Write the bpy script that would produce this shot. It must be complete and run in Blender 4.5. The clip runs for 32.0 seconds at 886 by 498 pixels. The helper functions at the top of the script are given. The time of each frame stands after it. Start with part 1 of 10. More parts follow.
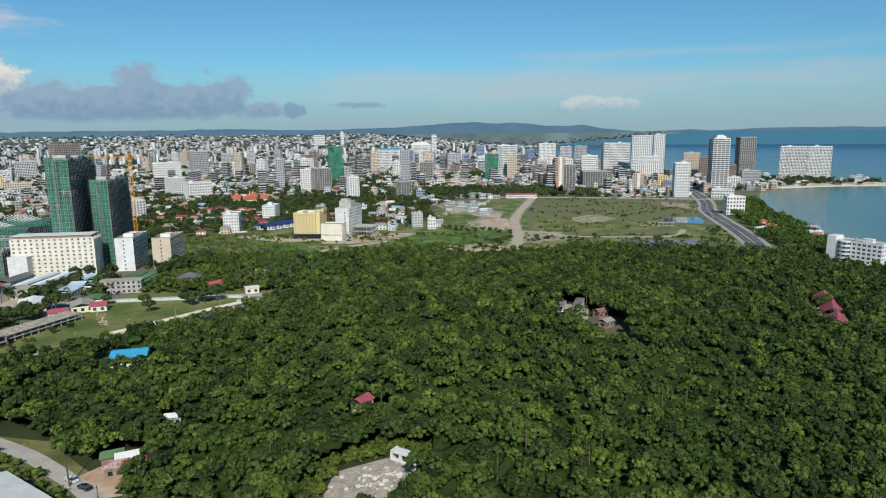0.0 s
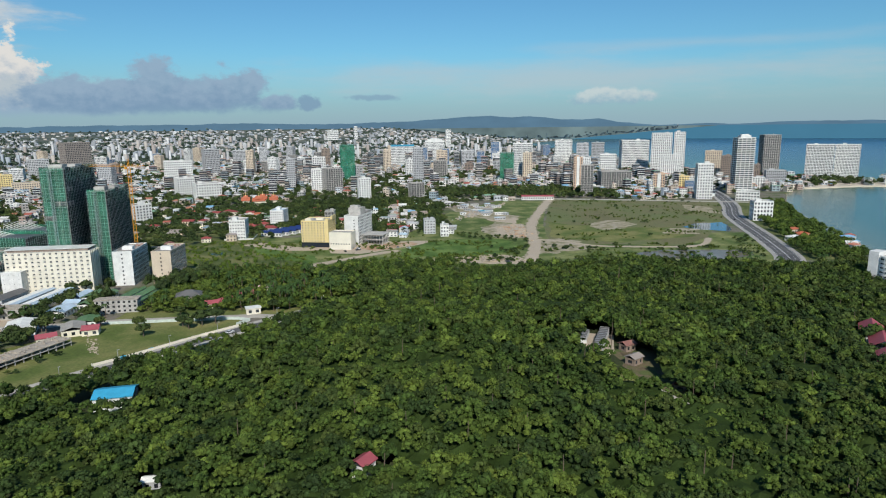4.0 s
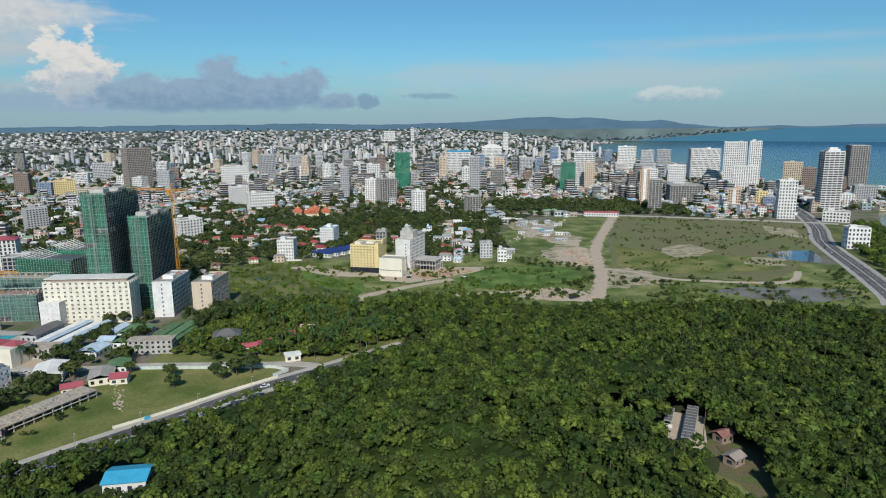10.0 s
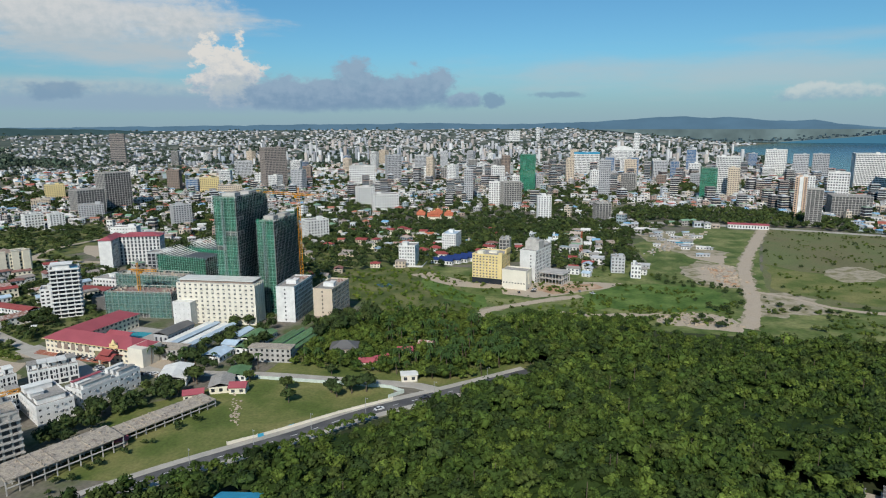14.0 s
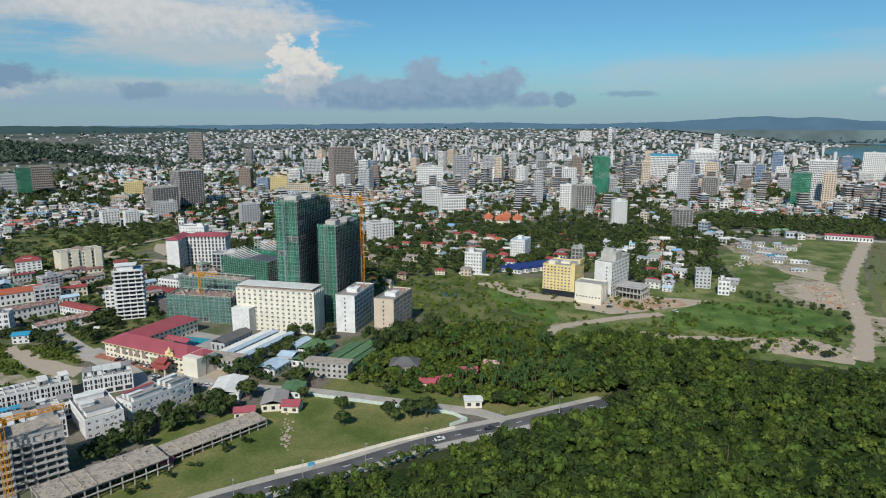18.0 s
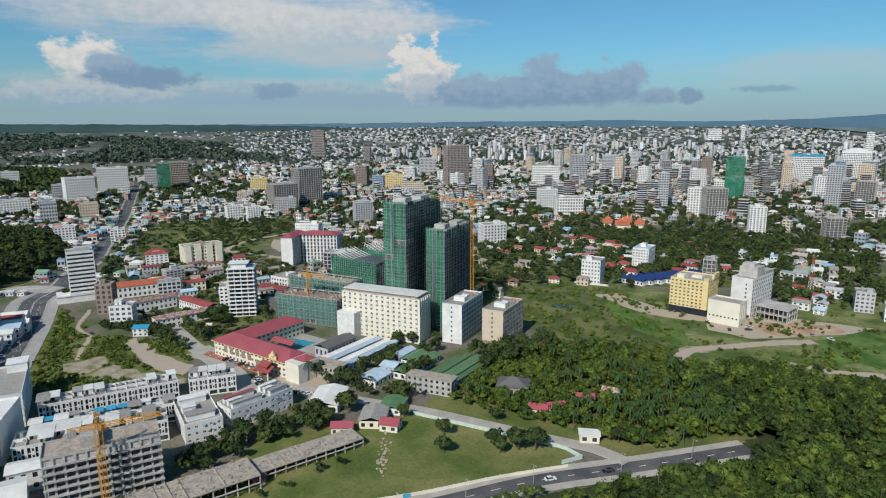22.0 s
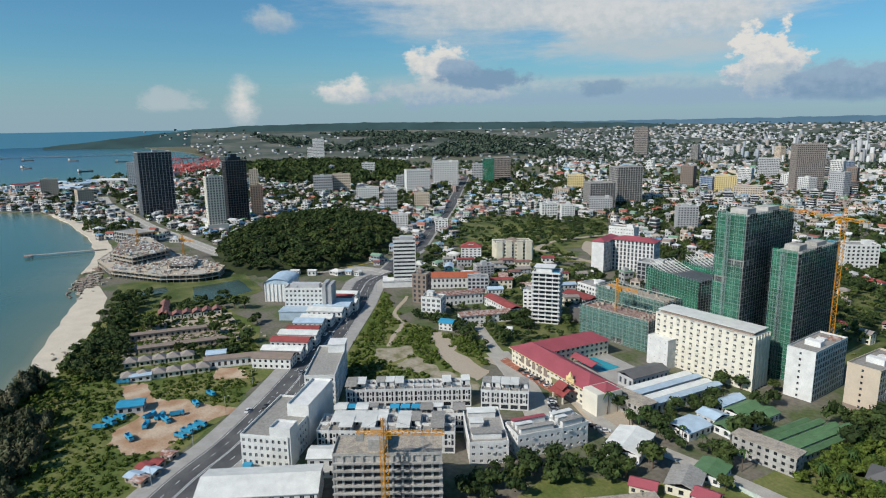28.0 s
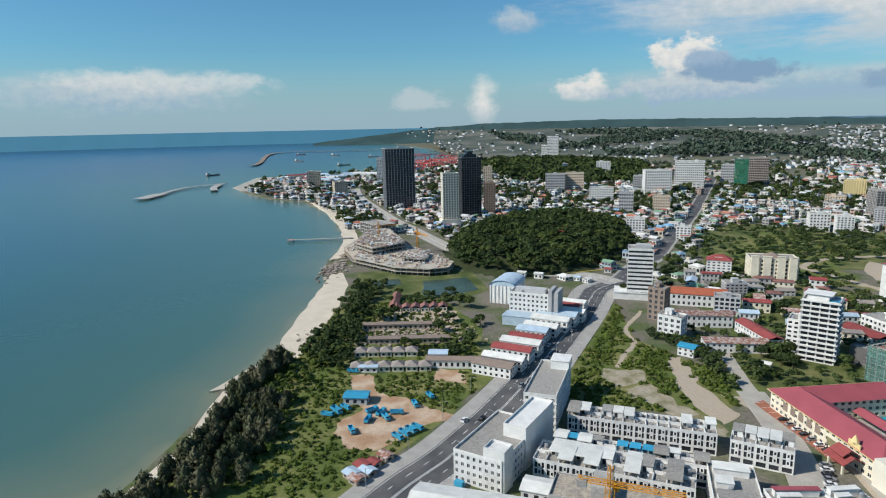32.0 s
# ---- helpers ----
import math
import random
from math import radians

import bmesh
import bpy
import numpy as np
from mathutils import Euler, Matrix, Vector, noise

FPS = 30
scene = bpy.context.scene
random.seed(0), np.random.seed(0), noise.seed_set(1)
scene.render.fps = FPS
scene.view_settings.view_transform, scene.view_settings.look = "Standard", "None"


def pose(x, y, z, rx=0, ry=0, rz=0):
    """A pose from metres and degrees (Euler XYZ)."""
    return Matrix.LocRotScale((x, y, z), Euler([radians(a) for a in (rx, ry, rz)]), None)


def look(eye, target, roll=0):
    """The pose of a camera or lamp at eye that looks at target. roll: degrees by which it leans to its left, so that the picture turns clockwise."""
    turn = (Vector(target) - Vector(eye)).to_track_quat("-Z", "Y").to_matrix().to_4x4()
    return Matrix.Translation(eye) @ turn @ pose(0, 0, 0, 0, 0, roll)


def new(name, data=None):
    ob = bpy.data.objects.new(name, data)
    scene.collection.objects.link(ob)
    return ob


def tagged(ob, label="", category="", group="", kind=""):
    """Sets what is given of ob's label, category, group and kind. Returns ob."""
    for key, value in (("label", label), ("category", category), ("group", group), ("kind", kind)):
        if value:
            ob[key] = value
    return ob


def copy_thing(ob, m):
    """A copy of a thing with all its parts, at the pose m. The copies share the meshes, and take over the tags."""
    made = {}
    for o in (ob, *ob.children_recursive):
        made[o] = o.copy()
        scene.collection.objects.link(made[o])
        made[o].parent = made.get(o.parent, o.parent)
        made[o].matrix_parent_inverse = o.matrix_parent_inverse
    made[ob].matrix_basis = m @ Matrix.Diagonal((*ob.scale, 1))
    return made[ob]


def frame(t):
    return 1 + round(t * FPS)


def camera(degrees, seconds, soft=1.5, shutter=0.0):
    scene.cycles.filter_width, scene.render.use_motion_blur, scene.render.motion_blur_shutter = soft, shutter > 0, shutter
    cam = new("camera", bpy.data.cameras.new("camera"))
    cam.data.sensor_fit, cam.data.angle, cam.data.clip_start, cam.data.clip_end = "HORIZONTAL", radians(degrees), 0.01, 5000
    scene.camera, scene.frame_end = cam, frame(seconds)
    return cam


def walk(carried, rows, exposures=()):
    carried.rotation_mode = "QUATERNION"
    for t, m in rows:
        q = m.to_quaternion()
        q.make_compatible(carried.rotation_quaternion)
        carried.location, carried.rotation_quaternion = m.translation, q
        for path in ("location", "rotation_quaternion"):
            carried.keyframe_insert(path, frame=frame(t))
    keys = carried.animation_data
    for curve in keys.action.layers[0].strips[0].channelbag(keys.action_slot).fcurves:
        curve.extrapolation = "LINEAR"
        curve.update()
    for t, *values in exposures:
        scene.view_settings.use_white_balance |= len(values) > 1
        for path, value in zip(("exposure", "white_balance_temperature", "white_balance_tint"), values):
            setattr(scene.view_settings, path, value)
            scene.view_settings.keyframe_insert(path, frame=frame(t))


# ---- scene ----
cam = camera(70.0, 32.0, 1.1)
PATH = [
    (0, (0.47, -42.64, 96.65), (0.50, 55.73, 78.68), -0.60),
    (0.5, (0.49, -38.81, 97.94), (0.52, 59.58, 80.05), -0.63),
    (1, (0.81, -35.41, 99.23), (0.81, 62.92, 81.05), -0.61),
    (1.5, (1.28, -32.26, 100.51), (1.19, 66.01, 81.98), -0.68),
    (2, (1.69, -29.08, 101.81), (1.55, 69.16, 83.08), -0.73),
    (2.5, (1.81, -25.70, 103.14), (1.54, 72.48, 84.17), -0.73),
    (3, (1.62, -22.27, 104.50), (0.78, 75.90, 85.43), -0.75),
    (3.5, (1.55, -18.79, 105.84), (0.00, 79.35, 86.74), -0.72),
    (5.5, (0.11, -3.99, 110.77), (-4.04, 94.11, 91.85), -0.65),
    (6, (-0.00, -0.00, 112.44), (-4.99, 98.05, 93.46), -0.66),
    (6.5, (0.05, 3.69, 114.18), (-5.78, 101.69, 95.17), -0.62),
    (7, (-0.02, 7.38, 115.95), (-6.64, 105.32, 96.88), -0.58),
    (7.5, (-0.26, 10.94, 117.70), (-7.57, 108.82, 98.55), -0.57),
    (8, (-0.56, 14.53, 119.38), (-8.52, 112.34, 100.17), -0.55),
    (8.5, (-1.02, 18.07, 120.91), (-9.64, 115.82, 101.67), -0.51),
    (9, (-1.45, 21.40, 122.24), (-10.57, 119.11, 103.05), -0.49),
    (9.5, (-1.82, 24.67, 123.30), (-11.47, 122.33, 104.09), -0.45),
    (10, (-2.28, 27.96, 124.11), (-13.01, 125.51, 104.89), -0.42),
    (10.5, (-2.87, 31.35, 124.75), (-15.68, 128.64, 105.50), -0.42),
    (11, (-3.40, 34.55, 125.29), (-18.83, 131.47, 106.06), -0.43),
    (11.5, (-4.12, 38.13, 125.82), (-22.19, 134.59, 106.59), -0.44),
    (12, (-5.53, 41.76, 126.40), (-26.08, 137.71, 107.13), -0.37),
    (12.5, (-7.05, 45.37, 126.98), (-30.06, 140.75, 107.69), -0.33),
    (13, (-8.43, 48.78, 127.51), (-33.94, 143.53, 108.24), -0.30),
    (13.5, (-9.93, 52.07, 127.86), (-37.93, 146.12, 108.60), -0.30),
    (14, (-11.36, 55.58, 128.13), (-40.54, 149.27, 108.88), -0.30),
    (14.5, (-12.55, 59.25, 128.33), (-42.19, 152.80, 109.09), -0.35),
    (16.5, (-17.69, 72.39, 128.75), (-50.70, 164.80, 109.49), -0.23),
    (17, (-19.09, 75.53, 128.99), (-54.10, 167.19, 109.70), -0.23),
    (17.5, (-20.50, 78.60, 129.26), (-57.46, 169.49, 109.94), -0.18),
    (18, (-21.98, 81.76, 129.55), (-60.87, 171.83, 110.22), -0.11),
    (18.5, (-23.27, 84.83, 129.76), (-64.18, 174.00, 110.39), -0.07),
    (19, (-24.58, 88.00, 129.88), (-67.46, 176.23, 110.47), -0.13),
    (19.5, (-26.09, 91.34, 129.98), (-70.98, 178.56, 110.52), -0.15),
    (20, (-27.69, 94.55, 130.02), (-74.52, 180.73, 110.53), -0.15),
    (20.5, (-29.37, 97.48, 130.01), (-78.07, 182.61, 110.50), -0.14),
    (21, (-31.14, 100.65, 129.97), (-81.74, 184.66, 110.42), -0.16),
    (21.5, (-33.04, 103.60, 129.91), (-85.52, 186.45, 110.34), -0.20),
    (22, (-34.88, 106.37, 129.88), (-89.23, 187.99, 110.29), -0.25),
    (22.5, (-36.97, 109.14, 129.85), (-93.17, 189.49, 110.23), -0.25),
    (23, (-39.33, 112.08, 129.72), (-97.52, 191.01, 110.08), -0.29),
    (23.5, (-41.41, 114.70, 129.61), (-101.85, 191.91, 109.98), -0.29),
    (24, (-43.77, 117.20, 129.42), (-106.91, 192.22, 109.78), -0.36),
    (24.5, (-45.99, 119.70, 129.19), (-111.90, 192.30, 109.58), -0.42),
    (26.5, (-56.74, 129.00, 128.80), (-134.02, 189.35, 109.15), -0.52),
    (27, (-59.42, 130.78, 128.79), (-140.01, 186.62, 109.13), -0.60),
    (27.5, (-61.79, 132.62, 128.87), (-145.52, 183.62, 109.18), -0.68),
    (28, (-64.74, 134.45, 129.00), (-151.21, 180.66, 109.32), -0.73),
    (28.5, (-67.81, 135.79, 129.09), (-156.50, 177.57, 109.40), -0.78),
    (29, (-70.97, 136.96, 129.10), (-161.67, 174.18, 109.39), -0.85),
    (29.5, (-74.01, 138.03, 129.09), (-166.48, 170.61, 109.40), -0.94),
    (30, (-77.15, 138.99, 129.11), (-171.20, 166.70, 109.43), -1.01),
    (30.5, (-80.27, 139.77, 129.13), (-175.63, 162.56, 109.46), -1.04),
    (31, (-83.43, 140.48, 129.16), (-179.82, 158.50, 109.55), -1.15),
    (31.5, (-86.51, 140.91, 129.10), (-183.49, 155.50, 109.56), -1.12),
    (32, (-89.72, 141.13, 128.98), (-186.98, 153.68, 109.45), -1.10),
]
walk(cam, [(t, look(eye, target, roll)) for t, eye, target, roll in PATH], exposures=((0.0, 0.0), (9.0, -0.02), (14.0, -0.07), (24.0, -0.08), (27.0, -0.04), (30.0, 0.02), (32.0, 0.12)))

# ---- light ----
SUN_EL, SUN_AZ = radians(39.5), radians(173)  # the sun stands behind the first view
SUN_DIR = Vector((math.sin(SUN_AZ) * math.cos(SUN_EL), math.cos(SUN_AZ) * math.cos(SUN_EL), math.sin(SUN_EL)))
sun = new("sun", bpy.data.lights.new("sun", "SUN"))
sun.data.energy, sun.data.angle, sun.data.color = 4.3, radians(0.5), (1.0, 0.96, 0.89)
sun.rotation_euler = SUN_DIR.to_track_quat("Z", "Y").to_euler()
scene.view_settings.exposure = 0.0

world = bpy.data.worlds.new("sky")
scene.world = world
world.use_nodes = True
wn, wl = world.node_tree.nodes, world.node_tree.links
wn.clear()


def wnode(kind, **props):
    n = wn.new(kind)
    for k, v in props.items():
        setattr(n, k, v)
    return n


def wput(node, slot, value):
    if hasattr(value, "is_output"):
        wl.new(value, node.inputs[slot])
    else:
        node.inputs[slot].default_value = value


def wmath(op, a, b=0.0, c=0.0, clamp=False):
    n = wnode("ShaderNodeMath", operation=op, use_clamp=clamp)
    wput(n, 0, a), wput(n, 1, b), wput(n, 2, c)
    return n.outputs[0]


def wmix(fac, a, b):
    n = wnode("ShaderNodeMix", data_type="RGBA")
    wput(n, 0, fac), wput(n, 6, a), wput(n, 7, b)
    return n.outputs[2]


def wstep(value, lo, hi):
    n = wnode("ShaderNodeMapRange", interpolation_type="SMOOTHSTEP")
    wput(n, 0, value), wput(n, 1, lo), wput(n, 2, hi)
    return n.outputs[0]


coord = wnode("ShaderNodeTexCoord").outputs["Generated"]
split = wnode("ShaderNodeSeparateXYZ")
wl.new(coord, split.inputs[0])
DEG = 180 / math.pi
elev = wmath("MULTIPLY", wmath("ARCSINE", split.outputs[2]), DEG)
azim = wmath("MULTIPLY", wmath("ARCTAN2", wmath("MULTIPLY", split.outputs[0], -1.0), split.outputs[1]), DEG)


def wnoise(sx, sy, detail, rough=0.55, shift=0.0):
    """Noise over azimuth and elevation, in degrees per feature."""
    v = wnode("ShaderNodeCombineXYZ")
    wput(v, 0, wmath("DIVIDE", azim, sx)), wput(v, 1, wmath("DIVIDE", elev, sy)), wput(v, 2, shift)
    n = wnode("ShaderNodeTexNoise")
    wput(n, "Vector", v.outputs[0]), wput(n, "Scale", 1.0), wput(n, "Detail", detail), wput(n, "Roughness", rough)
    return n.outputs[0]


sky = wnode("ShaderNodeTexSky", sky_type="NISHITA", sun_disc=False, sun_elevation=SUN_EL, sun_rotation=SUN_AZ)
sky.air_density, sky.dust_density, sky.ozone_density, sky.altitude = 1.0, 0.6, 2.0, 100
sky_col = sky.outputs[0]
tone = wnode("ShaderNodeMix", data_type="RGBA", blend_type="MULTIPLY")
wput(tone, 0, 1.0), wput(tone, 6, sky_col), wput(tone, 7, (0.44, 0.81, 0.98, 1))
puffy, fine, wisp = wnoise(2.4, 1.7, 8, 0.62), wnoise(0.9, 0.7, 5, 0.6, 4.0), wnoise(13, 2.6, 8, 0.62, 9.0)
colour = tone.outputs[2]


def cloud(a0, e0, sa, se, noise_out, amount, soft, tint, dense=1.0, flat=True, base_tint=None):
    """One cloud: an ellipse in azimuth and elevation with a ragged rim and, for a heap, a flat base."""
    global colour
    dx = wmath("DIVIDE", wmath("SUBTRACT", azim, a0), sa)
    dy = wmath("DIVIDE", wmath("SUBTRACT", elev, e0), se)
    r = wmath("SQRT", wmath("ADD", wmath("MULTIPLY", dx, dx), wmath("MULTIPLY", dy, dy)))
    body = wmath("ADD", wmath("SUBTRACT", 1.0, r), wmath("MULTIPLY", wmath("SUBTRACT", noise_out, 0.5), amount))
    mask = wmath("MULTIPLY", wstep(body, 0.0, soft), dense)
    if flat:
        mask = wmath("MULTIPLY", mask, wstep(dy, -0.85, -0.35))
    shade = wmix(wstep(wmath("ADD", dy, wmath("MULTIPLY", wmath("SUBTRACT", fine, 0.5), 2.5)), -0.9, 0.7), base_tint or tint, tint)
    colour = wmix(mask, colour, shade)


C_WHITE, C_VEIL, C_GREY, C_SLATE = (7.3, 7.2, 6.9, 1), (4.7, 5.4, 5.8, 1), (2.9, 4.1, 5.4, 1), (2.0, 3.2, 4.6, 1)
C_HAZE = (3.0, 4.25, 5.1, 1)
colour = wmix(wmath("MULTIPLY", wstep(elev, 6.5, -0.5), 0.85), colour, C_HAZE)
cloud(-10, 4.0, 36, 2.2, wisp, 1.9, 1.0, C_VEIL, 0.62, False)
cloud(-20, 6.4, 22, 0.8, wisp, 1.6, 1.0, C_VEIL, 0.35, False)
C_BANK = (6.4, 6.6, 6.7, 1)
cloud(56, 10.2, 24, 5.2, wisp, 1.9, 0.75, C_BANK, 0.92, False, C_VEIL)
cloud(45, 8.0, 12, 3.6, wisp, 2.0, 0.7, C_BANK, 0.92, False, C_VEIL)
cloud(38.5, 8.4, 4.5, 3.4, puffy, 2.2, 0.8, C_BANK, 0.85, False, C_VEIL)
cloud(44, 5.4, 11, 2.4, wisp, 1.8, 0.8, C_VEIL, 0.9, False)
cloud(46, 3.0, 34, 1.3, wisp, 1.6, 0.8, C_VEIL, 0.7, False, C_GREY)
cloud(40, 1.9, 34, 1.0, wisp, 1.4, 0.8, C_GREY, 0.8, False, C_GREY)
cloud(109, 2.6, 15, 2.6, wisp, 1.5, 0.8, C_VEIL, 0.75, False, C_GREY)
cloud(106, 3.5, 11, 1.3, puffy, 1.6, 0.6, C_WHITE, 0.6, False, C_VEIL)
cloud(35.6, 3.7, 3.2, 3.2, puffy, 2.4, 0.22, C_WHITE, 1.0, True, C_GREY)
cloud(34.6, 2.6, 3.6, 1.4, puffy, 2.2, 0.4, C_VEIL, 0.9, False, C_GREY)
cloud(25.0, 1.9, 12.5, 0.95, puffy, 1.6, 0.8, C_SLATE, 0.8, False, C_SLATE)
for a, e, sa, se in ((31.2, 2.6, 3.4, 1.9), (24.8, 3.4, 3.2, 2.5), (28.0, 2.6, 3.0, 1.9), (21.6, 2.7, 2.6, 1.9), (18.4, 3.1, 2.6, 2.2), (15.4, 2.1, 2.0, 0.9)):
    cloud(a, e, sa, se, puffy, 1.7, 0.35, C_GREY, 0.95, True, C_SLATE)
cloud(12.8, 2.1, 1.2, 0.8, fine, 1.2, 0.4, C_SLATE, 0.8, False)
cloud(7.0, 2.5, 3.2, 0.35, fine, 1.4, 0.6, C_SLATE, 0.6, False)
cloud(-13.0, 2.3, 4.5, 0.8, puffy, 2.2, 0.5, C_WHITE, 0.5, False, C_GREY)
cloud(78.9, 1.6, 1.7, 3.0, puffy, 1.5, 0.9, C_WHITE, 0.97, True, C_VEIL)
cloud(84.5, 1.9, 3.4, 1.2, puffy, 2.0, 0.6, C_VEIL, 0.7, True, C_VEIL)
cloud(70.2, 2.6, 2.6, 1.5, puffy, 2.0, 0.5, C_WHITE, 0.95, True, C_VEIL)
cloud(62.0, 4.6, 3.6, 2.2, puffy, 2.2, 0.4, C_WHITE, 1.0, False, C_VEIL)
cloud(62.5, 2.3, 8.0, 1.2, puffy, 2.2, 0.5, C_VEIL, 0.9, False, C_GREY)
cloud(58.4, 3.7, 5.0, 1.0, puffy, 1.8, 0.4, C_SLATE, 0.95, False, C_SLATE)
cloud(60.2, 4.4, 2.4, 1.3, puffy, 1.5, 0.4, C_GREY, 0.95, True, C_SLATE)
cloud(48.0, 2.7, 3.0, 0.8, puffy, 2.0, 0.5, C_SLATE, 0.7, False)
cloud(76.2, 8.5, 2.6, 1.2, puffy, 1.9, 0.6, C_VEIL, 0.75, False, C_GREY)
back = wnode("ShaderNodeBackground")
wput(back, 0, colour), wput(back, 1, 0.1)
wl.new(back.outputs[0], wnode("ShaderNodeOutputWorld").inputs[0])

# ---- materials ----
def mat(name, base, rough=0.8, vary=0.18, scale=0.6, fine=4.0, metal=0.0, bump=0.15, other=None, obvar=0.0, island=0.0, spec=0.3):
    """A surface with stains and grain at two scales, in metres; obvar and island vary whole pieces."""
    m = bpy.data.materials.new(name)
    m.use_nodes = True
    n, l = m.node_tree.nodes, m.node_tree.links
    bsdf = n["Principled BSDF"]
    bsdf.inputs["Roughness"].default_value, bsdf.inputs["Metallic"].default_value = rough, metal
    bsdf.inputs["Specular IOR Level"].default_value = spec
    geo = n.new("ShaderNodeNewGeometry")

    def noise_at(s, detail):
        k = n.new("ShaderNodeTexNoise")
        k.inputs["Scale"].default_value, k.inputs["Detail"].default_value = s, detail
        l.new(geo.outputs["Position"], k.inputs["Vector"])
        return k.outputs[0]

    def mix(kind, fac, a, b):
        k = n.new("ShaderNodeMix")
        k.data_type, k.blend_type = "RGBA", kind
        for slot, v in ((0, fac), (6, a), (7, b)):
            if hasattr(v, "is_output"):
                l.new(v, k.inputs[slot])
            else:
                k.inputs[slot].default_value = v
        return k.outputs[2]

    def span(v, lo, hi, a=0.0, b=1.0):
        k = n.new("ShaderNodeMapRange")
        l.new(v, k.inputs[0])
        for i, q in enumerate((lo, hi, a, b)):
            k.inputs[i + 1].default_value = q
        return k.outputs[0]

    big, small = noise_at(scale, 4), noise_at(fine, 3)
    col = (*base, 1)
    if other:
        col = mix("MIX", span(big, 0.4, 0.62), col, (*other, 1))
    tone = n.new("ShaderNodeMath")
    tone.operation = "MULTIPLY"
    l.new(span(big, 0.25, 0.75, 1 - vary, 1 + vary), tone.inputs[0])
    l.new(span(small, 0.25, 0.75, 1 - vary * 0.7, 1 + vary * 0.7), tone.inputs[1])
    col = mix("MULTIPLY", 1.0, col, tone.outputs[0])
    if obvar:
        info = n.new("ShaderNodeObjectInfo")
        col = mix("MULTIPLY", 1.0, col, span(info.outputs["Random"], 0, 1, 1 - obvar, 1 + obvar))
    if island:
        col = mix("MULTIPLY", 1.0, col, span(geo.outputs["Random Per Island"], 0, 1, 1 - island, 1 + island))
    l.new(col, bsdf.inputs["Base Color"])
    if bump:
        b = n.new("ShaderNodeBump")
        b.inputs["Strength"].default_value, b.inputs["Distance"].default_value = bump, 0.3
        l.new(small, b.inputs["Height"])
        l.new(b.outputs[0], bsdf.inputs["Normal"])
    return m


def palette(name, colours, rough=0.8, vary=0.15, scale=0.5, spec=0.3):
    """One paint from a fan of colours for each separate piece of a joined mesh."""
    m = mat(name, (1, 1, 1), rough, vary, scale, 3.0, spec=spec)
    n, l = m.node_tree.nodes, m.node_tree.links
    geo, ramp = n.new("ShaderNodeNewGeometry"), n.new("ShaderNodeValToRGB")
    ramp.color_ramp.interpolation = "CONSTANT"
    for i, c in enumerate(colours):
        e = ramp.color_ramp.elements[i] if i < 2 else ramp.color_ramp.elements.new(i / len(colours))
        e.position, e.color = i / len(colours), (*c, 1)
    l.new(geo.outputs["Random Per Island"], ramp.inputs[0])
    bsdf = n["Principled BSDF"]
    old = bsdf.inputs["Base Color"].links[0].from_socket
    k = n.new("ShaderNodeMix")
    k.data_type, k.blend_type = "RGBA", "MULTIPLY"
    k.inputs[0].default_value = 1.0
    l.new(old, k.inputs[6]), l.new(ramp.outputs[0], k.inputs[7]), l.new(k.outputs[2], bsdf.inputs["Base Color"])
    return m


def leaf_mat(name, dark, light, yellow, tree=7.0):
    """Foliage: every tree has its own green between dark and yellowish, every leaf cluster its own shade of it."""
    m = mat(name, (1, 1, 1), 0.72, 0.30, 1.0 / tree, 1.7, island=0.42, bump=0.5, spec=0.12)
    n, l = m.node_tree.nodes, m.node_tree.links
    bsdf = n["Principled BSDF"]
    geo, k, att = n.new("ShaderNodeNewGeometry"), n.new("ShaderNodeTexNoise"), n.new("ShaderNodeAttribute")
    att.attribute_name = "tone"
    k.inputs["Scale"].default_value, k.inputs["Detail"].default_value = 0.03, 3
    l.new(geo.outputs["Position"], k.inputs["Vector"])
    r, add = n.new("ShaderNodeMapRange"), n.new("ShaderNodeMath")
    l.new(k.outputs[0], r.inputs[0])
    for i, q in enumerate((0.3, 0.7, -0.25, 0.25)):
        r.inputs[i + 1].default_value = q
    l.new(r.outputs[0], add.inputs[0]), l.new(att.outputs["Fac"], add.inputs[1])
    ramp = n.new("ShaderNodeValToRGB")
    for i, (p, c) in enumerate(((0.0, dark), (0.55, light), (0.95, yellow))):
        e = ramp.color_ramp.elements[i] if i < 2 else ramp.color_ramp.elements.new(p)
        e.position, e.color = p, (*c, 1)
    l.new(add.outputs[0], ramp.inputs[0])
    x = n.new("ShaderNodeMix")
    x.data_type, x.blend_type, x.inputs[0].default_value = "RGBA", "MULTIPLY", 1.0
    l.new(bsdf.inputs["Base Color"].links[0].from_socket, x.inputs[6]), l.new(ramp.outputs[0], x.inputs[7])
    l.new(x.outputs[2], bsdf.inputs["Base Color"])
    return m


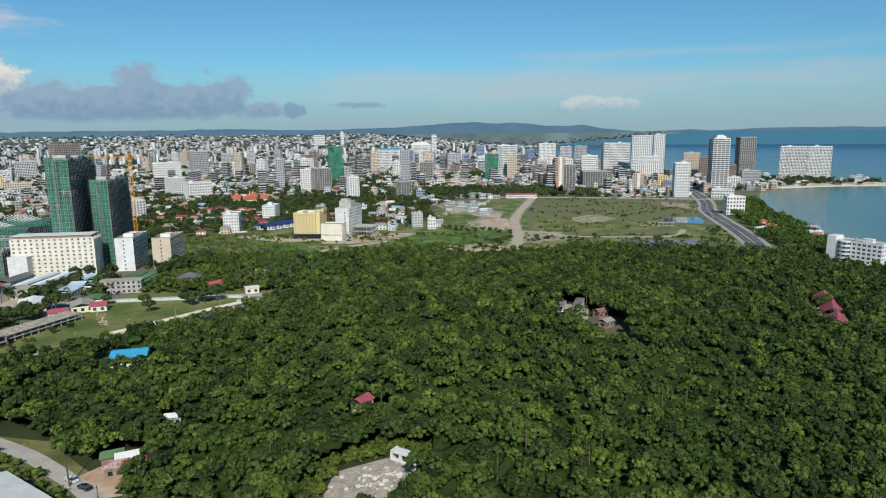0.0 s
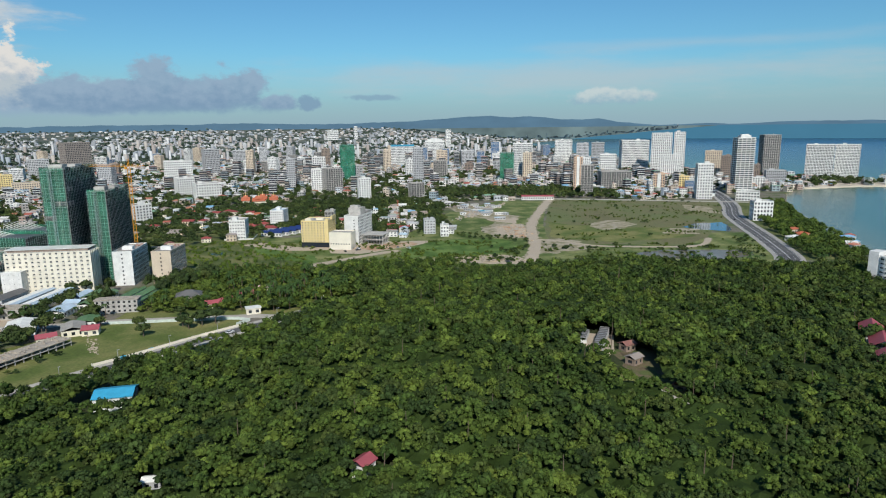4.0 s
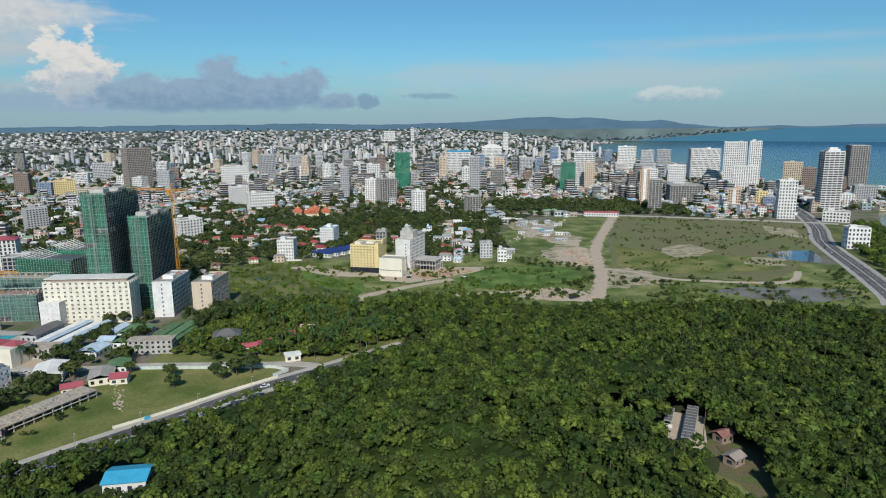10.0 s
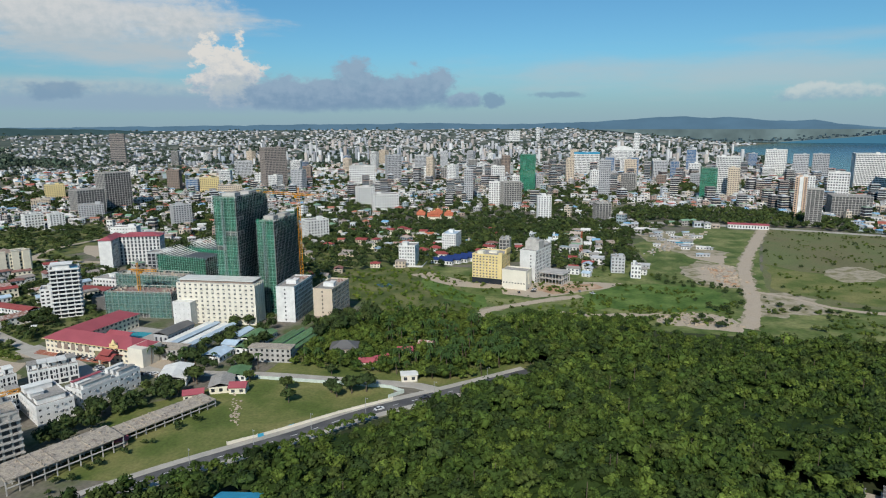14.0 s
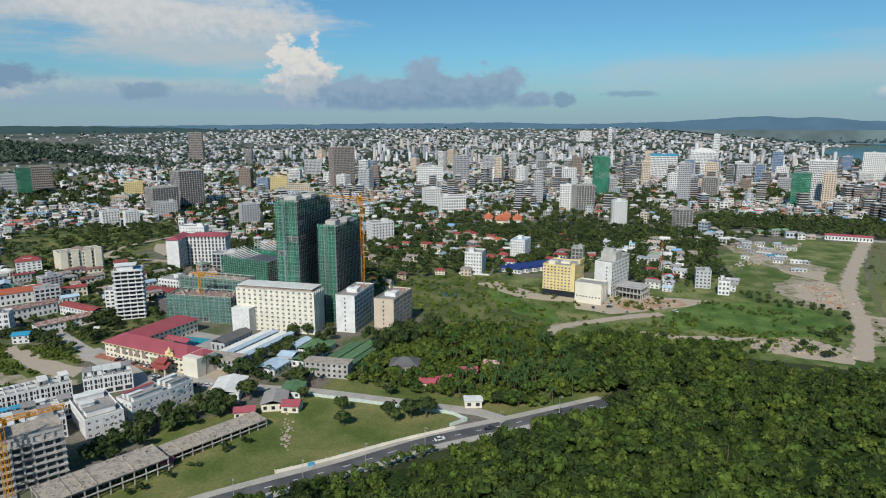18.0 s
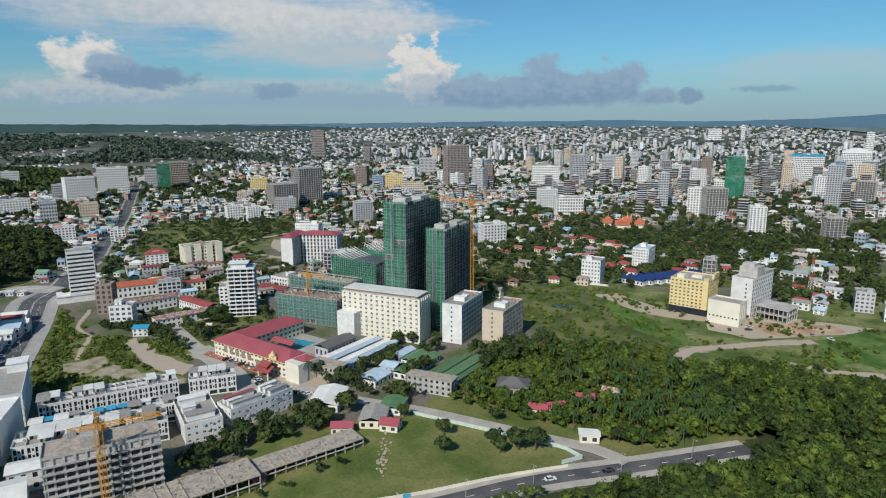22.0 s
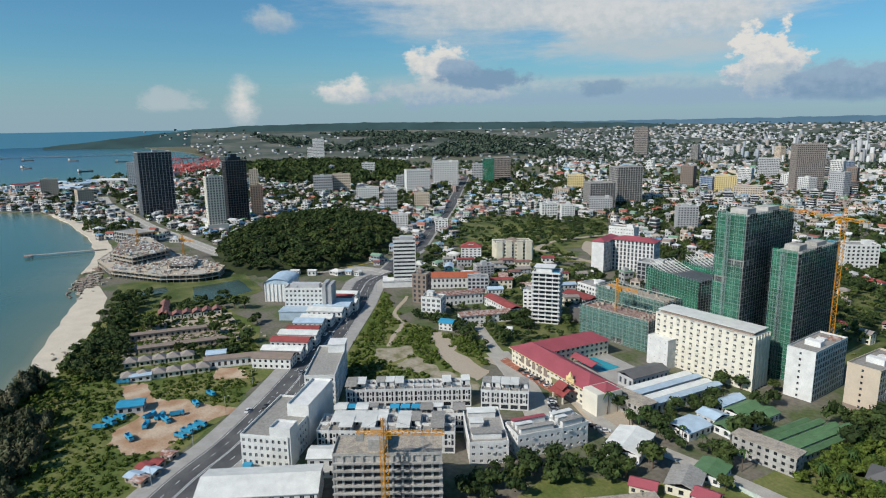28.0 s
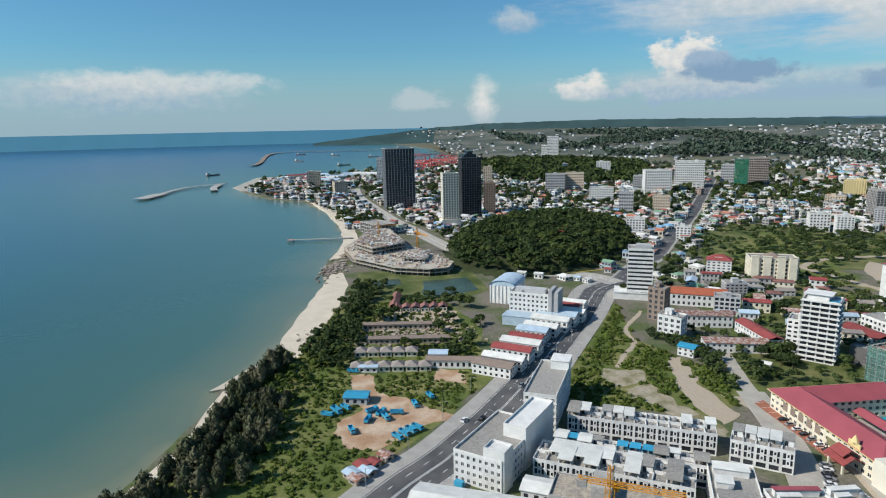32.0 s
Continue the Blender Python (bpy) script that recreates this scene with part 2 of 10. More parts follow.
WHITE = mat("white_paint", (0.68, 0.67, 0.64), 0.75, 0.13, 0.25, 2.0, obvar=0.07)
CREAM = mat("cream_paint", (0.72, 0.66, 0.52), 0.75, 0.10, 0.15, 2.0)
IVORY = mat("ivory_paint", (0.70, 0.65, 0.54), 0.75, 0.08, 0.15, 2.0)
BEIGE = mat("beige_paint", (0.56, 0.46, 0.35), 0.8, 0.12, 0.15, 2.0, obvar=0.1)
YELLOW = mat("yellow_paint", (0.68, 0.54, 0.26), 0.75, 0.10, 0.2, 2.0)
ORANGE = mat("orange_paint", (0.58, 0.41, 0.29), 0.75, 0.12, 0.2, 2.0)
BROWN = mat("brown_stone", (0.26, 0.20, 0.16), 0.75, 0.15, 0.3, 2.0)
REDTILE = mat("red_roof_tiles", (0.28, 0.065, 0.058), 0.65, 0.18, 0.3, 5.0, obvar=0.15)
CRIMSON = mat("crimson_roof", (0.33, 0.080, 0.095), 0.6, 0.14, 0.12, 5.0)
TERRA = mat("orange_roof", (0.42, 0.12, 0.06), 0.65, 0.15, 0.3, 5.0)
CONCRETE = mat("bare_concrete", (0.40, 0.38, 0.35), 0.9, 0.25, 0.25, 1.5, obvar=0.1)
OLDROOF = mat("stained_roof", (0.36, 0.34, 0.31), 0.9, 0.35, 0.3, 1.2, other=(0.24, 0.225, 0.20), obvar=0.12)
RUIN = mat("weathered_slab", (0.50, 0.43, 0.34), 0.95, 0.45, 0.35, 1.8, other=(0.23, 0.20, 0.17))
GREYW = mat("grey_cladding", (0.42, 0.42, 0.42), 0.7, 0.12, 0.2, 2.0, obvar=0.15)
# the green net again, with the shadow of its unlit side as colour
NETSHADED = mat("shadow_painted_net", (0.030, 0.040, 0.034), 0.9, 0.35, 0.12, 1.6, other=(0.025, 0.055, 0.042))
TAUPE = mat("taupe_cladding", (0.29, 0.25, 0.22), 0.7, 0.15, 0.2, 2.0)
DARKW = mat("dark_cladding", (0.13, 0.125, 0.12), 0.6, 0.15, 0.2, 2.0)
GLASS = mat("window_glass", (0.045, 0.05, 0.058), 0.22, 0.3, 0.4, 1.0, bump=0.0, obvar=0.5, spec=0.32)
# fills open interiors: the shade indoors is given as a dark grey colour
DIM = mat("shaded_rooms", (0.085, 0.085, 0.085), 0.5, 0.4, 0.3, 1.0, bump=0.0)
BLUEGL = mat("blue_glass", (0.05, 0.13, 0.26), 0.15, 0.25, 0.3, 1.0, bump=0.0, spec=0.6)
BLACKGL = mat("black_glass", (0.015, 0.022, 0.032), 0.14, 0.2, 0.1, 1.0, bump=0.0, spec=0.6)
NETTING = mat("green_netting", (0.022, 0.185, 0.105), 0.85, 0.30, 0.10, 1.6, other=(0.034, 0.24, 0.140))
NETGREY = mat("grey_green_netting", (0.10, 0.25, 0.195), 0.85, 0.3, 0.12, 1.6)


def porous(m, share):
    """An open weave: part of the light passes straight through."""
    n, l = m.node_tree.nodes, m.node_tree.links
    clear, both = n.new("ShaderNodeBsdfTransparent"), n.new("ShaderNodeMixShader")
    both.inputs[0].default_value = share
    out = n["Material Output"].inputs[0]
    l.new(n["Principled BSDF"].outputs[0], both.inputs[1]), l.new(clear.outputs[0], both.inputs[2]), l.new(both.outputs[0], out)
    return m


porous(NETTING, 0.38), porous(NETGREY, 0.5)
STEELY = mat("yellow_steel", (0.62, 0.27, 0.02), 0.5, 0.12, 0.5, 3.0)
STEEL = mat("galvanised_steel", (0.42, 0.43, 0.44), 0.45, 0.15, 0.5, 3.0, metal=0.4)
BLUEROOF = mat("blue_sheet_roof", (0.045, 0.31, 0.48), 0.45, 0.12, 0.4, 3.0, obvar=0.15)
PALEROOF = mat("pale_blue_sheet_roof", (0.42, 0.52, 0.60), 0.45, 0.14, 0.3, 3.0, obvar=0.12)
GREENROOF = mat("green_sheet_roof", (0.10, 0.185, 0.085), 0.55, 0.2, 0.3, 3.0, obvar=0.15)
WHITEROOF = mat("white_sheet_roof", (0.68, 0.67, 0.62), 0.5, 0.14, 0.25, 3.0, obvar=0.08)
RUST = mat("rusty_sheets", (0.34, 0.15, 0.10), 0.75, 0.4, 0.6, 2.0, other=(0.42, 0.36, 0.33), obvar=0.3)
ASPHALT = mat("asphalt", (0.085, 0.085, 0.088), 0.9, 0.22, 0.08, 2.0, other=(0.115, 0.112, 0.108))
LIGHTROAD = mat("pale_concrete_road", (0.40, 0.37, 0.32), 0.9, 0.16, 0.15, 1.5)
PAVING = mat("pale_paving", (0.36, 0.34, 0.31), 0.9, 0.14, 0.2, 1.5)
BRICKPAVE = mat("brick_red_paving", (0.34, 0.13, 0.08), 0.9, 0.2, 0.5, 3.0)
LINE = mat("road_paint", (0.70, 0.70, 0.68), 0.8, 0.15, 0.5, 3.0)
YLINE = mat("yellow_kerb_paint", (0.55, 0.42, 0.10), 0.8, 0.15, 0.5, 3.0)
SAND = mat("beach_sand", (0.60, 0.52, 0.41), 0.95, 0.12, 0.08, 1.0)
DIRT = mat("bare_orange_earth", (0.42, 0.25, 0.145), 0.95, 0.22, 0.10, 1.2, other=(0.46, 0.35, 0.25))
PALEDIRT = mat("pale_gravel_earth", (0.46, 0.38, 0.29), 0.95, 0.2, 0.08, 1.0, other=(0.38, 0.31, 0.23))
GRASS = mat("grass", (0.105, 0.142, 0.030), 0.95, 0.34, 0.045, 0.7, other=(0.165, 0.158, 0.055), bump=0.6)
ROUGH = mat("rough_green_ground", (0.075, 0.105, 0.024), 0.95, 0.35, 0.05, 0.8, other=(0.135, 0.135, 0.05), bump=0.8)
DRYGRASS = mat("dry_meadow", (0.165, 0.155, 0.072), 0.95, 0.28, 0.02, 0.5, other=(0.110, 0.128, 0.048), bump=0.5)
PLAIN = mat("rough_sandy_plain", (0.082, 0.128, 0.026), 0.95, 0.42, 0.045, 0.35, other=(0.160, 0.168, 0.062), bump=0.6)
FADEDRED = mat("faded_red_roof", (0.24, 0.115, 0.095), 0.8, 0.3, 0.4, 2.0, obvar=0.15)
TOWN = mat("town_ground", (0.20, 0.175, 0.14), 0.95, 0.4, 0.04, 0.5, other=(0.070, 0.090, 0.032))
SANDSPOT = mat("patchy_sand", (0.42, 0.36, 0.27), 0.95, 0.25, 0.12, 0.6, other=(0.17, 0.155, 0.075))
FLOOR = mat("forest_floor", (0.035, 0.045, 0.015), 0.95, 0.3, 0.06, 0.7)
LEAF = leaf_mat("forest_leaves", (0.036, 0.062, 0.013), (0.060, 0.094, 0.018), (0.094, 0.130, 0.023))
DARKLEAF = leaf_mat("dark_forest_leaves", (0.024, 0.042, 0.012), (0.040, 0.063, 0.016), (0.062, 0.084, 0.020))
YOUNGLEAF = leaf_mat("young_leaves", (0.060, 0.088, 0.016), (0.078, 0.108, 0.019), (0.090, 0.118, 0.022))
LEAF2 = leaf_mat("town_leaves", (0.029, 0.046, 0.015), (0.048, 0.070, 0.021), (0.070, 0.090, 0.024))
PALM = leaf_mat("palm_leaves", (0.040, 0.075, 0.020), (0.060, 0.095, 0.028), (0.080, 0.11, 0.03), 3.0)
BARK = mat("bark", (0.12, 0.09, 0.065), 0.95, 0.3, 2.0, 9.0)
SCRUB = leaf_mat("bright_scrub_leaves", (0.065, 0.105, 0.016), (0.095, 0.140, 0.020), (0.125, 0.160, 0.026))
# greens of the far trees, greyed to carry the distance haze in colour
FARLEAF = leaf_mat("hazed_distant_leaves", (0.050, 0.074, 0.052), (0.068, 0.094, 0.066), (0.080, 0.104, 0.072), 20.0)
GREYLEAF = leaf_mat("dull_casuarina_needles", (0.042, 0.052, 0.024), (0.072, 0.078, 0.040), (0.115, 0.105, 0.062))
HOUSEWALL = palette("house_walls", [(0.58, 0.57, 0.53), (0.40, 0.385, 0.37), (0.66, 0.65, 0.62), (0.46, 0.38, 0.30), (0.33, 0.32, 0.31), (0.58, 0.50, 0.40), (0.68, 0.66, 0.62), (0.40, 0.29, 0.24), (0.52, 0.55, 0.58), (0.38, 0.35, 0.32), (0.62, 0.60, 0.57), (0.30, 0.36, 0.38)])
# house paints for far off: haze is mixed in as dimmer blue-greys
FARWALL = palette("hazed_house_walls", [(0.40, 0.40, 0.40), (0.30, 0.31, 0.33), (0.50, 0.50, 0.49), (0.33, 0.29, 0.26), (0.26, 0.27, 0.28), (0.42, 0.38, 0.34), (0.56, 0.56, 0.55), (0.30, 0.33, 0.36)])
FARROOF = palette("hazed_house_roofs", [(0.34, 0.34, 0.34), (0.27, 0.15, 0.12), (0.44, 0.45, 0.46), (0.25, 0.26, 0.27), (0.24, 0.32, 0.40), (0.30, 0.20, 0.16), (0.52, 0.52, 0.52), (0.28, 0.27, 0.26)], 0.8)
HOUSEROOF = palette("house_roofs", [(0.46, 0.44, 0.41), (0.36, 0.11, 0.08), (0.62, 0.60, 0.57), (0.32, 0.31, 0.30), (0.20, 0.38, 0.55), (0.42, 0.17, 0.11), (0.56, 0.57, 0.58), (0.30, 0.24, 0.20), (0.66, 0.64, 0.60), (0.44, 0.36, 0.30), (0.20, 0.33, 0.22)], 0.7)


def sea_mat():
    m = bpy.data.materials.new("sea_water")
    m.use_nodes = True
    n, l = m.node_tree.nodes, m.node_tree.links
    bsdf = n["Principled BSDF"]
    bsdf.inputs["Roughness"].default_value, bsdf.inputs["IOR"].default_value = 0.22, 1.33
    geo = n.new("ShaderNodeNewGeometry")
    a, b, c = n.new("ShaderNodeTexNoise"), n.new("ShaderNodeTexNoise"), n.new("ShaderNodeBump")
    a.inputs["Scale"].default_value, a.inputs["Detail"].default_value = 0.006, 5
    b.inputs["Scale"].default_value, b.inputs["Detail"].default_value = 0.25, 4
    att = n.new("ShaderNodeAttribute")
    att.attribute_name = "depth"
    ramp = n.new("ShaderNodeValToRGB")
    stops = [(0.0, (0.26, 0.24, 0.15)), (0.05, (0.13, 0.17, 0.12)), (0.2, (0.058, 0.130, 0.108)), (0.6, (0.032, 0.096, 0.092)), (0.9, (0.016, 0.066, 0.115)), (1.0, (0.010, 0.058, 0.140))]
    for i, (p, col) in enumerate(stops):
        e = ramp.color_ramp.elements[i] if i < 2 else ramp.color_ramp.elements.new(p)
        e.position, e.color = p, (*col, 1)
    add = n.new("ShaderNodeMath")
    add.operation = "MULTIPLY_ADD"
    l.new(a.outputs[0], add.inputs[0])
    add.inputs[1].default_value = 0.12
    sub = n.new("ShaderNodeMath")
    sub.operation, sub.inputs[1].default_value = "SUBTRACT", 0.06
    l.new(att.outputs["Fac"], sub.inputs[0]), l.new(sub.outputs[0], add.inputs[2])
    l.new(add.outputs[0], ramp.inputs[0]), l.new(ramp.outputs[0], bsdf.inputs["Base Color"])
    c.inputs["Strength"].default_value, c.inputs["Distance"].default_value = 0.35, 0.3
    for k in (a, b):
        l.new(geo.outputs["Position"], k.inputs["Vector"])
    l.new(b.outputs[0], c.inputs["Height"]), l.new(c.outputs[0], bsdf.inputs["Normal"])
    return m


SEA = sea_mat()

# ---- builders ----
class Soup:
    """Vertices and faces of one mesh, gathered in plain lists."""

    def __init__(self):
        self.v, self.f, self.m = [], [], []

    def face(self, pts, m=0):
        n = len(self.v)
        self.v += [tuple(p) for p in pts]
        self.f.append(tuple(range(n, n + len(pts))))
        self.m.append(m)
        return self

    def box(self, x0, y0, z0, x1, y1, z1, m=0):
        n = len(self.v)
        self.v += [(x0, y0, z0), (x1, y0, z0), (x1, y1, z0), (x0, y1, z0), (x0, y0, z1), (x1, y0, z1), (x1, y1, z1), (x0, y1, z1)]
        for q in ((0, 3, 2, 1), (4, 5, 6, 7), (0, 1, 5, 4), (1, 2, 6, 5), (2, 3, 7, 6), (3, 0, 4, 7)):
            self.f.append(tuple(n + i for i in q))
            self.m.append(m)
        return self

    def gable(self, x0, y0, z0, x1, y1, rise, m=0, over=0.5, thick=0.25):
        """A pitched roof with its ridge along x, with eaves and thickness."""
        x0, x1, y0, y1 = x0 - over, x1 + over, y0 - over, y1 + over
        ym, n = (y0 + y1) / 2, len(self.v)
        for dz in (0, thick):
            self.v += [(x0, y0, z0 + dz), (x1, y0, z0 + dz), (x1, ym, z0 + rise + dz), (x0, ym, z0 + rise + dz), (x1, y1, z0 + dz), (x0, y1, z0 + dz)]
        for q in ((0, 3, 2, 1), (3, 5, 4, 2), (6, 7, 8, 9), (9, 8, 10, 11), (0, 1, 7, 6), (4, 5, 11, 10), (1, 2, 8, 7), (2, 4, 10, 8), (0, 6, 9, 3), (3, 9, 11, 5)):
            self.f.append(tuple(n + i for i in q))
            self.m.append(m)
        return self

    def hip(self, x0, y0, z0, x1, y1, rise, m=0, over=0.6):
        x0, x1, y0, y1 = x0 - over, x1 + over, y0 - over, y1 + over
        n, r, ym = len(self.v), min(x1 - x0, y1 - y0) / 2, (y0 + y1) / 2
        if x1 - x0 >= y1 - y0:
            a, b = (x0 + r, ym, z0 + rise), (x1 - r, ym, z0 + rise)
            faces = ((0, 1, 5, 4), (1, 2, 5), (2, 3, 4, 5), (3, 0, 4))
        else:
            xm = (x0 + x1) / 2
            a, b = (xm, y0 + r, z0 + rise), (xm, y1 - r, z0 + rise)
            faces = ((0, 1, 4), (1, 2, 5, 4), (2, 3, 5), (3, 0, 4, 5))
        self.v += [(x0, y0, z0), (x1, y0, z0), (x1, y1, z0), (x0, y1, z0), a, b]
        for q in (*faces, (3, 2, 1, 0)):
            self.f.append(tuple(n + i for i in q))
            self.m.append(m)
        return self

    def tube(self, a, b, r0, r1, sides=6, m=0):
        a, b = Vector(a), Vector(b)
        d = (b - a).normalized()
        u = d.orthogonal().normalized()
        w, n = d.cross(u), len(self.v)
        for p, r in ((a, r0), (b, r1)):
            for i in range(sides):
                t = 2 * math.pi * i / sides
                self.v.append(tuple(p + u * (r * math.cos(t)) + w * (r * math.sin(t))))
        for i in range(sides):
            j = (i + 1) % sides
            self.f.append((n + i, n + j, n + sides + j, n + sides + i))
            self.m.append(m)
        self.f += [tuple(n + i for i in reversed(range(sides))), tuple(n + sides + i for i in range(sides))]
        self.m += [m, m]
        return self

    def mesh(self, name, *mats):
        me = bpy.data.meshes.new(name)
        me.from_pydata(self.v, [], self.f)
        for k in mats:
            me.materials.append(k)
        if len(mats) > 1:
            me.polygons.foreach_set("material_index", self.m)
        me.update()
        return me


def part(name, shape, material, parent, label="", at=None):
    """One mesh under a thing or a part. shape: a Soup or a mesh that is shared."""
    mats = material if isinstance(material, (list, tuple)) else (material,)
    ob = new(name, shape if isinstance(shape, bpy.types.Mesh) else shape.mesh(name, *mats))
    ob.parent = parent
    if at is not None:
        ob.matrix_local = at
    return tagged(ob, label=label) if label else ob


def thing(name, x, y, rot, label, category, group="", z=0.0, kind=""):
    ob = new(name)
    ob.empty_display_size = 2
    ob.matrix_world = pose(x, y, z, 0, 0, rot)
    return tagged(ob, label, category, group, kind)


def solo(name, shape, material, label, category="", group="", kind="", at=None):
    mats = material if isinstance(material, (list, tuple)) else (material,)
    ob = new(name, shape.mesh(name, *mats) if isinstance(shape, Soup) else shape)
    if at is not None:
        ob.matrix_world = at
    return tagged(ob, label, category, group, kind)


rng = random.Random(7)
# a plan of what is built already, in cells of 4 m
CELL, PX0, PY0, PNX, PNY = 4.0, -2400, -200, 900, 900
TAKEN = np.zeros((PNY, PNX), bool)
CELLX, CELLY = np.meshgrid(PX0 + (np.arange(PNX) + 0.5) * CELL, PY0 + (np.arange(PNY) + 0.5) * CELL)


def claim(poly, grow=0.0):
    """Mark a plan outline as built."""
    if grow:
        c = np.mean(poly, axis=0)
        poly = [tuple(c + (np.array(p) - c) * (1 + grow / max(1.0, np.hypot(*(np.array(p) - c))))) for p in poly]
    TAKEN[inside(CELLX, CELLY, poly)] = True


def claim_rect(x, y, rot, w, d, grow=2.0):
    c, s_ = math.cos(radians(rot)), math.sin(radians(rot))
    claim([(x + c * a - s_ * b, y + s_ * a + c * b) for a, b in ((-grow, -grow), (w + grow, -grow), (w + grow, d + grow), (-grow, d + grow))])


def is_free(x, y):
    i, j = ((np.asarray(x) - PX0) / CELL).astype(int), ((np.asarray(y) - PY0) / CELL).astype(int)
    ok = (i >= 0) & (i < PNX) & (j >= 0) & (j < PNY)
    return ~np.where(ok, TAKEN[j.clip(0, PNY - 1), i.clip(0, PNX - 1)], False)



def grid_walls(s, w, d, h, floors, bx, by, pier=0.35, band=0.4, deep=0.35, foot=0.0, z0=0.0, sides="fblr", back=False):
    """One continuous wall round a block, with deep window openings between storey bands and piers."""
    fh, known = (h - foot) / floors, {}

    def at(side, a, z, o):
        p = {"f": (a, o, z), "b": (a, d - o, z), "l": (o, a, z), "r": (w - o, a, z)}[side]
        k = tuple(round(q, 3) for q in p)
        if k not in known:
            known[k] = len(s.v)
            s.v.append(p)
        return known[k]

    def quad(*ids):
        s.f.append(ids)
        s.m.append(0)

    lows = [] if foot - fh * band / 2 < 0.2 else [(z0, z0 + foot - fh * band / 2)]
    rows = lows + [(z0 + foot + (k + band / 2) * fh, z0 + foot + (k + 1 - band / 2) * fh) for k in range(floors)] if band < 1 else []
    zs = sorted({round(q, 4) for q in (z0, z0 + h, *(v for r in rows for v in r))})
    open_z = {round(r[0], 4) for r in rows}
    for side in sides:
        n, length = (bx, w) if side in "fb" else (by, d)
        step, half = length / n, length / n * pier / 2
        half = half if half > 0.02 else 0.0
        cols = [(i * step + half, (i + 1) * step - half) for i in range(n)] if pier < 1 else []
        xs = sorted({round(q, 4) for q in (0.0, length, *(v for c in cols for v in c))})
        open_x = {round(c[0], 4) for c in cols}
        for a, b in zip(xs, xs[1:]):
            for lo, hi in zip(zs, zs[1:]):
                if a in open_x and lo in open_z:
                    o = [at(side, *p, 0.0) for p in ((a, lo), (b, lo), (b, hi), (a, hi))]
                    q = [at(side, *p, deep) for p in ((a, lo), (b, lo), (b, hi), (a, hi))]
                    for k in range(4) if half else (0, 2):
                        quad(o[k], o[(k + 1) % 4], q[(k + 1) % 4], q[k])
                else:
                    quad(*(at(side, *p, 0.0) for p in ((a, lo), (b, lo), (b, hi), (a, hi))))
                    if back:
                        quad(*(at(side, *p, deep) for p in ((a, lo), (a, hi), (b, hi), (b, lo))))


def panes(parent, w, d, h, floors, bx, by, pier, band, deep, foot=0.0, sides="fr", cap=300, glass=None, skip=0.0):
    """Single windows in the openings of grid_walls, sharing one mesh for each side."""
    fh, made = (h - foot) / floors, 0
    for side in sides:
        n, length = (bx, w) if side in "fb" else (by, d)
        step = length / n
        ww, hh = step * (1 - pier) + 0.02, fh * (1 - band) + 0.02
        s = Soup()
        s.box(-ww / 2, -0.03, -hh / 2, ww / 2, 0.03, hh / 2, 0)
        for a in (-ww / 2, -0.04, ww / 2 - 0.08):
            s.box(a, -0.07, -hh / 2, a + 0.08, 0.035, hh / 2, 1)
        s.box(-ww / 2, -0.07, -hh / 2, ww / 2, 0.036, -hh / 2 + 0.08, 1)
        me = s.mesh("window", glass or GLASS, WHITE)
        for i in range(n):
            for k in range(floors):
                if made >= cap or rng.random() < skip:
                    continue
                a, z, o = (i + 0.5) * step, foot + (k + 0.5) * fh, deep * 0.7
                place = {"f": pose(a, o, z), "b": pose(a, d - o, z, 0, 0, 180), "l": pose(o, a, z, 0, 0, -90), "r": pose(w - o, a, z, 0, 0, 90)}[side]
                part("window", me, None, parent, at=place)
                made += 1


def roof_top(parent, w, d, h, roof, wall, huts=1, tanks=2, seed=0, parapet=0.9):
    r = random.Random(seed)
    s = Soup().box(0.1, 0.1, h - 0.3, w - 0.1, d - 0.1, h + 0.02)
    part("roof", s, roof, parent, "flat stained roof")
    if parapet:
        t, p = 0.22, Soup()
        p.box(-0.05, -0.05, h - 0.1, w + 0.05, t, h + parapet).box(-0.05, d - t, h - 0.1, w + 0.05, d + 0.05, h + parapet)
        p.box(-0.05, t, h - 0.1, t, d - t, h + parapet).box(w - t, t, h - 0.1, w + 0.05, d - t, h + parapet)
        part("parapet", p, wall, parent)
    for i in range(huts):
        a, b, c = min(w * 0.3, 6), min(d * 0.35, 6), r.uniform(2.4, 3.4)
        x, y = r.uniform(0.12, 0.88 - a / w) * w, r.uniform(0.15, 0.85 - b / d) * d
        part("stair_hut", Soup().box(x, y, h, x + a, y + b, h + c).box(x - 0.2, y - 0.2, h + c, x + a + 0.2, y + b + 0.2, h + c + 0.2), wall, parent)
    for i in range(tanks):
        x, y = r.uniform(0.15, 0.85) * w, r.uniform(0.15, 0.85) * d
        part("water_tank", Soup().tube((x, y, h), (x, y, h + 2.0), 0.8, 0.8, 10).tube((x, y, h + 2.0), (x, y, h + 2.3), 0.8, 0.2, 10), STEEL, parent)


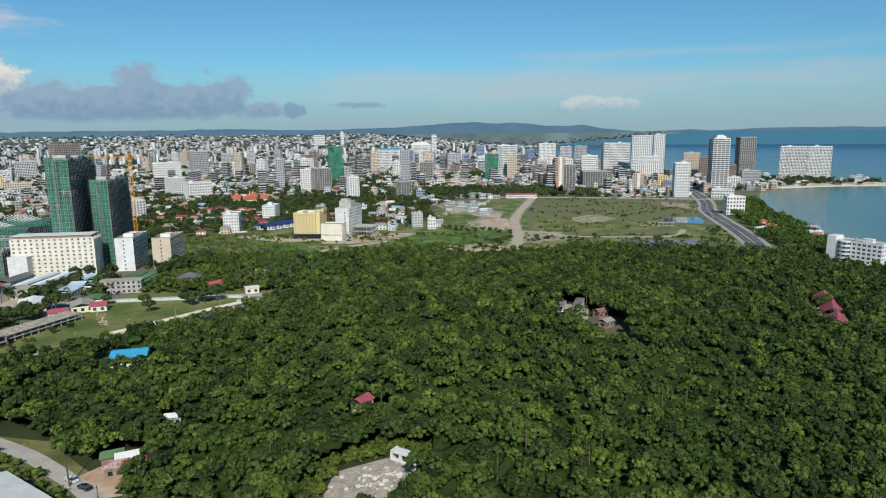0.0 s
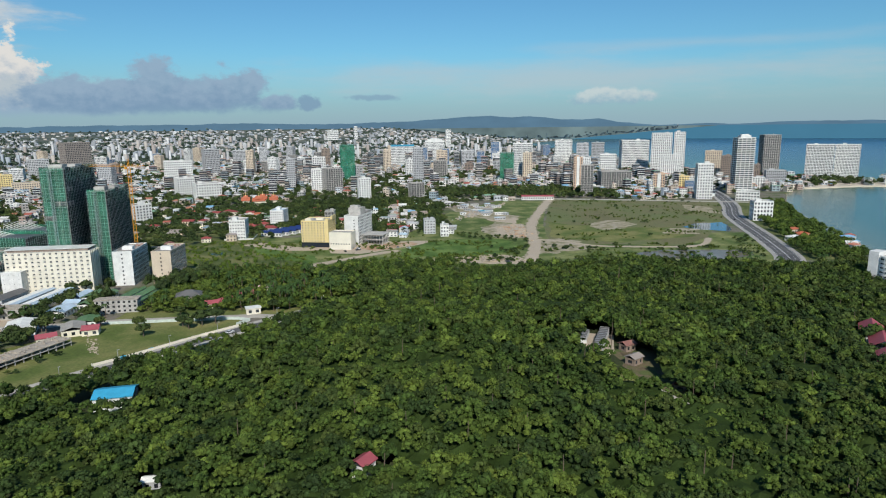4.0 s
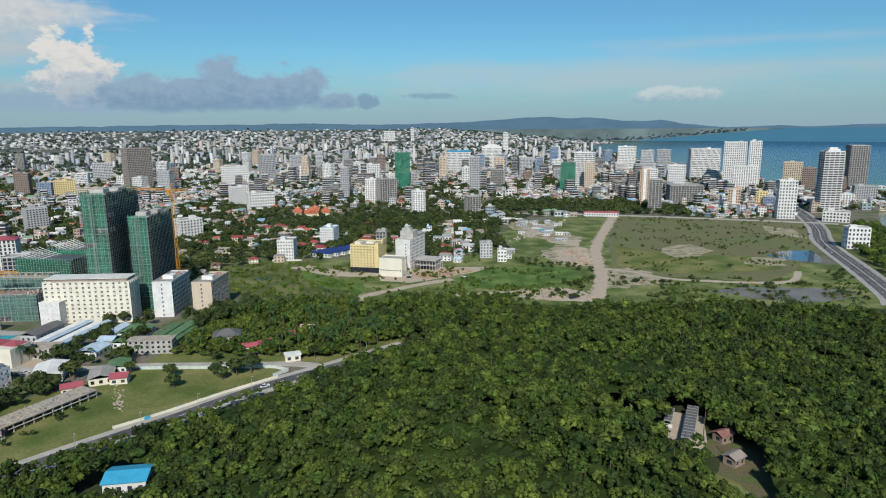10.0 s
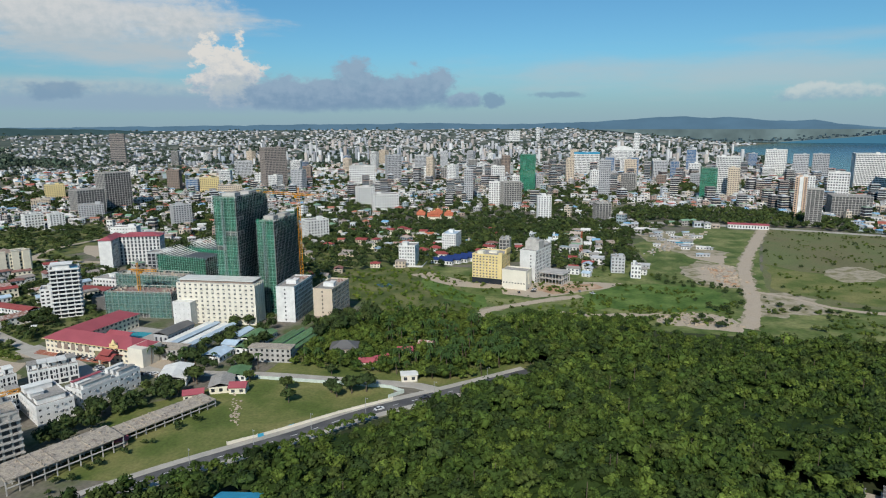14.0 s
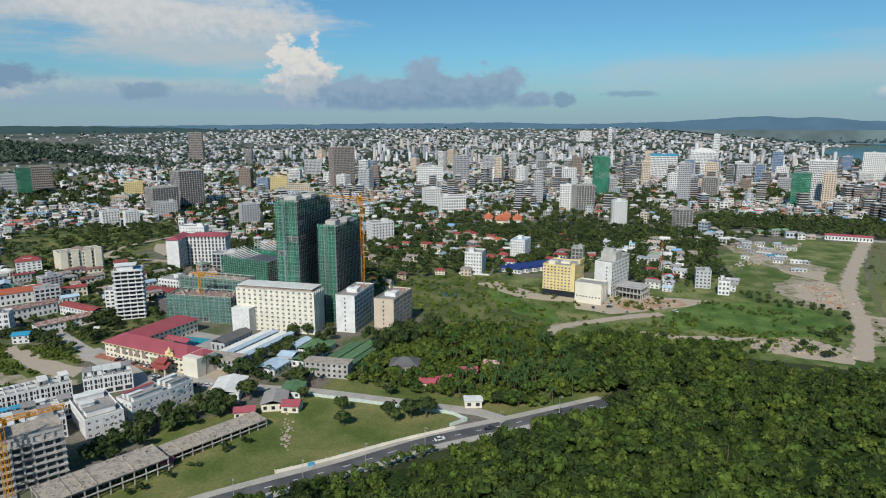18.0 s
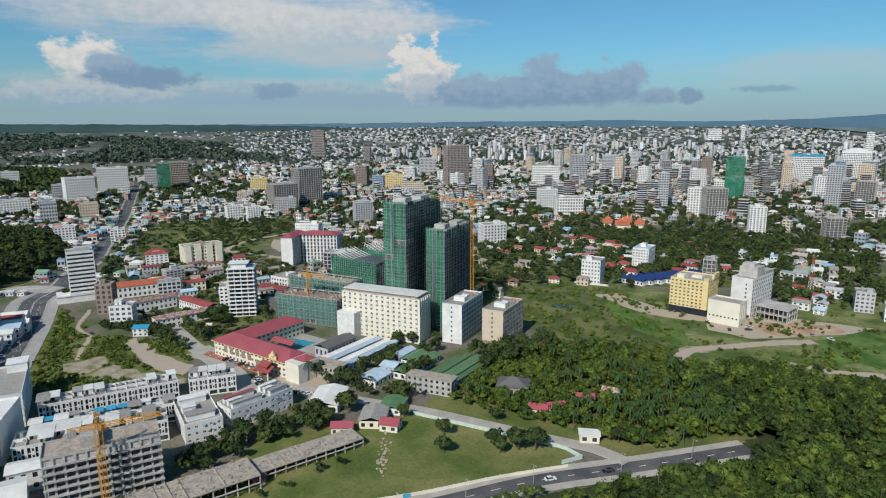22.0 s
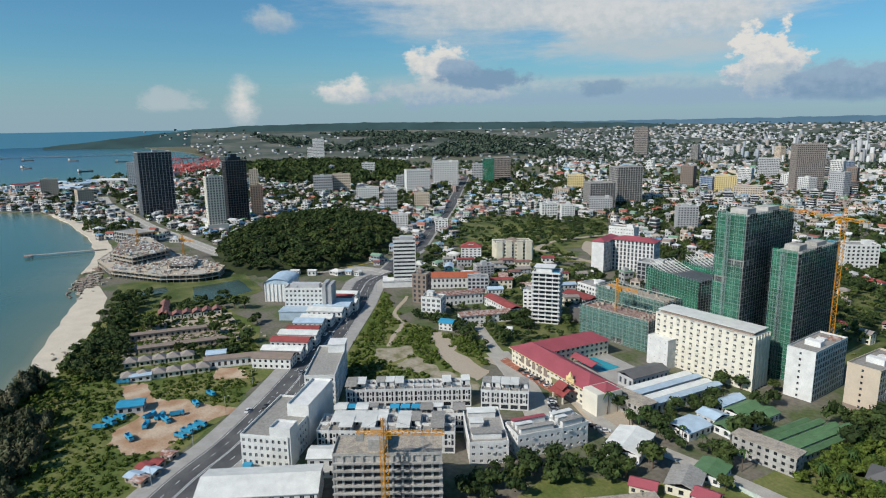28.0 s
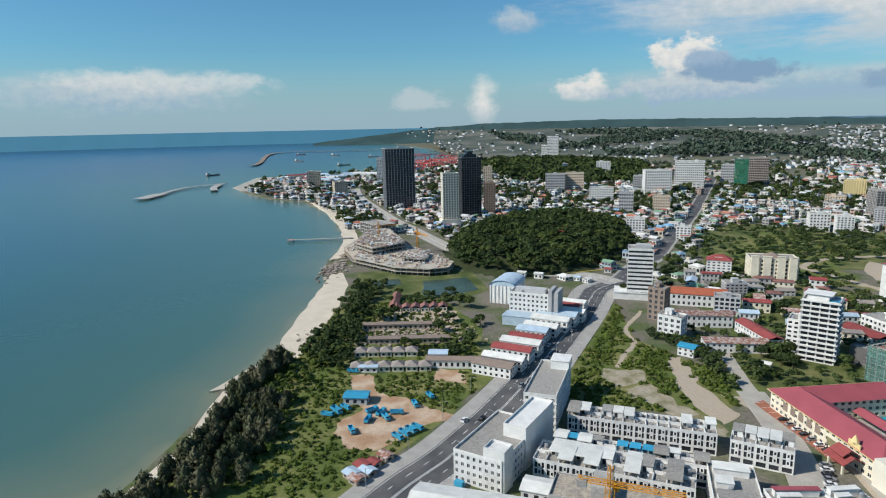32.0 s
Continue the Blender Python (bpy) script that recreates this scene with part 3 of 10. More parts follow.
def block(name, label, category, x, y, rot, w, d, h, floors, wall, glass=None, bay=3.5, pier=0.4, band=0.45, deep=0.35, foot=0.0, single=False, huts=1, tanks=2,
          roof=None, group="", sides="fblr", wsides="fr", bx=None, by=None, parapet=0.9, skip=0.0, cap=300):
    """A storeyed building with recessed windows on all sides, a flat roof and what stands on it."""
    e = thing(name, x, y, rot, label, category, group)
    claim_rect(x, y, rot, w, d)
    bx, by = bx or max(1, round(w / bay)), by or max(1, round(d / bay))
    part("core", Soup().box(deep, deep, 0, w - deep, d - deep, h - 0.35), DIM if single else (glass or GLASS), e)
    s = Soup()
    grid_walls(s, w, d, h, floors, bx, by, pier, band, deep, foot, 0.0, sides)
    for side in "fblr":
        if side not in sides:
            s.box(*{"f": (0, 0, 0, w, deep, h), "b": (0, d - deep, 0, w, d, h), "l": (0, 0, 0, deep, d, h), "r": (w - deep, 0, 0, w, d, h)}[side])
    part("wall", s, wall, e)
    if single:
        panes(e, w, d, h, floors, bx, by, pier, band, deep, foot, wsides, cap, glass, skip)
    roof_top(e, w, d, h, roof or OLDROOF, wall, huts, tanks, int(abs(x) * 10) % 997, parapet)
    return e


STYLE = {
    "white": (WHITE, GLASS, 3.6, 0.45, 0.45, "white high-rise with rows of dark windows"),
    "grid": (WHITE, GLASS, 2.4, 0.35, 0.35, "pale high-rise with a fine grid of windows"),
    "grey": (GREYW, GLASS, 3.2, 0.4, 0.45, "grey high-rise with dark windows"),
    "beige": (BEIGE, GLASS, 3.4, 0.5, 0.45, "beige high-rise with small dark windows"),
    "cream": (IVORY, GLASS, 3.2, 0.45, 0.4, "cream tower with square windows over a wider base"),
    "orange": (ORANGE, GLASS, 3.6, 0.45, 0.4, "orange and white apartment tower"),
    "yellow": (YELLOW, GLASS, 3.6, 0.5, 0.45, "yellow building with dark windows"),
    "brown": (BROWN, GLASS, 3.2, 0.4, 0.45, "brown apartment tower with dark windows"),
    "frame": (CONCRETE, DIM, 4.0, 0.16, 0.16, "unfinished concrete frame tower with open floors"),
    "balcony": (WHITE, GLASS, 6.0, 0.16, 0.34, "white tower with continuous balconies round it"),
    "net": (NETGREY, NETTING, 3.5, 0.08, 0.10, "unfinished tower wrapped in green building net"),
    "dark": (TAUPE, GLASS, 3.0, 0.3, 0.4, "dark grey high-rise with narrow windows"),
    "black": (GREYW, BLACKGL, 4.4, 0.10, 0.07, "black glass tower with pale vertical ribs"),
    "darkglass": (DARKW, BLACKGL, 3.5, 0.08, 0.10, "dark glass office tower with stepped top"),
    "blueglass": (GREYW, BLUEGL, 3.2, 0.12, 0.2, "blue glass building with pale frames"),
    "redtop": (WHITE, GLASS, 3.5, 0.5, 0.5, "white building with a red hipped roof"),
    "tealtop": (WHITE, GLASS, 3.0, 0.4, 0.45, "broad white block with a turquoise roof edge"),
    "arch": (WHITE, GLASS, 3.0, 0.4, 0.4, "white high-rise with a curved top"),
}


def tower(x, y, rot, w, d, h, style, floors):
    wall, glass, bay, pier, band, label = STYLE[style]
    category = "high-rise" if floors > 9 else "building"
    e = block("tower" if floors > 9 else "city_building", label, category, x, y, rot, w, d, h, floors, wall, glass, bay, pier, band, 0.5, huts=1 if style not in ("net", "frame") else 0,
              tanks=1 if floors < 16 else 0, group="town buildings")
    if style == "redtop":
        part("hipped_roof", Soup().hip(0, 0, h + 0.9, w, d, 4), REDTILE, e, "red tiled roof")
    if style == "tealtop":
        part("roof_edge", Soup().box(-0.4, -0.4, h - 2.5, w + 0.4, d + 0.4, h + 1.2), BLUEROOF, e, "turquoise roof edge")
    if style == "orange":
        part("white_bay", Soup().box(w * 0.35, -0.8, 0, w * 0.65, 0.2, h + 1.5), WHITE, e)
    if style == "balcony":
        part("crown_wall", Soup().box(w * 0.2, d * 0.2, h, w * 0.8, d * 0.8, h + 4).box(w * 0.3, d * 0.3, h + 4, w * 0.7, d * 0.7, h + 6), WHITE, e)
        for k in range(1, floors):
            z = h * k / floors
            part("balcony", Soup().box(-0.9, -0.9, z - 0.1, w + 0.9, d + 0.9, z + 0.12).box(-0.9, -0.9, z, w + 0.9, -0.8, z + 1.0).box(w + 0.8, -0.8, z, w + 0.9, d + 0.9, z + 1.0), WHITE, e)
    if style in ("frame", "net"):
        p = Soup()
        for i in range(4):
            a, b = rng.uniform(0.1, 0.8) * w, rng.uniform(0.1, 0.8) * d
            p.box(a, b, h, a + 0.6, b + 0.6, h + rng.uniform(1.5, 4))
        part("column_stubs", p, CONCRETE, e)
    if style == "darkglass":
        part("upper_step", Soup().box(w * 0.15, d * 0.1, h, w * 0.75, d * 0.9, h + 5).box(w * 0.3, d * 0.2, h + 5, w * 0.6, d * 0.8, h + 9), BLACKGL, e)
    if style == "cream":
        part("base_block", Soup().box(-2, -2, 0, w + 2, d + 2, 10), IVORY, e)
    if style == "arch":
        s = Soup()
        for i in range(8):
            a0, a1 = i / 8, (i + 1) / 8
            z0, z1 = math.sin(a0 * math.pi) * 9, math.sin(a1 * math.pi) * 9
            s.box(a0 * w, 0, h, a1 * w, d, h + max(z0, z1))
        part("curved_top", s, WHITE, e)
    return e


# ---- flat pieces of the setting ----
def inside(px, py, poly):
    hit, n = np.zeros(np.shape(px), bool), len(poly)
    for i in range(n):
        (xa, ya), (xb, yb) = poly[i], poly[(i + 1) % n]
        cross = (ya > py) != (yb > py)
        with np.errstate(divide="ignore", invalid="ignore"):
            hit ^= cross & (px < (xb - xa) * (py - ya) / ((yb - ya) or 1e-9) + xa)
    return hit


def ragged(poly, step, amount, seed):
    """A closed outline cut fine and shifted by noise, for natural rims."""
    out, n = [], len(poly)
    for i in range(n):
        a, b = Vector(poly[i]), Vector(poly[(i + 1) % n])
        k = max(1, int((b - a).length / step))
        for j in range(k):
            p = a.lerp(b, j / k)
            q = Vector((p.x / (step * 3), p.y / (step * 3), seed))
            out.append((p.x + amount * noise.noise(q), p.y + amount * noise.noise(q + Vector((7, 3, 1)))))
    return out


def patch(name, poly, z, material, label, thick=0.25, step=6, amount=3.0, seed=1, category="ground", kind="structure"):
    """A flat piece of ground with a ragged rim and a small edge."""
    pts = ragged(poly, step, amount, seed) if amount else poly
    bm = bmesh.new()
    top = [bm.verts.new((x, y, z)) for x, y in pts]
    f = bm.faces.new(top)
    f.normal_update()
    if f.normal.z < 0:
        f.normal_flip()
    low = [bm.verts.new((x, y, z - thick)) for x, y in pts]
    for i in range(len(pts)):
        j = (i + 1) % len(pts)
        bm.faces.new((top[i], low[i], low[j], top[j]))
    bmesh.ops.triangulate(bm, faces=[f])
    bm.normal_update()
    for f in bm.faces:
        if f.normal.z < -0.5:
            f.normal_flip()
    me = bpy.data.meshes.new(name)
    bm.to_mesh(me), bm.free()
    me.materials.append(material)
    return tagged(new(name, me), label, category, kind=kind)


def smooth_line(pts, step=6.0):
    """Catmull-Rom through plan points."""
    P = [Vector(p) for p in pts]
    P = [P[0] * 2 - P[1], *P, P[-1] * 2 - P[-2]]
    out = []
    for i in range(1, len(P) - 2):
        a, b, c, d = P[i - 1 : i + 3]
        k = max(1, int((c - b).length / step))
        for j in range(k):
            t = j / k
            out.append(0.5 * (2 * b + (c - a) * t + (2 * a - 5 * b + 4 * c - d) * t * t + (3 * b - a - 3 * c + d) * t**3))
    return [*out, P[-2]]


def ribbon(pts, left, right, z, thick=0.3, s=None, m=0, rag=0.0):
    """A band along a line, between two offsets to its left, with an edge at both sides; rag frays the rims."""
    s, n = s or Soup(), len(pts)
    rows = []
    for i, p in enumerate(pts):
        d = (pts[min(i + 1, n - 1)] - pts[max(i - 1, 0)]).normalized()
        o = Vector((-d.y, d.x))
        a, b = (p + o * (k * (1 + rag * (noise.noise((p.x * 0.09, p.y * 0.09, k)) + 0.8 * noise.noise((p.x * 0.3, p.y * 0.3, k))))) for k in (left, right))
        rows.append([(a.x, a.y, z - thick), (a.x, a.y, z), (b.x, b.y, z), (b.x, b.y, z - thick)])
    for r, q in zip(rows, rows[1:]):
        for k in range(3):
            s.face((r[k], r[k + 1], q[k + 1], q[k]), m)
    return s


def dashes(pts, off, half, z, on, gap):
    s, run = Soup(), 0.0
    fine = smooth_line(pts, 1.0) if len(pts) < 40 else pts
    keep = []
    for a, b in zip(fine, fine[1:]):
        run += (b - a).length
        if run % (on + gap) < on:
            keep.append(a)
        elif len(keep) > 1:
            ribbon(keep, off - half, off + half, z, 0.02, s)
            keep = []
        else:
            keep = []
    return s

# ---- ground, sea, distance ----
WEST = [(-200, -400), (-262, -60), (-308, 50), (-341, 59), (-402, 66), (-434, 85), (-455, 91), (-521, 101), (-597, 113), (-646, 119), (-672, 104), (-701, 106), (-760, 120), (-814, 124), (-921, 115),
        (-1066, 90), (-1211, 45), (-1265, -20), (-1418, -95), (-1653, -96), (-1800, 60), (-1945, 246), (-2320, 387), (-2635, 520), (-3300, 520), (-4000, 420), (-4900, 300)]
EAST = [(300, 380), (351, 547), (367, 614), (392, 698), (444, 835), (502, 960), (571, 1035), (669, 1064), (780, 1070), (820, 1110), (734, 1168), (651, 1231), (643, 1323), (520, 1340), (500, 1651), (433, 2248), (385, 2745), (351, 3330), (480, 4000), (900, 4900)]
LAND = [*WEST, (-4900, 4900), *reversed(EAST), (330, 200), (420, -60), (460, -400)]
outline = ragged(LAND, 14, 5.0, 3)
s = bmesh.new()
top = [s.verts.new((x, y, 0)) for x, y in outline]
low = [s.verts.new((x * 1.0, y, -4)) for x, y in outline]
f = s.faces.new(top)
for i in range(len(top)):
    j = (i + 1) % len(top)
    s.faces.new((top[i], low[i], low[j], top[j]))
bmesh.ops.triangulate(s, faces=[f])
bmesh.ops.recalc_face_normals(s, faces=s.faces)
me = bpy.data.meshes.new("ground")
s.to_mesh(me), s.free()
me.materials.append(TOWN)
ground = tagged(new("ground", me), "flat town ground of grey earth, grass and paving", "ground", kind="structure")

# the sea, with its depth by the distance from the shore
xs = np.unique(np.concatenate([np.linspace(-9000, -1500, 26), np.linspace(-1500, 1500, 151), np.linspace(1500, 9000, 26)]))
ys = np.unique(np.concatenate([np.linspace(-3000, -400, 14), np.linspace(-400, 1600, 101), np.linspace(1600, 9000, 30)]))
gx, gy = np.meshgrid(xs, ys)
shore = np.array(ragged(LAND, 25, 5.0, 3))
shore = shore[(np.abs(shore[:, 0]) < 4700) & (shore[:, 1] < 4700)]
near = np.full(gx.shape, 1e9)
for p in shore:
    near = np.minimum(near, (gx - p[0]) ** 2 + (gy - p[1]) ** 2)
depth = 1 - np.exp(-np.sqrt(near) / 260.0)
depth[inside(gx, gy, LAND)] = 0
s, nx = Soup(), len(xs)
s.v = [(float(a), float(b), -1.0) for a, b in zip(gx.ravel(), gy.ravel())]
s.f = [(j * nx + i, j * nx + i + 1, (j + 1) * nx + i + 1, (j + 1) * nx + i) for j in range(len(ys) - 1) for i in range(nx - 1)]
me = s.mesh("sea", SEA)
me.attributes.new("depth", "FLOAT", "POINT").data.foreach_set("value", depth.ravel().astype(np.float32))
tagged(new("sea", me), "calm blue-green sea, paler over the shallows", "water", kind="structure")

# backdrop surfaces glow by themselves; daylight and haze are put into the emission colour
def glowing_distance_mat(name, col, vary=0.2):
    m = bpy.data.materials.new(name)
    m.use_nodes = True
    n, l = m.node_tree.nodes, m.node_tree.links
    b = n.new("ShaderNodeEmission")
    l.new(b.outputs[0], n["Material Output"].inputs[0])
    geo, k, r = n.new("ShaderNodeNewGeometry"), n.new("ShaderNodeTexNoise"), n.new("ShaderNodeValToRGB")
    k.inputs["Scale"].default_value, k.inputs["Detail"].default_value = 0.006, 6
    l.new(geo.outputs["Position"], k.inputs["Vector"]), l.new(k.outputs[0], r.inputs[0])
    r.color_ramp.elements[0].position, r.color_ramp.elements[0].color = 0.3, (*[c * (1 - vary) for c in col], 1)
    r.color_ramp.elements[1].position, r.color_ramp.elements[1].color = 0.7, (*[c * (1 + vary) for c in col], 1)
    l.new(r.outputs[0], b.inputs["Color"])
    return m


FARHILL, NEARHILL = glowing_distance_mat("glowing_blue_distance", (0.105, 0.20, 0.29), 0.09), glowing_distance_mat("glowing_wooded_distance", (0.050, 0.095, 0.105))
FARSEA = glowing_distance_mat("glowing_far_sea", (0.064, 0.200, 0.310), 0.03)
FARCOAST = glowing_distance_mat("glowing_hazy_coast", (0.150, 0.215, 0.225), 0.3)


def band_of_hills(name, label, a0, a1, dist, heights, material, base=0.0, seed=1, rough=8.0, shore=-90):
    """A chain of hills on a wide arc: heights is a list of (azimuth in degrees to the left of +y, crest height)."""
    s, n, rows = Soup(), int((a1 - a0) * 6), []
    az, hs = zip(*heights)
    for i in range(n + 1):
        a = a0 + (a1 - a0) * i / n
        h = float(np.interp(a, az, hs)) + rough * noise.noise((a * 0.6, seed, 0)) + rough * 0.45 * noise.noise((a * 2.1, seed, 3))
        c, t = math.cos(radians(a)), math.sin(radians(a))
        foot = base if a > shore else 91.0
        h = max(h, foot + 0.5)
        rows.append([(-t * (dist - o), c * (dist - o), foot + (h - foot) * k) for o, k in ((200, 0.0), (130, 0.42), (60, 0.8), (0, 1.0), (-150, 0.0))])
    for r, q in zip(rows, rows[1:]):
        for k in range(4):
            s.face((r[k], q[k], q[k + 1], r[k + 1]))
    return solo(name, s, material, label, "hills", kind="structure")


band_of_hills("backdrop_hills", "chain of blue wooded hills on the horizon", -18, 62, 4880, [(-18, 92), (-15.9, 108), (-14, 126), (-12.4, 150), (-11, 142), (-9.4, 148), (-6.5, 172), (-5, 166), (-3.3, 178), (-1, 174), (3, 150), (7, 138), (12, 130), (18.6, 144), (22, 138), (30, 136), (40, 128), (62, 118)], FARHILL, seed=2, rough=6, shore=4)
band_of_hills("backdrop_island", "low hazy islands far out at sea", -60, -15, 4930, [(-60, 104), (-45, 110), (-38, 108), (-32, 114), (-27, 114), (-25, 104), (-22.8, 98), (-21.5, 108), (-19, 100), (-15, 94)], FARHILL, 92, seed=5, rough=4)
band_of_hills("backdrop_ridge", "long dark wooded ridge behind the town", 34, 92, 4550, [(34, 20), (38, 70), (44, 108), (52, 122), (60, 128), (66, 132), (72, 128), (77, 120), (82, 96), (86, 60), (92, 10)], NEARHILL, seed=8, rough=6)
ring = Soup()
for i in range(90):
    a, b = radians(-130 + 300 * i / 90), radians(-130 + 300 * (i + 1) / 90)
    p, q = (-math.sin(a) * 4940, math.cos(a) * 4940), (-math.sin(b) * 4940, math.cos(b) * 4940)
    ring.face(((*p, -40), (*q, -40), (*q, 94), (*p, 94)))
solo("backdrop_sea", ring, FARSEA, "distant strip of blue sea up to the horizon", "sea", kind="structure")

def far_coast():
    """The other shore of the bay, with the pale blocks of its town."""
    s, az = Soup(), np.arange(-22.0, 8.1, 0.5)
    low = np.interp(az, (-22, -20, -16.6, -14.8, -12.5, -10.2, 8), (90, 76, 52, 36, 21, 2, -4))
    at = lambda a, dist, z: (-math.sin(radians(a)) * dist, math.cos(radians(a)) * dist, float(z))
    for i in range(len(az) - 1):
        a, b = az[i], az[i + 1]
        s.face((at(b, 4872, low[i + 1]), at(a, 4872, low[i]), at(a, 4876, 93.5), at(b, 4876, 93.5)))
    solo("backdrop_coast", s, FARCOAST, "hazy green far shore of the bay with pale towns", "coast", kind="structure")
    r, s = random.Random(41), Soup()
    for _ in range(330):
        a = r.uniform(-19, 6)
        z = float(np.interp(a, az, low)) + abs(r.gauss(0, 12)) + 2
        if z < 84:
            x, y, z = at(a, 4860, max(z, 8.0))
            w, h = r.uniform(4, 22), r.uniform(3, 7) if r.random() < 0.85 else r.uniform(9, 18)
            s.box(x, y, z, x + w, y + 8, z + h)
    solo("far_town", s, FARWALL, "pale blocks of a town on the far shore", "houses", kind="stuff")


far_coast()


def far_rise(x, y):
    """Height of the land, which climbs gently far behind the town."""
    d = np.hypot(np.asarray(x, float) + 30, np.asarray(y, float) - 90)
    turn = np.degrees(np.arctan2(-(np.asarray(x, float) + 30), np.asarray(y, float) - 90))
    return 102.0 * np.clip((d - 2500) / 2330, 0, 1.05) ** 1.2 * np.clip((turn + 7) / 12, 0, 1)


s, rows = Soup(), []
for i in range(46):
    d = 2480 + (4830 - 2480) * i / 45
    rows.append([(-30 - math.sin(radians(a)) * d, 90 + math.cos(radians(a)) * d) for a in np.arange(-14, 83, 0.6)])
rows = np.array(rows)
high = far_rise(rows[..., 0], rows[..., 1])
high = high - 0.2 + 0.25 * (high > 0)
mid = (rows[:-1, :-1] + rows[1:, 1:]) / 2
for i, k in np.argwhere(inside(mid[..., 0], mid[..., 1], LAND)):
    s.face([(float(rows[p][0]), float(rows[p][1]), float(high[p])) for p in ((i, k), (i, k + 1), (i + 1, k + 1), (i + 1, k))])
# distance haze is put into this base colour, paler than the land itself
solo("far_land", s, mat("hazed_distant_land", (0.070, 0.092, 0.070), 1.0, 0.3, 0.005, 0.03, other=(0.125, 0.125, 0.100), bump=0.0), "rising distant land behind the town", "ground", kind="structure")

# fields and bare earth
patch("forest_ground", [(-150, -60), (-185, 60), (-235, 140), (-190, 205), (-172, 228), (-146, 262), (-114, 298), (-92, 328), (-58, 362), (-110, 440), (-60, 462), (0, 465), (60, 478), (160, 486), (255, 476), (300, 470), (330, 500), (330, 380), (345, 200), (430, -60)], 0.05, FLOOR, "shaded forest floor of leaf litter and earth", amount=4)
patch("scrub_ground", [(-196, 340), (-206, 372), (-180, 440), (-196, 470), (-250, 470), (-260, 560), (-195, 600), (-150, 540), (-100, 452), (-62, 440), (-62, 382), (-100, 345)], 0.06, ROUGH, "uneven green scrub ground", amount=4)
patch("field", [(-196, 322), (-236, 268), (-215, 215), (-180, 226), (-150, 268), (-116, 308), (-122, 330)], 0.08, GRASS, "mown green field with paler worn spots", amount=2)
patch("meadow", [(86, 560), (94, 650), (110, 745), (140, 915), (360, 862), (318, 715), (240, 585), (207, 545), (130, 552)], 0.07, DRYGRASS, "wide flat dry meadow with sandy spots", amount=4)
patch("sandy_ground", [(142, 654), (158, 690), (182, 704), (196, 676), (178, 644), (156, 630)], 0.095, SANDSPOT, "patchy bare sand in the meadow", amount=9, step=4)
patch("sandy_ground", [(206, 606), (226, 642), (248, 634), (236, 604)], 0.095, SANDSPOT, "patchy bare sand in the meadow", amount=8, step=4)
patch("sandy_ground", [(318, 740), (330, 806), (300, 836), (292, 770)], 0.095, SANDSPOT, "patchy bare earth at the meadow corner", amount=6, step=4)
patch("meadow_green", [(92, 590), (104, 690), (150, 650), (238, 640), (232, 590), (150, 560)], 0.088, GRASS, "greener wet part of the meadow", amount=7)
patch("plain_ground", [(4, 570), (100, 574), (94, 660), (106, 740), (134, 890), (60, 896), (-16, 760), (4, 640)], 0.05, PLAIN, "rough green and sandy open ground beside the track", amount=2)
patch("plain_ground", [(-60, 455), (170, 470), (268, 470), (296, 610), (244, 610), (200, 566), (96, 584), (4, 575)], 0.055, PLAIN, "rough green and sandy open ground", amount=2)
patch("sandy_ground", [(-70, 486), (-40, 484), (0, 497), (8, 503), (0, 490), (-40, 478)], 0.09, PALEDIRT, "pale sandy strip", amount=3, step=3)
patch("sandy_ground", [(5, 497), (22, 506), (42, 508), (54, 498), (56, 474), (29, 472), (8, 478)], 0.093, PALEDIRT, "wide pale bank of bare sand at the forest rim", amount=6, step=3, seed=12)
patch("sandy_ground", [(40, 655), (64, 682), (84, 660), (78, 586), (58, 590), (42, 612)], 0.096, PALEDIRT, "dug-up pale earth beside the track", amount=6, step=3, seed=14)
patch("sandy_ground", [(78, 574), (100, 584), (118, 568), (110, 536), (84, 512), (68, 512)], 0.089, SANDSPOT, "patchy bare sand beside the track", amount=7, step=3, seed=16)
patch("sandy_ground", [(-29, 868), (4, 900), (30, 822), (52, 765), (73, 720), (64, 680), (42, 700), (8, 785)], 0.091, PALEDIRT, "pale levelled strip of a works yard", amount=8, step=4, seed=18)
patch("plain_green", [(-50, 530), (-20, 574), (36, 588), (54, 570), (52, 514), (5, 508), (-40, 500)], 0.087, mat("lush_green_ground", (0.070, 0.135, 0.022), 0.95, 0.4, 0.06, 0.4, other=(0.10, 0.150, 0.034), bump=0.6), "lush green low growth on the plain", amount=9, step=4, seed=20)
patch("plain_green", [(-172, 520), (-190, 560), (-150, 528), (-112, 500), (-112, 474), (-140, 490)], 0.087, bpy.data.materials["lush_green_ground"], "lush green slope before the hotels", amount=6, step=4, seed=22)
patch("sandy_ground", [(70, 585), (38, 590), (26, 640), (44, 690), (80, 664)], 0.09, SANDSPOT, "pale dug-up sandy earth beside the track", amount=6, step=4, seed=4)
patch("sandy_ground", [(50, 705), (14, 740), (-8, 815), (20, 860), (36, 800), (80, 735)], 0.092, SANDSPOT, "pale levelled building plot beside the track", amount=6, step=4, seed=6)
patch("sandy_ground", [(84, 544), (118, 550), (124, 530), (80, 518)], 0.094, SANDSPOT, "pale bare sand beside the track", amount=5, step=4, seed=8)
patch("plain_ground", [(-190, 600), (-180, 560), (-120, 470), (-108, 452), (-60, 455), (10, 560), (10, 640), (-20, 690), (-60, 600), (-110, 600)], 0.047, PLAIN, "rough green ground round the hotels", amount=3)
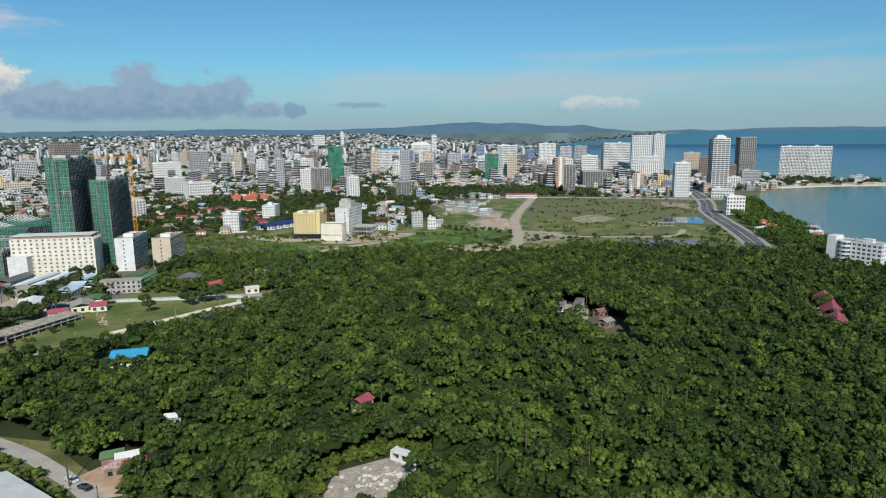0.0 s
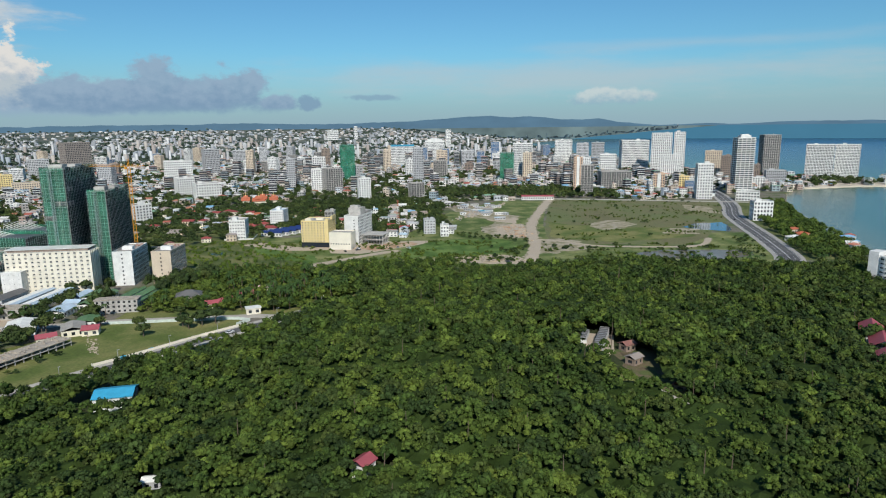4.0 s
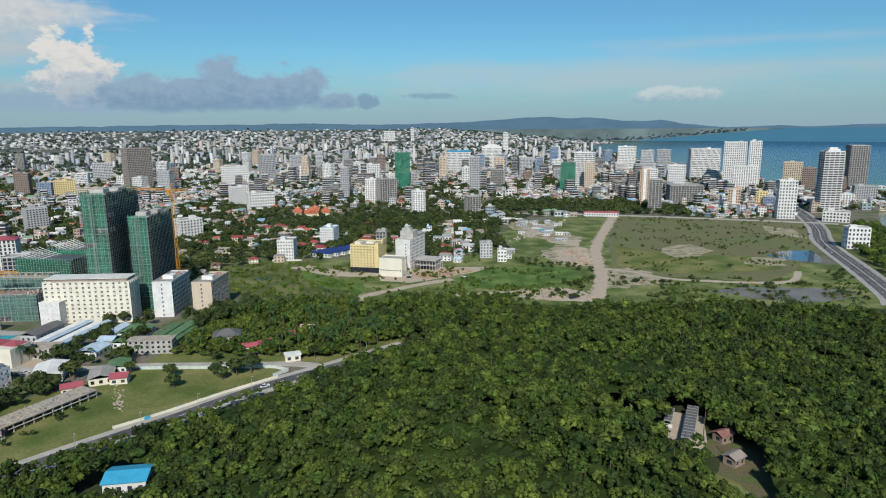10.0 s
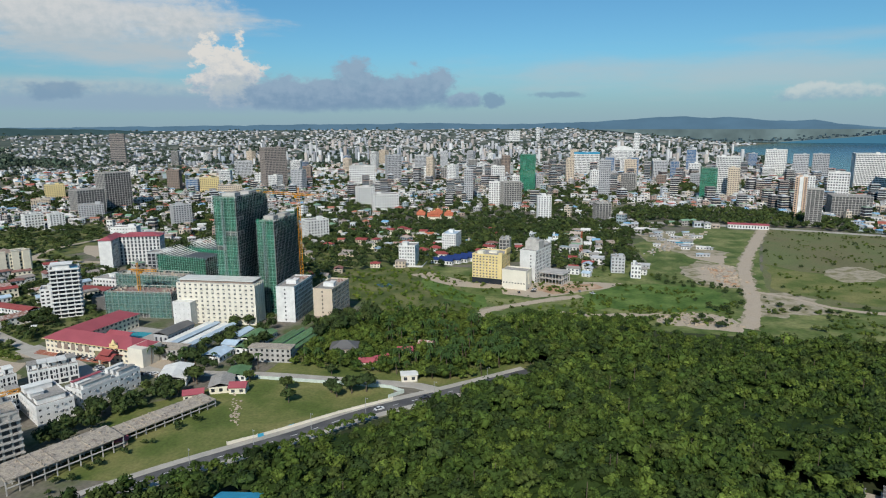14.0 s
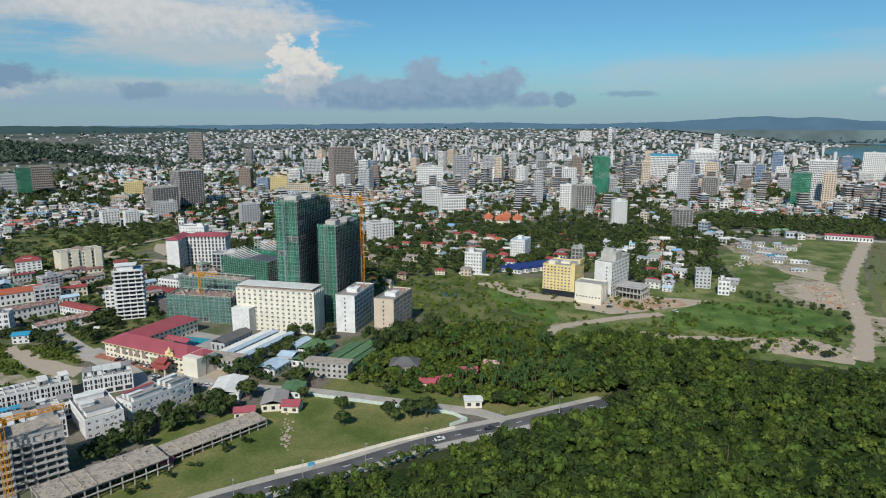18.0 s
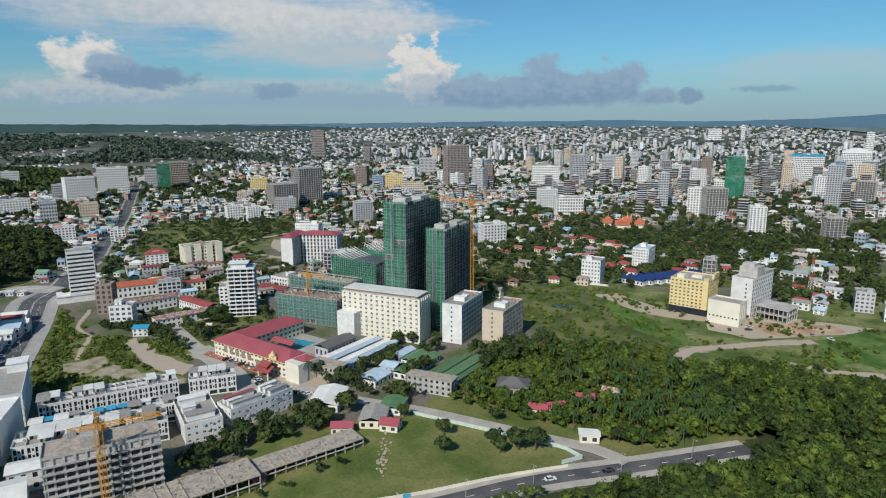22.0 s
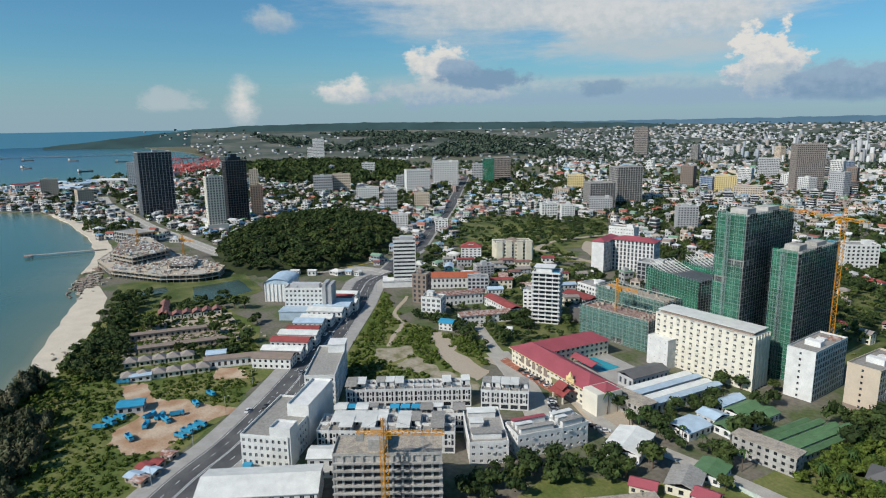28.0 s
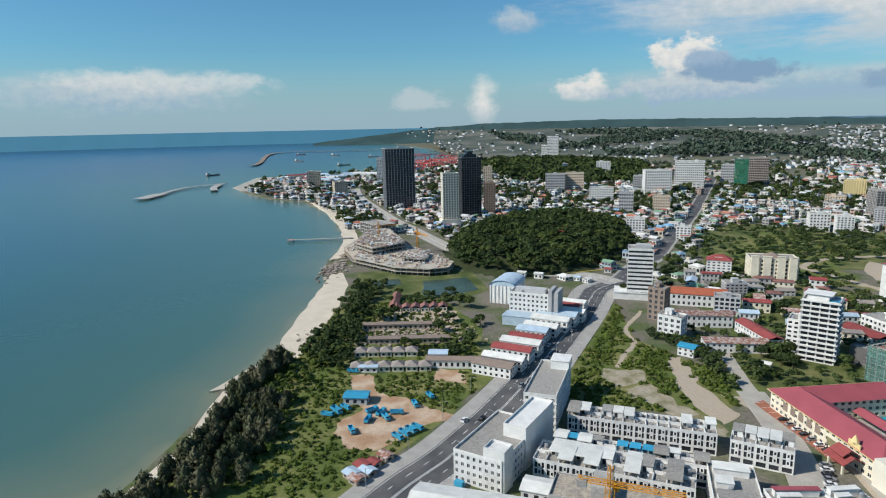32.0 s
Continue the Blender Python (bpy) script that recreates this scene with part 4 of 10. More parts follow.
patch("builder_yard", [(-184, 574), (-200, 560), (-150, 530), (-112, 535), (-108, 520), (-80, 516), (-30, 560), (-20, 580), (-70, 572), (-92, 560), (-140, 548)], 0.10, PALEDIRT, "pale gravel yard round the hotels", amount=3)
patch("red_earth", [(-92, 540), (-70, 530), (-34, 560), (-40, 570), (-80, 556)], 0.12, DIRT, "reddish bare earth", amount=3)
patch("green_lot", [(-352, 330), (-380, 320), (-430, 300), (-478, 312), (-505, 320), (-520, 316), (-380, 226), (-352, 238), (-330, 290)], 0.06, GRASS, "overgrown green building lot", amount=3)
patch("sand_lot", [(-382, 257), (-392, 268), (-386, 284), (-371, 280), (-368, 262)], 0.09, SANDSPOT, "pale worn sandy ground on the lot", amount=5, step=3)
patch("sand_lot", [(-366, 262), (-368, 280), (-340, 284), (-322, 292), (-310, 284), (-330, 276)], 0.085, SANDSPOT, "greyish trampled ground on the lot", amount=5, step=3, seed=3)
patch("concrete_pad", [(-402, 304), (-400, 312), (-362, 303), (-330, 303), (-322, 292), (-340, 288), (-364, 291)], 0.11, PALEDIRT, "old pale concrete strip half covered with sand", amount=3, step=3)
patch("coast_green", [(-250, 20), (-300, 60), (-345, 64), (-400, 72), (-436, 96), (-460, 104), (-520, 118), (-560, 140), (-540, 200), (-470, 215), (-440, 205), (-400, 212), (-370, 190), (-322, 153), (-290, 126)], 0.06, GRASS, "green coastal ground with low scrub", amount=3)
patch("pond_lawn", [(-545, 132), (-640, 137), (-648, 170), (-625, 236), (-560, 238), (-536, 205)], 0.065, ROUGH, "green lawn and reeds round the pond", amount=3)
patch("machine_yard", [(-408, 132), (-402, 144), (-384, 143), (-374, 157), (-361, 169), (-352, 179), (-343, 166), (-333, 153), (-326, 143), (-331, 131), (-342, 125), (-358, 129), (-366, 137), (-385, 133)], 0.10, DIRT, "orange bare earth yard with tyre tracks", amount=4, step=3)
patch("machine_yard", [(-392, 174), (-384, 190), (-404, 190), (-408, 178)], 0.10, DIRT, "orange bare earth patch", amount=3)
patch("ruin_yard", [(-455, 135), (-500, 140), (-520, 175), (-510, 205), (-470, 200), (-448, 190)], 0.08, PALEDIRT, "dusty cleared plot", amount=3)
patch("east_strip", [(265, 480), (300, 600), (330, 720), (372, 850), (440, 850), (392, 706), (365, 616), (345, 540), (310, 475)], 0.06, ROUGH, "green strip between the coast road and the sea", amount=3)
patch("back_green", [(-262, 470), (-300, 520), (-380, 560), (-420, 640), (-300, 760), (-160, 800), (-60, 740), (-110, 640), (-190, 600), (-250, 560)], 0.05, ROUGH, "green ground under trees and gardens", amount=8)
patch("back_green", [(-352, 330), (-372, 322), (-458, 378), (-500, 362), (-534, 384), (-600, 460), (-490, 500), (-380, 470), (-345, 380)], 0.045, ROUGH, "green gardens between the school and the blocks", amount=4)
patch("back_green", [(-600, 440), (-768, 520), (-812, 605), (-739, 656), (-708, 730), (-604, 639), (-560, 560)], 0.045, ROUGH, "open green ground with bushes", amount=5)
patch("hotel_yard", [(-345, 318), (-352, 306), (-316, 318), (-280, 316), (-246, 306), (-240, 322), (-262, 332), (-290, 330), (-322, 338)], 0.125, PALEDIRT, "dusty pale yard in front of the red-roofed hotel", amount=1.5)
patch("back_green", [(-500, 520), (-560, 540), (-700, 640), (-760, 600), (-640, 470), (-560, 470)], 0.05, GRASS, "open green ground", amount=6)
patch("sandy_ground", [(-520, 540), (-560, 560), (-590, 590), (-560, 600), (-505, 560)], 0.08, PALEDIRT, "sandy clearing in the grass", amount=4)
patch("beach", [(-399, 62), (-434, 82), (-455, 87), (-521, 96), (-597, 107), (-640, 112), (-646, 122), (-600, 128), (-540, 122), (-480, 112), (-440, 104), (-402, 76)], 0.07, SAND, "pale sandy beach", amount=2, thick=1.3)
patch("beach", [(-397, 69), (-341, 62), (-307, 52), (-260, -60), (-250, -60), (-296, 57), (-341, 69), (-398, 76)], 0.072, SAND, "narrow sandy shore under the casuarinas", amount=2, thick=1.3)
patch("beach", [(-700, 108), (-760, 117), (-814, 120), (-921, 111), (-1066, 86), (-1180, 56), (-1182, 64), (-1066, 104), (-921, 130), (-814, 136), (-720, 128)], 0.07, SAND, "pale sandy beach", amount=2, thick=1.3)
patch("beach", [(571, 1030), (669, 1058), (790, 1060), (830, 1110), (730, 1150), (660, 1110), (580, 1060)], 0.07, SAND, "pale sandy spit", amount=2, thick=1.3)
MUDPOND = mat("muddy_pool_water", (0.17, 0.145, 0.105), 0.25, 0.25, 0.05, 0.5, bump=0.0, spec=0.2)
WATERPOND = mat("pond_water", (0.055, 0.085, 0.055), 0.22, 0.25, 0.05, 0.5, bump=0.0, spec=0.25)
BLUEPOND = mat("blue_pond_water", (0.06, 0.10, 0.13), 0.08, 0.2, 0.05, 0.5, bump=0.0, spec=0.5)
patch("pond", [(-556, 186), (-600, 190), (-606, 226), (-566, 230), (-552, 210)], 0.10, WATERPOND, "still green pond", amount=3, category="pond")
patch("pond", [(-590, 136), (-606, 140), (-612, 170), (-594, 172)], 0.10, WATERPOND, "narrow still pond", amount=3, category="pond")
patch("pond", [(238, 648), (268, 674), (294, 676), (288, 650), (274, 618), (252, 628)], 0.10, BLUEPOND, "shallow blue pond in the meadow", amount=5, category="pond")
patch("pond", [(146, 508), (182, 524), (224, 523), (252, 518), (244, 498), (216, 484), (184, 484), (164, 496)], 0.10, MUDPOND, "brown shallow pool", amount=4, category="pond")
patch("pond", [(-205, 512), (-214, 520), (-208, 528), (-198, 520)], 0.10, WATERPOND, "small dark pool", amount=2, category="pond")

# ---- roads ----
def road(name, pts, half, z, material, label, walk_w=0.0, walk_mat=None, centre=True, edge=False):
    line = smooth_line(pts, 6.0)
    e = thing(name, 0, 0, 0, label, "road", kind="structure")
    reach = half + walk_w + 2.5
    for p in line:
        i, j, k = int((p.x - PX0) / CELL), int((p.y - PY0) / CELL), int(reach / CELL) + 2
        win = (slice(max(j - k, 0), max(j + k, 0)), slice(max(i - k, 0), max(i + k, 0)))
        TAKEN[win] |= (CELLX[win] - p.x) ** 2 + (CELLY[win] - p.y) ** 2 < reach**2
    dirt = material is PALEDIRT
    if dirt:
        line = smooth_line(pts, 2.0)
        part("verge", ribbon(line, -half * 1.3, half * 1.3, z - 0.03, rag=0.6), SANDSPOT, e, "patchy sand spilled beside the track")
    part("carriageway", ribbon(line, -half, half, z, rag=0.35 if dirt else 0.0), material, e)
    if walk_w:
        for sgn in (-1, 1):
            a, b = sorted((sgn * half, sgn * (half + walk_w)))
            part("pavement", ribbon(line, a, b, z + 0.15), walk_mat or PAVING, e, "pale paved walk with a kerb")
    if centre:
        for off in ((-half * 0.5, half * 0.5) if half > 7 else (0,)):
            part("lane_line", dashes(pts, off, 0.14, z + 0.02, 4, 6), LINE, e)
        if half > 7:
            for off in (-0.35, 0.35, -half + 0.5, half - 0.5):
                part("lane_line", ribbon(line, off - 0.12, off + 0.12, z + 0.02, 0.02), LINE, e)
    return e


AVENUE = [(-150, 43), (-240, 108), (-292, 148), (-319, 174), (-367, 210), (-428, 249), (-482, 283), (-515, 302), (-545, 320), (-562, 342)]
road("avenue", AVENUE, 9.2, 0.14, ASPHALT, "wide grey avenue with lane lines and broad pale walks", 7.5)
road("inland_road", [(-600, 372), (-642, 412), (-742, 481), (-829, 543), (-944, 621), (-1080, 708), (-1400, 915)], 7.0, 0.16, ASPHALT, "grey road running inland between houses", 2.5)
road("hill_road", [(-562, 342), (-590, 330), (-606, 296), (-640, 262), (-733, 232), (-870, 202), (-975, 179), (-1234, 140), (-1400, 130)], 7.5, 0.17, LIGHTROAD, "pale road curving along the foot of the wooded hill", 2.0)
road("link_road", [(-562, 342), (-585, 360), (-612, 380), (-642, 412)], 7.0, 0.15, ASPHALT, "grey road at the bend", 2.0)
part("kerb", ribbon(smooth_line([(-655, 262), (-617, 288), (-602, 312), (-606, 345), (-618, 368)], 4), -0.6, 0.6, 0.75, 0.8), YLINE, bpy.data.objects["hill_road"], "yellow painted kerb wall")
road("south_road", [(-300, 50), (-235, 140), (-200, 195), (-176, 232), (-146, 271), (-124, 302), (-96, 332), (-62, 370)], 3.8, 0.14, ASPHALT, "dark road beside the forest between wide pale walks", 3.6, LIGHTROAD)
road("village_road", [(-100, 333), (-114, 336), (-139, 333), (-166, 330), (-196, 326), (-225, 319), (-252, 314), (-286, 322), (-318, 318), (-350, 322), (-376, 330), (-420, 345)], 3.4, 0.16, LIGHTROAD, "pale village road past the houses", 0, None, False)
road("dirt_track", [(136, 905), (118, 830), (97, 740), (82, 665), (76, 600), (74, 560), (64, 500), (58, 480)], 5.0, 0.15, PALEDIRT, "pale dirt track across the plain", 0, None, False)
road("dirt_track", [(76, 580), (102, 567), (127, 545), (174, 538), (207, 539), (226, 552), (240, 581)], 2.5, 0.17, PALEDIRT, "pale narrow dirt track", 0, None, False)
road("dirt_track", [(-112, 456), (-108, 474), (-92, 492), (-76, 508), (-50, 530)], 3.5, 0.15, PALEDIRT, "pale dirt track to the hotels", 0, None, False)
road("coast_road", [(262, 474), (272, 500), (292, 580), (324, 720), (358, 810), (385, 900), (400, 960), (430, 1100)], 7.8, 0.14, ASPHALT, "wide grey coast road with pale walks", 3.5)
road("lot_path", [(-486, 328), (-477, 322), (-456, 305), (-443, 300), (-426, 297), (-410, 284), (-392, 272)], 1.2, 0.12, PALEDIRT, "winding sandy footpath across the overgrown lot", 0, None, False)
road("dirt_track", [(-612, 492), (-594, 506), (-576, 518), (-535, 523), (-500, 526)], 3.0, 0.13, PALEDIRT, "pale dirt track across the open green", 0, None, False)
road("dirt_track", [(-580, 517), (-596, 540), (-607, 574), (-605, 640)], 2.6, 0.15, PALEDIRT, "pale dirt track across the open green", 0, None, False)
road("far_road", [(-40, 930), (140, 915), (370, 862), (400, 850)], 6.0, 0.16, LIGHTROAD, "pale road along the meadow", 0, None, False)
road("far_road", [(-40, 930), (-90, 920), (-400, 990), (-700, 1000)], 5.0, 0.16, LIGHTROAD, "pale town road", 0, None, False)
road("far_road", [(-70, 925), (-55, 1000), (-20, 1100), (60, 1350)], 6.0, 0.18, LIGHTROAD, "pale town road", 0, None, False)
road("yard_lane", [(-352, 322), (-330, 316), (-300, 306), (-270, 292)], 6.5, 0.18, LIGHTROAD, "pale yard in front of the red-roofed hotel", 0, None, False)

# ---- the terraces and the blocks by the avenue ----
def townhouse(w, d, h, kind):
    """One narrow three-storey house of a terrace: dark window strips between white piers, a set-back top floor and a roof deck."""
    e = thing("townhouse", 0, 0, 0, "narrow white three-storey terraced house with dark window strips", "house", "terraced houses")
    fh = h / 3
    part("core", Soup().box(0.3, 0.4, 0, w - 0.3, d - 0.4, h - 0.4), GLASS, e)
    for a in (0, w - 0.5):
        part("party_wall", Soup().box(a, 0, 0, a + 0.5, d, h), WHITE, e)
    part("pier", Soup().box(w * 0.36, -0.06, fh, w * 0.7, 0.6, h), WHITE, e)
    for y0, y1 in ((0, 0.5), (d - 0.5, d)):
        for k in (0, 1, 3):
            z = k * fh
            part("storey_band", Soup().box(0.503, y0 + 0.003, max(0, z - 0.35), w - 0.503, y1, min(h, z + 0.45)), WHITE, e)
    part("storey_band", Soup().box(0.503, 0.25, fh * 2 - 0.25, w - 0.503, 0.45, fh * 2 + 0.25), WHITE, e)
    part("roof", Soup().box(0.3, 0.3, h - 0.35, w - 0.3, d - 0.3, h + 0.05), OLDROOF, e, "stained flat roof deck")
    p = Soup().box(-0.02, 0, h, w + 0.02, 0.2, h + 0.9).box(-0.1, 0.2, h, 0.1, d, h + 0.9).box(0.1, d - 0.2, h, w, d, h + 0.9)
    part("parapet", p, WHITE, e)
    for k in (1, 2):
        part("window", Soup().box(w * 0.45, -0.09, fh * k + 1.0, w * 0.61, 0, fh * k + 2.1), GLASS, e)
    c = Soup()
    for _ in range(7):
        a, b, q = rng.uniform(0.4, w - 1.2), rng.uniform(0.5, d - 1.4), rng.uniform(0.25, 0.8)
        c.box(a, b, h + 0.05, a + q, b + q * rng.uniform(0.5, 1.3), h + 0.05 + q * rng.uniform(0.4, 1.3), rng.randrange(3))
    tagged(part("roof_clutter", c, [CONCRETE, WHITE, DARKW], e, "pots, boxes and blocks on the roof deck"), kind="stuff")
    y0 = d * 0.42
    if kind < 3:
        room = part("roof_room", Soup().box(0.35, y0, h, w - 0.35, d - 0.6, h + 2.5), WHITE, e)
        part("door", Soup().box(w * 0.18, y0 - 0.06, h + 0.1, w * 0.45, y0 + 0.1, h + 2.1), GLASS, room)
        part("room_roof", Soup().box(0.1, y0 - (2.2 if kind == 1 else 0.4), h + 2.5, w - 0.1, d - 0.4, h + 2.72), (WHITEROOF, WHITEROOF, OLDROOF)[kind], e)
    elif kind in (5, 6):
        part("roof_room", Soup().box(0.35, d * 0.62, h, w - 0.35, d - 0.6, h + 2.2), WHITE, e)
        part("sheet_roof", Soup().gable(0.05, 0.6, h + 2.25, w - 0.05, d - 0.3, 0.5, 0), WHITEROOF if kind == 5 else OLDROOF, e, "large sheet roof over the deck")
        part("posts", Soup().box(0.2, 0.8, h, 0.4, 1.0, h + 2.3).box(w - 0.4, 0.8, h, w - 0.2, 1.0, h + 2.3), STEEL, e)
    elif kind == 3:
        part("canopy", Soup().box(0.3, y0 * 0.5, h + 2.3, w - 0.3, d - 1, h + 2.45).box(0.4, y0 * 0.5, h, 0.55, y0 * 0.5 + 0.15, h + 2.3).box(w - 0.55, y0 * 0.5, h, w - 0.4, y0 * 0.5 + 0.15, h + 2.3).box(0.4, d - 1.3, h, 0.55, d - 1.1, h + 2.3).box(w - 0.55, d - 1.3, h, w - 0.4, d - 1.1, h + 2.3), BLUEROOF if w > 4.3 else GREYW, e)
    else:
        part("water_tank", Soup().tube((w / 2, d * 0.7, h), (w / 2, d * 0.7, h + 1.8), 0.6, 0.6, 10), STEEL, e)
        part("roof_wall", Soup().box(0.2, y0, h, w - 0.2, y0 + 0.25, h + 1.3), WHITE, e)
    return e


def terrace_row(x, y, rot, w, d, h, _n):
    claim_rect(x, y, rot, w, d)
    n = max(2, round(w / 4.4))
    models = {}
    for i in range(n):
        k = rng.choice((0, 1, 1, 2, 3, 4, 4, 5, 5, 6)) if _n != 3 else rng.choice((0, 2, 1))
        m = pose(x, y, 0, 0, 0, rot) @ pose(i * w / n, 0, 0)
        if k in models:
            copy_thing(models[k], m)
        else:
            models[k] = townhouse(w / n - 0.02, d, h, k)
            models[k].matrix_world = m


def shop_block(x, y, rot, w, d, h, _n):
    e = block("apartment_house", "white apartment block with small square windows and roof terraces", "house", x, y, rot, w, d, h, 3, WHITE, None, 2.9, 0.62, 0.62, 0.3, single=True, huts=0, tanks=2, wsides="frb")
    for i in range(3):
        y0 = d * (0.12 + 0.3 * i)
        part("roof_room", Soup().box(w * 0.1, y0, h, w * (0.45 if i % 2 else 0.85), y0 + d * 0.16, h + 2.4), WHITE, e)
        part("room_roof", Soup().box(w * 0.08, y0 - 0.3, h + 2.4, w * (0.47 if i % 2 else 0.87), y0 + d * 0.16 + 0.2, h + 2.6), CRIMSON if (_n == 1 and i == 2) else WHITEROOF if i else OLDROOF, e)
    for i in range(5):
        z = h / 3 * rng.randint(0, 2) + 1.2
        part("air_conditioner", Soup().box(0, -0.45, 0, 0.9, 0, 0.6), GREYW, e, at=pose(rng.uniform(0.05, 0.9) * w, -0.03, z))


def grey_frame(x, y, rot, w, d, h):
    claim_rect(x, y, rot, w, d)
    e = thing("unfinished_block", x, y, rot, "seven-storey bare concrete block with open window holes and stained roof", "building")
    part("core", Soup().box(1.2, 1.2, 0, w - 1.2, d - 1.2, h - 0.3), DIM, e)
    s = Soup()
    grid_walls(s, w, d, h, 7, 11, 4, 0.22, 0.14, 1.2)
    part("frame", s, CONCRETE, e, "bare concrete frame")
    for k in range(1, 7):
        z = h / 7 * k
        part("balcony_slab", Soup().box(-0.2, -1.1, z - 0.15, w + 0.2, 0, z + 0.05).box(-0.2, -1.1, z, w + 0.2, -1.0, z + 0.55), CONCRETE, e)
    part("infill_wall", Soup().box(w * 0.02, 0.5, h * 6 / 7, w * 0.98, 0.75, h).box(w - 0.8, 0.6, 0, w - 0.55, d - 0.6, h), CONCRETE, e)
    part("roof", Soup().box(0.2, 0.2, h - 0.3, w - 0.2, d - 0.2, h + 0.1), RUIN, e, "blackened concrete roof")
    part("parapet", Soup().box(0, 0, h, w, 0.2, h + 0.8).box(0, d - 0.2, h, w, d, h + 0.8).box(w - 0.2, 0.2, h, w, d - 0.2, h + 0.8).box(0, 0.2, h, 0.2, d - 0.2, h + 0.8), CONCRETE, e)
    part("stair_hut", Soup().box(w * 0.32, d * 0.2, h, w * 0.48, d * 0.9, h + 4.2), CONCRETE, e)
    part("scaffold_bay", Soup().box(w * 0.62, -1.6, 0, w * 0.62 + 0.15, -1.3, h).box(w * 0.7, -1.6, 0, w * 0.7 + 0.15, -1.3, h).box(w * 0.62, -1.6, h * 0.3, w * 0.7, -1.4, h * 0.3 + 0.15).box(w * 0.62, -1.6, h * 0.6, w * 0.7, -1.4, h * 0.6 + 0.15).box(w * 0.62, -1.6, h * 0.9, w * 0.7, -1.4, h * 0.9 + 0.15), DARKW, e)


def lattice(s, a, b, half, r, pitch):
    """A square lattice mast or jib between two points."""
    a, b = Vector(a), Vector(b)
    d = (b - a).normalized()
    u = d.orthogonal().normalized() if abs(d.z) > 0.9 else d.cross(Vector((0, 0, 1))).normalized()
    v = d.cross(u)
    corners = [u * half + v * half, u * half - v * half, -u * half - v * half, -u * half + v * half]
    for c in corners:
        s.tube(a + c, b + c, r, r, 4)
    n = max(2, int((b - a).length / pitch))
    for i in range(n):
        p, q = a.lerp(b, i / n), a.lerp(b, (i + 1) / n)
        for k in range(4):
            s.tube(p + corners[k], q + corners[(k + 1) % 4], r * 0.6, r * 0.6, 3)


def tower_crane(x, y, h, turn, jib, counter, label, half=0.9):
    e = thing("tower_crane", x, y, turn, label, "crane")
    s = Soup()
    lattice(s, (0, 0, 0), (0, 0, h), half, 0.16, 2.4)
    part("mast", s, STEELY, e)
    s = Soup()
    lattice(s, (0, 0, h + 1.2), (jib, 0, h + 1.2), 0.6, 0.13, 2.2)
    boom = part("jib", s, STEELY, e)
    s = Soup()
    lattice(s, (0, 0, h + 1.2), (-counter, 0, h + 1.2), 0.6, 0.13, 2.2)
    part("counter_jib", s, STEELY, e)
    part("trolley", Soup().box(jib * 0.6, -0.7, h - 0.2, jib * 0.6 + 1.6, 0.7, h + 0.5).tube((jib * 0.6 + 0.8, 0, h - 9), (jib * 0.6 + 0.8, 0, h), 0.06, 0.06, 3), STEEL, boom)
    part("counterweight", Soup().box(-counter, -0.9, h - 1.2, -counter + 2.6, 0.9, h + 1.0), CONCRETE, e)
    s = Soup()
    lattice(s, (0, 0, h), (0, 0, h + 6.5), 0.5, 0.13, 1.8)
    part("apex", s, STEELY, e)
    part("cab", Soup().box(0.9, 0.4, h - 1.2, 2.4, 1.8, h + 0.7), STEELY, e)
    part("tie", Soup().tube((0, 0, h + 6.5), (jib * 0.7, 0, h + 1.8), 0.07, 0.07, 3).tube((0, 0, h + 6.5), (-counter * 0.9, 0, h + 1.8), 0.07, 0.07, 3), STEEL, e)
    part("base", Soup().box(-2.2, -2.2, 0, 2.2, 2.2, 0.8), CONCRETE, e)


def office_long(x, y, rot, w, d, h, _n):
    e = block("office_block", "long white office block with window bands and a flat concrete roof", "building", x, y, rot, w, d, h, 5, WHITE, None, 2.8, 0.5, 0.55, 0.35, single=True, huts=0, tanks=0, wsides="frl", skip=0.05)
    part("stair_tower", Soup().box(w - 8, d - 9, h, w + 0.4, d + 0.2, h + 4.2).box(w - 8.3, d - 9.3, h + 4.2, w + 0.7, d + 0.5, h + 4.5), WHITE, e)
    for k in range(1, 5):
        part("ledge", Soup().box(-0.35, -0.35, h * k / 5 - 0.1, w + 0.35, 0.0, h * k / 5 + 0.08).box(w, 0, h * k / 5 - 0.1, w + 0.35, d, h * k / 5 + 0.08), WHITE, e)


grey_frame(-254.5, 192.6, 62.0, 37.0, 13.0, 19.5)
tower_crane(-242.5, 206.5, 28.5, 62, 20, 9, "yellow tower crane beside the unfinished concrete block")


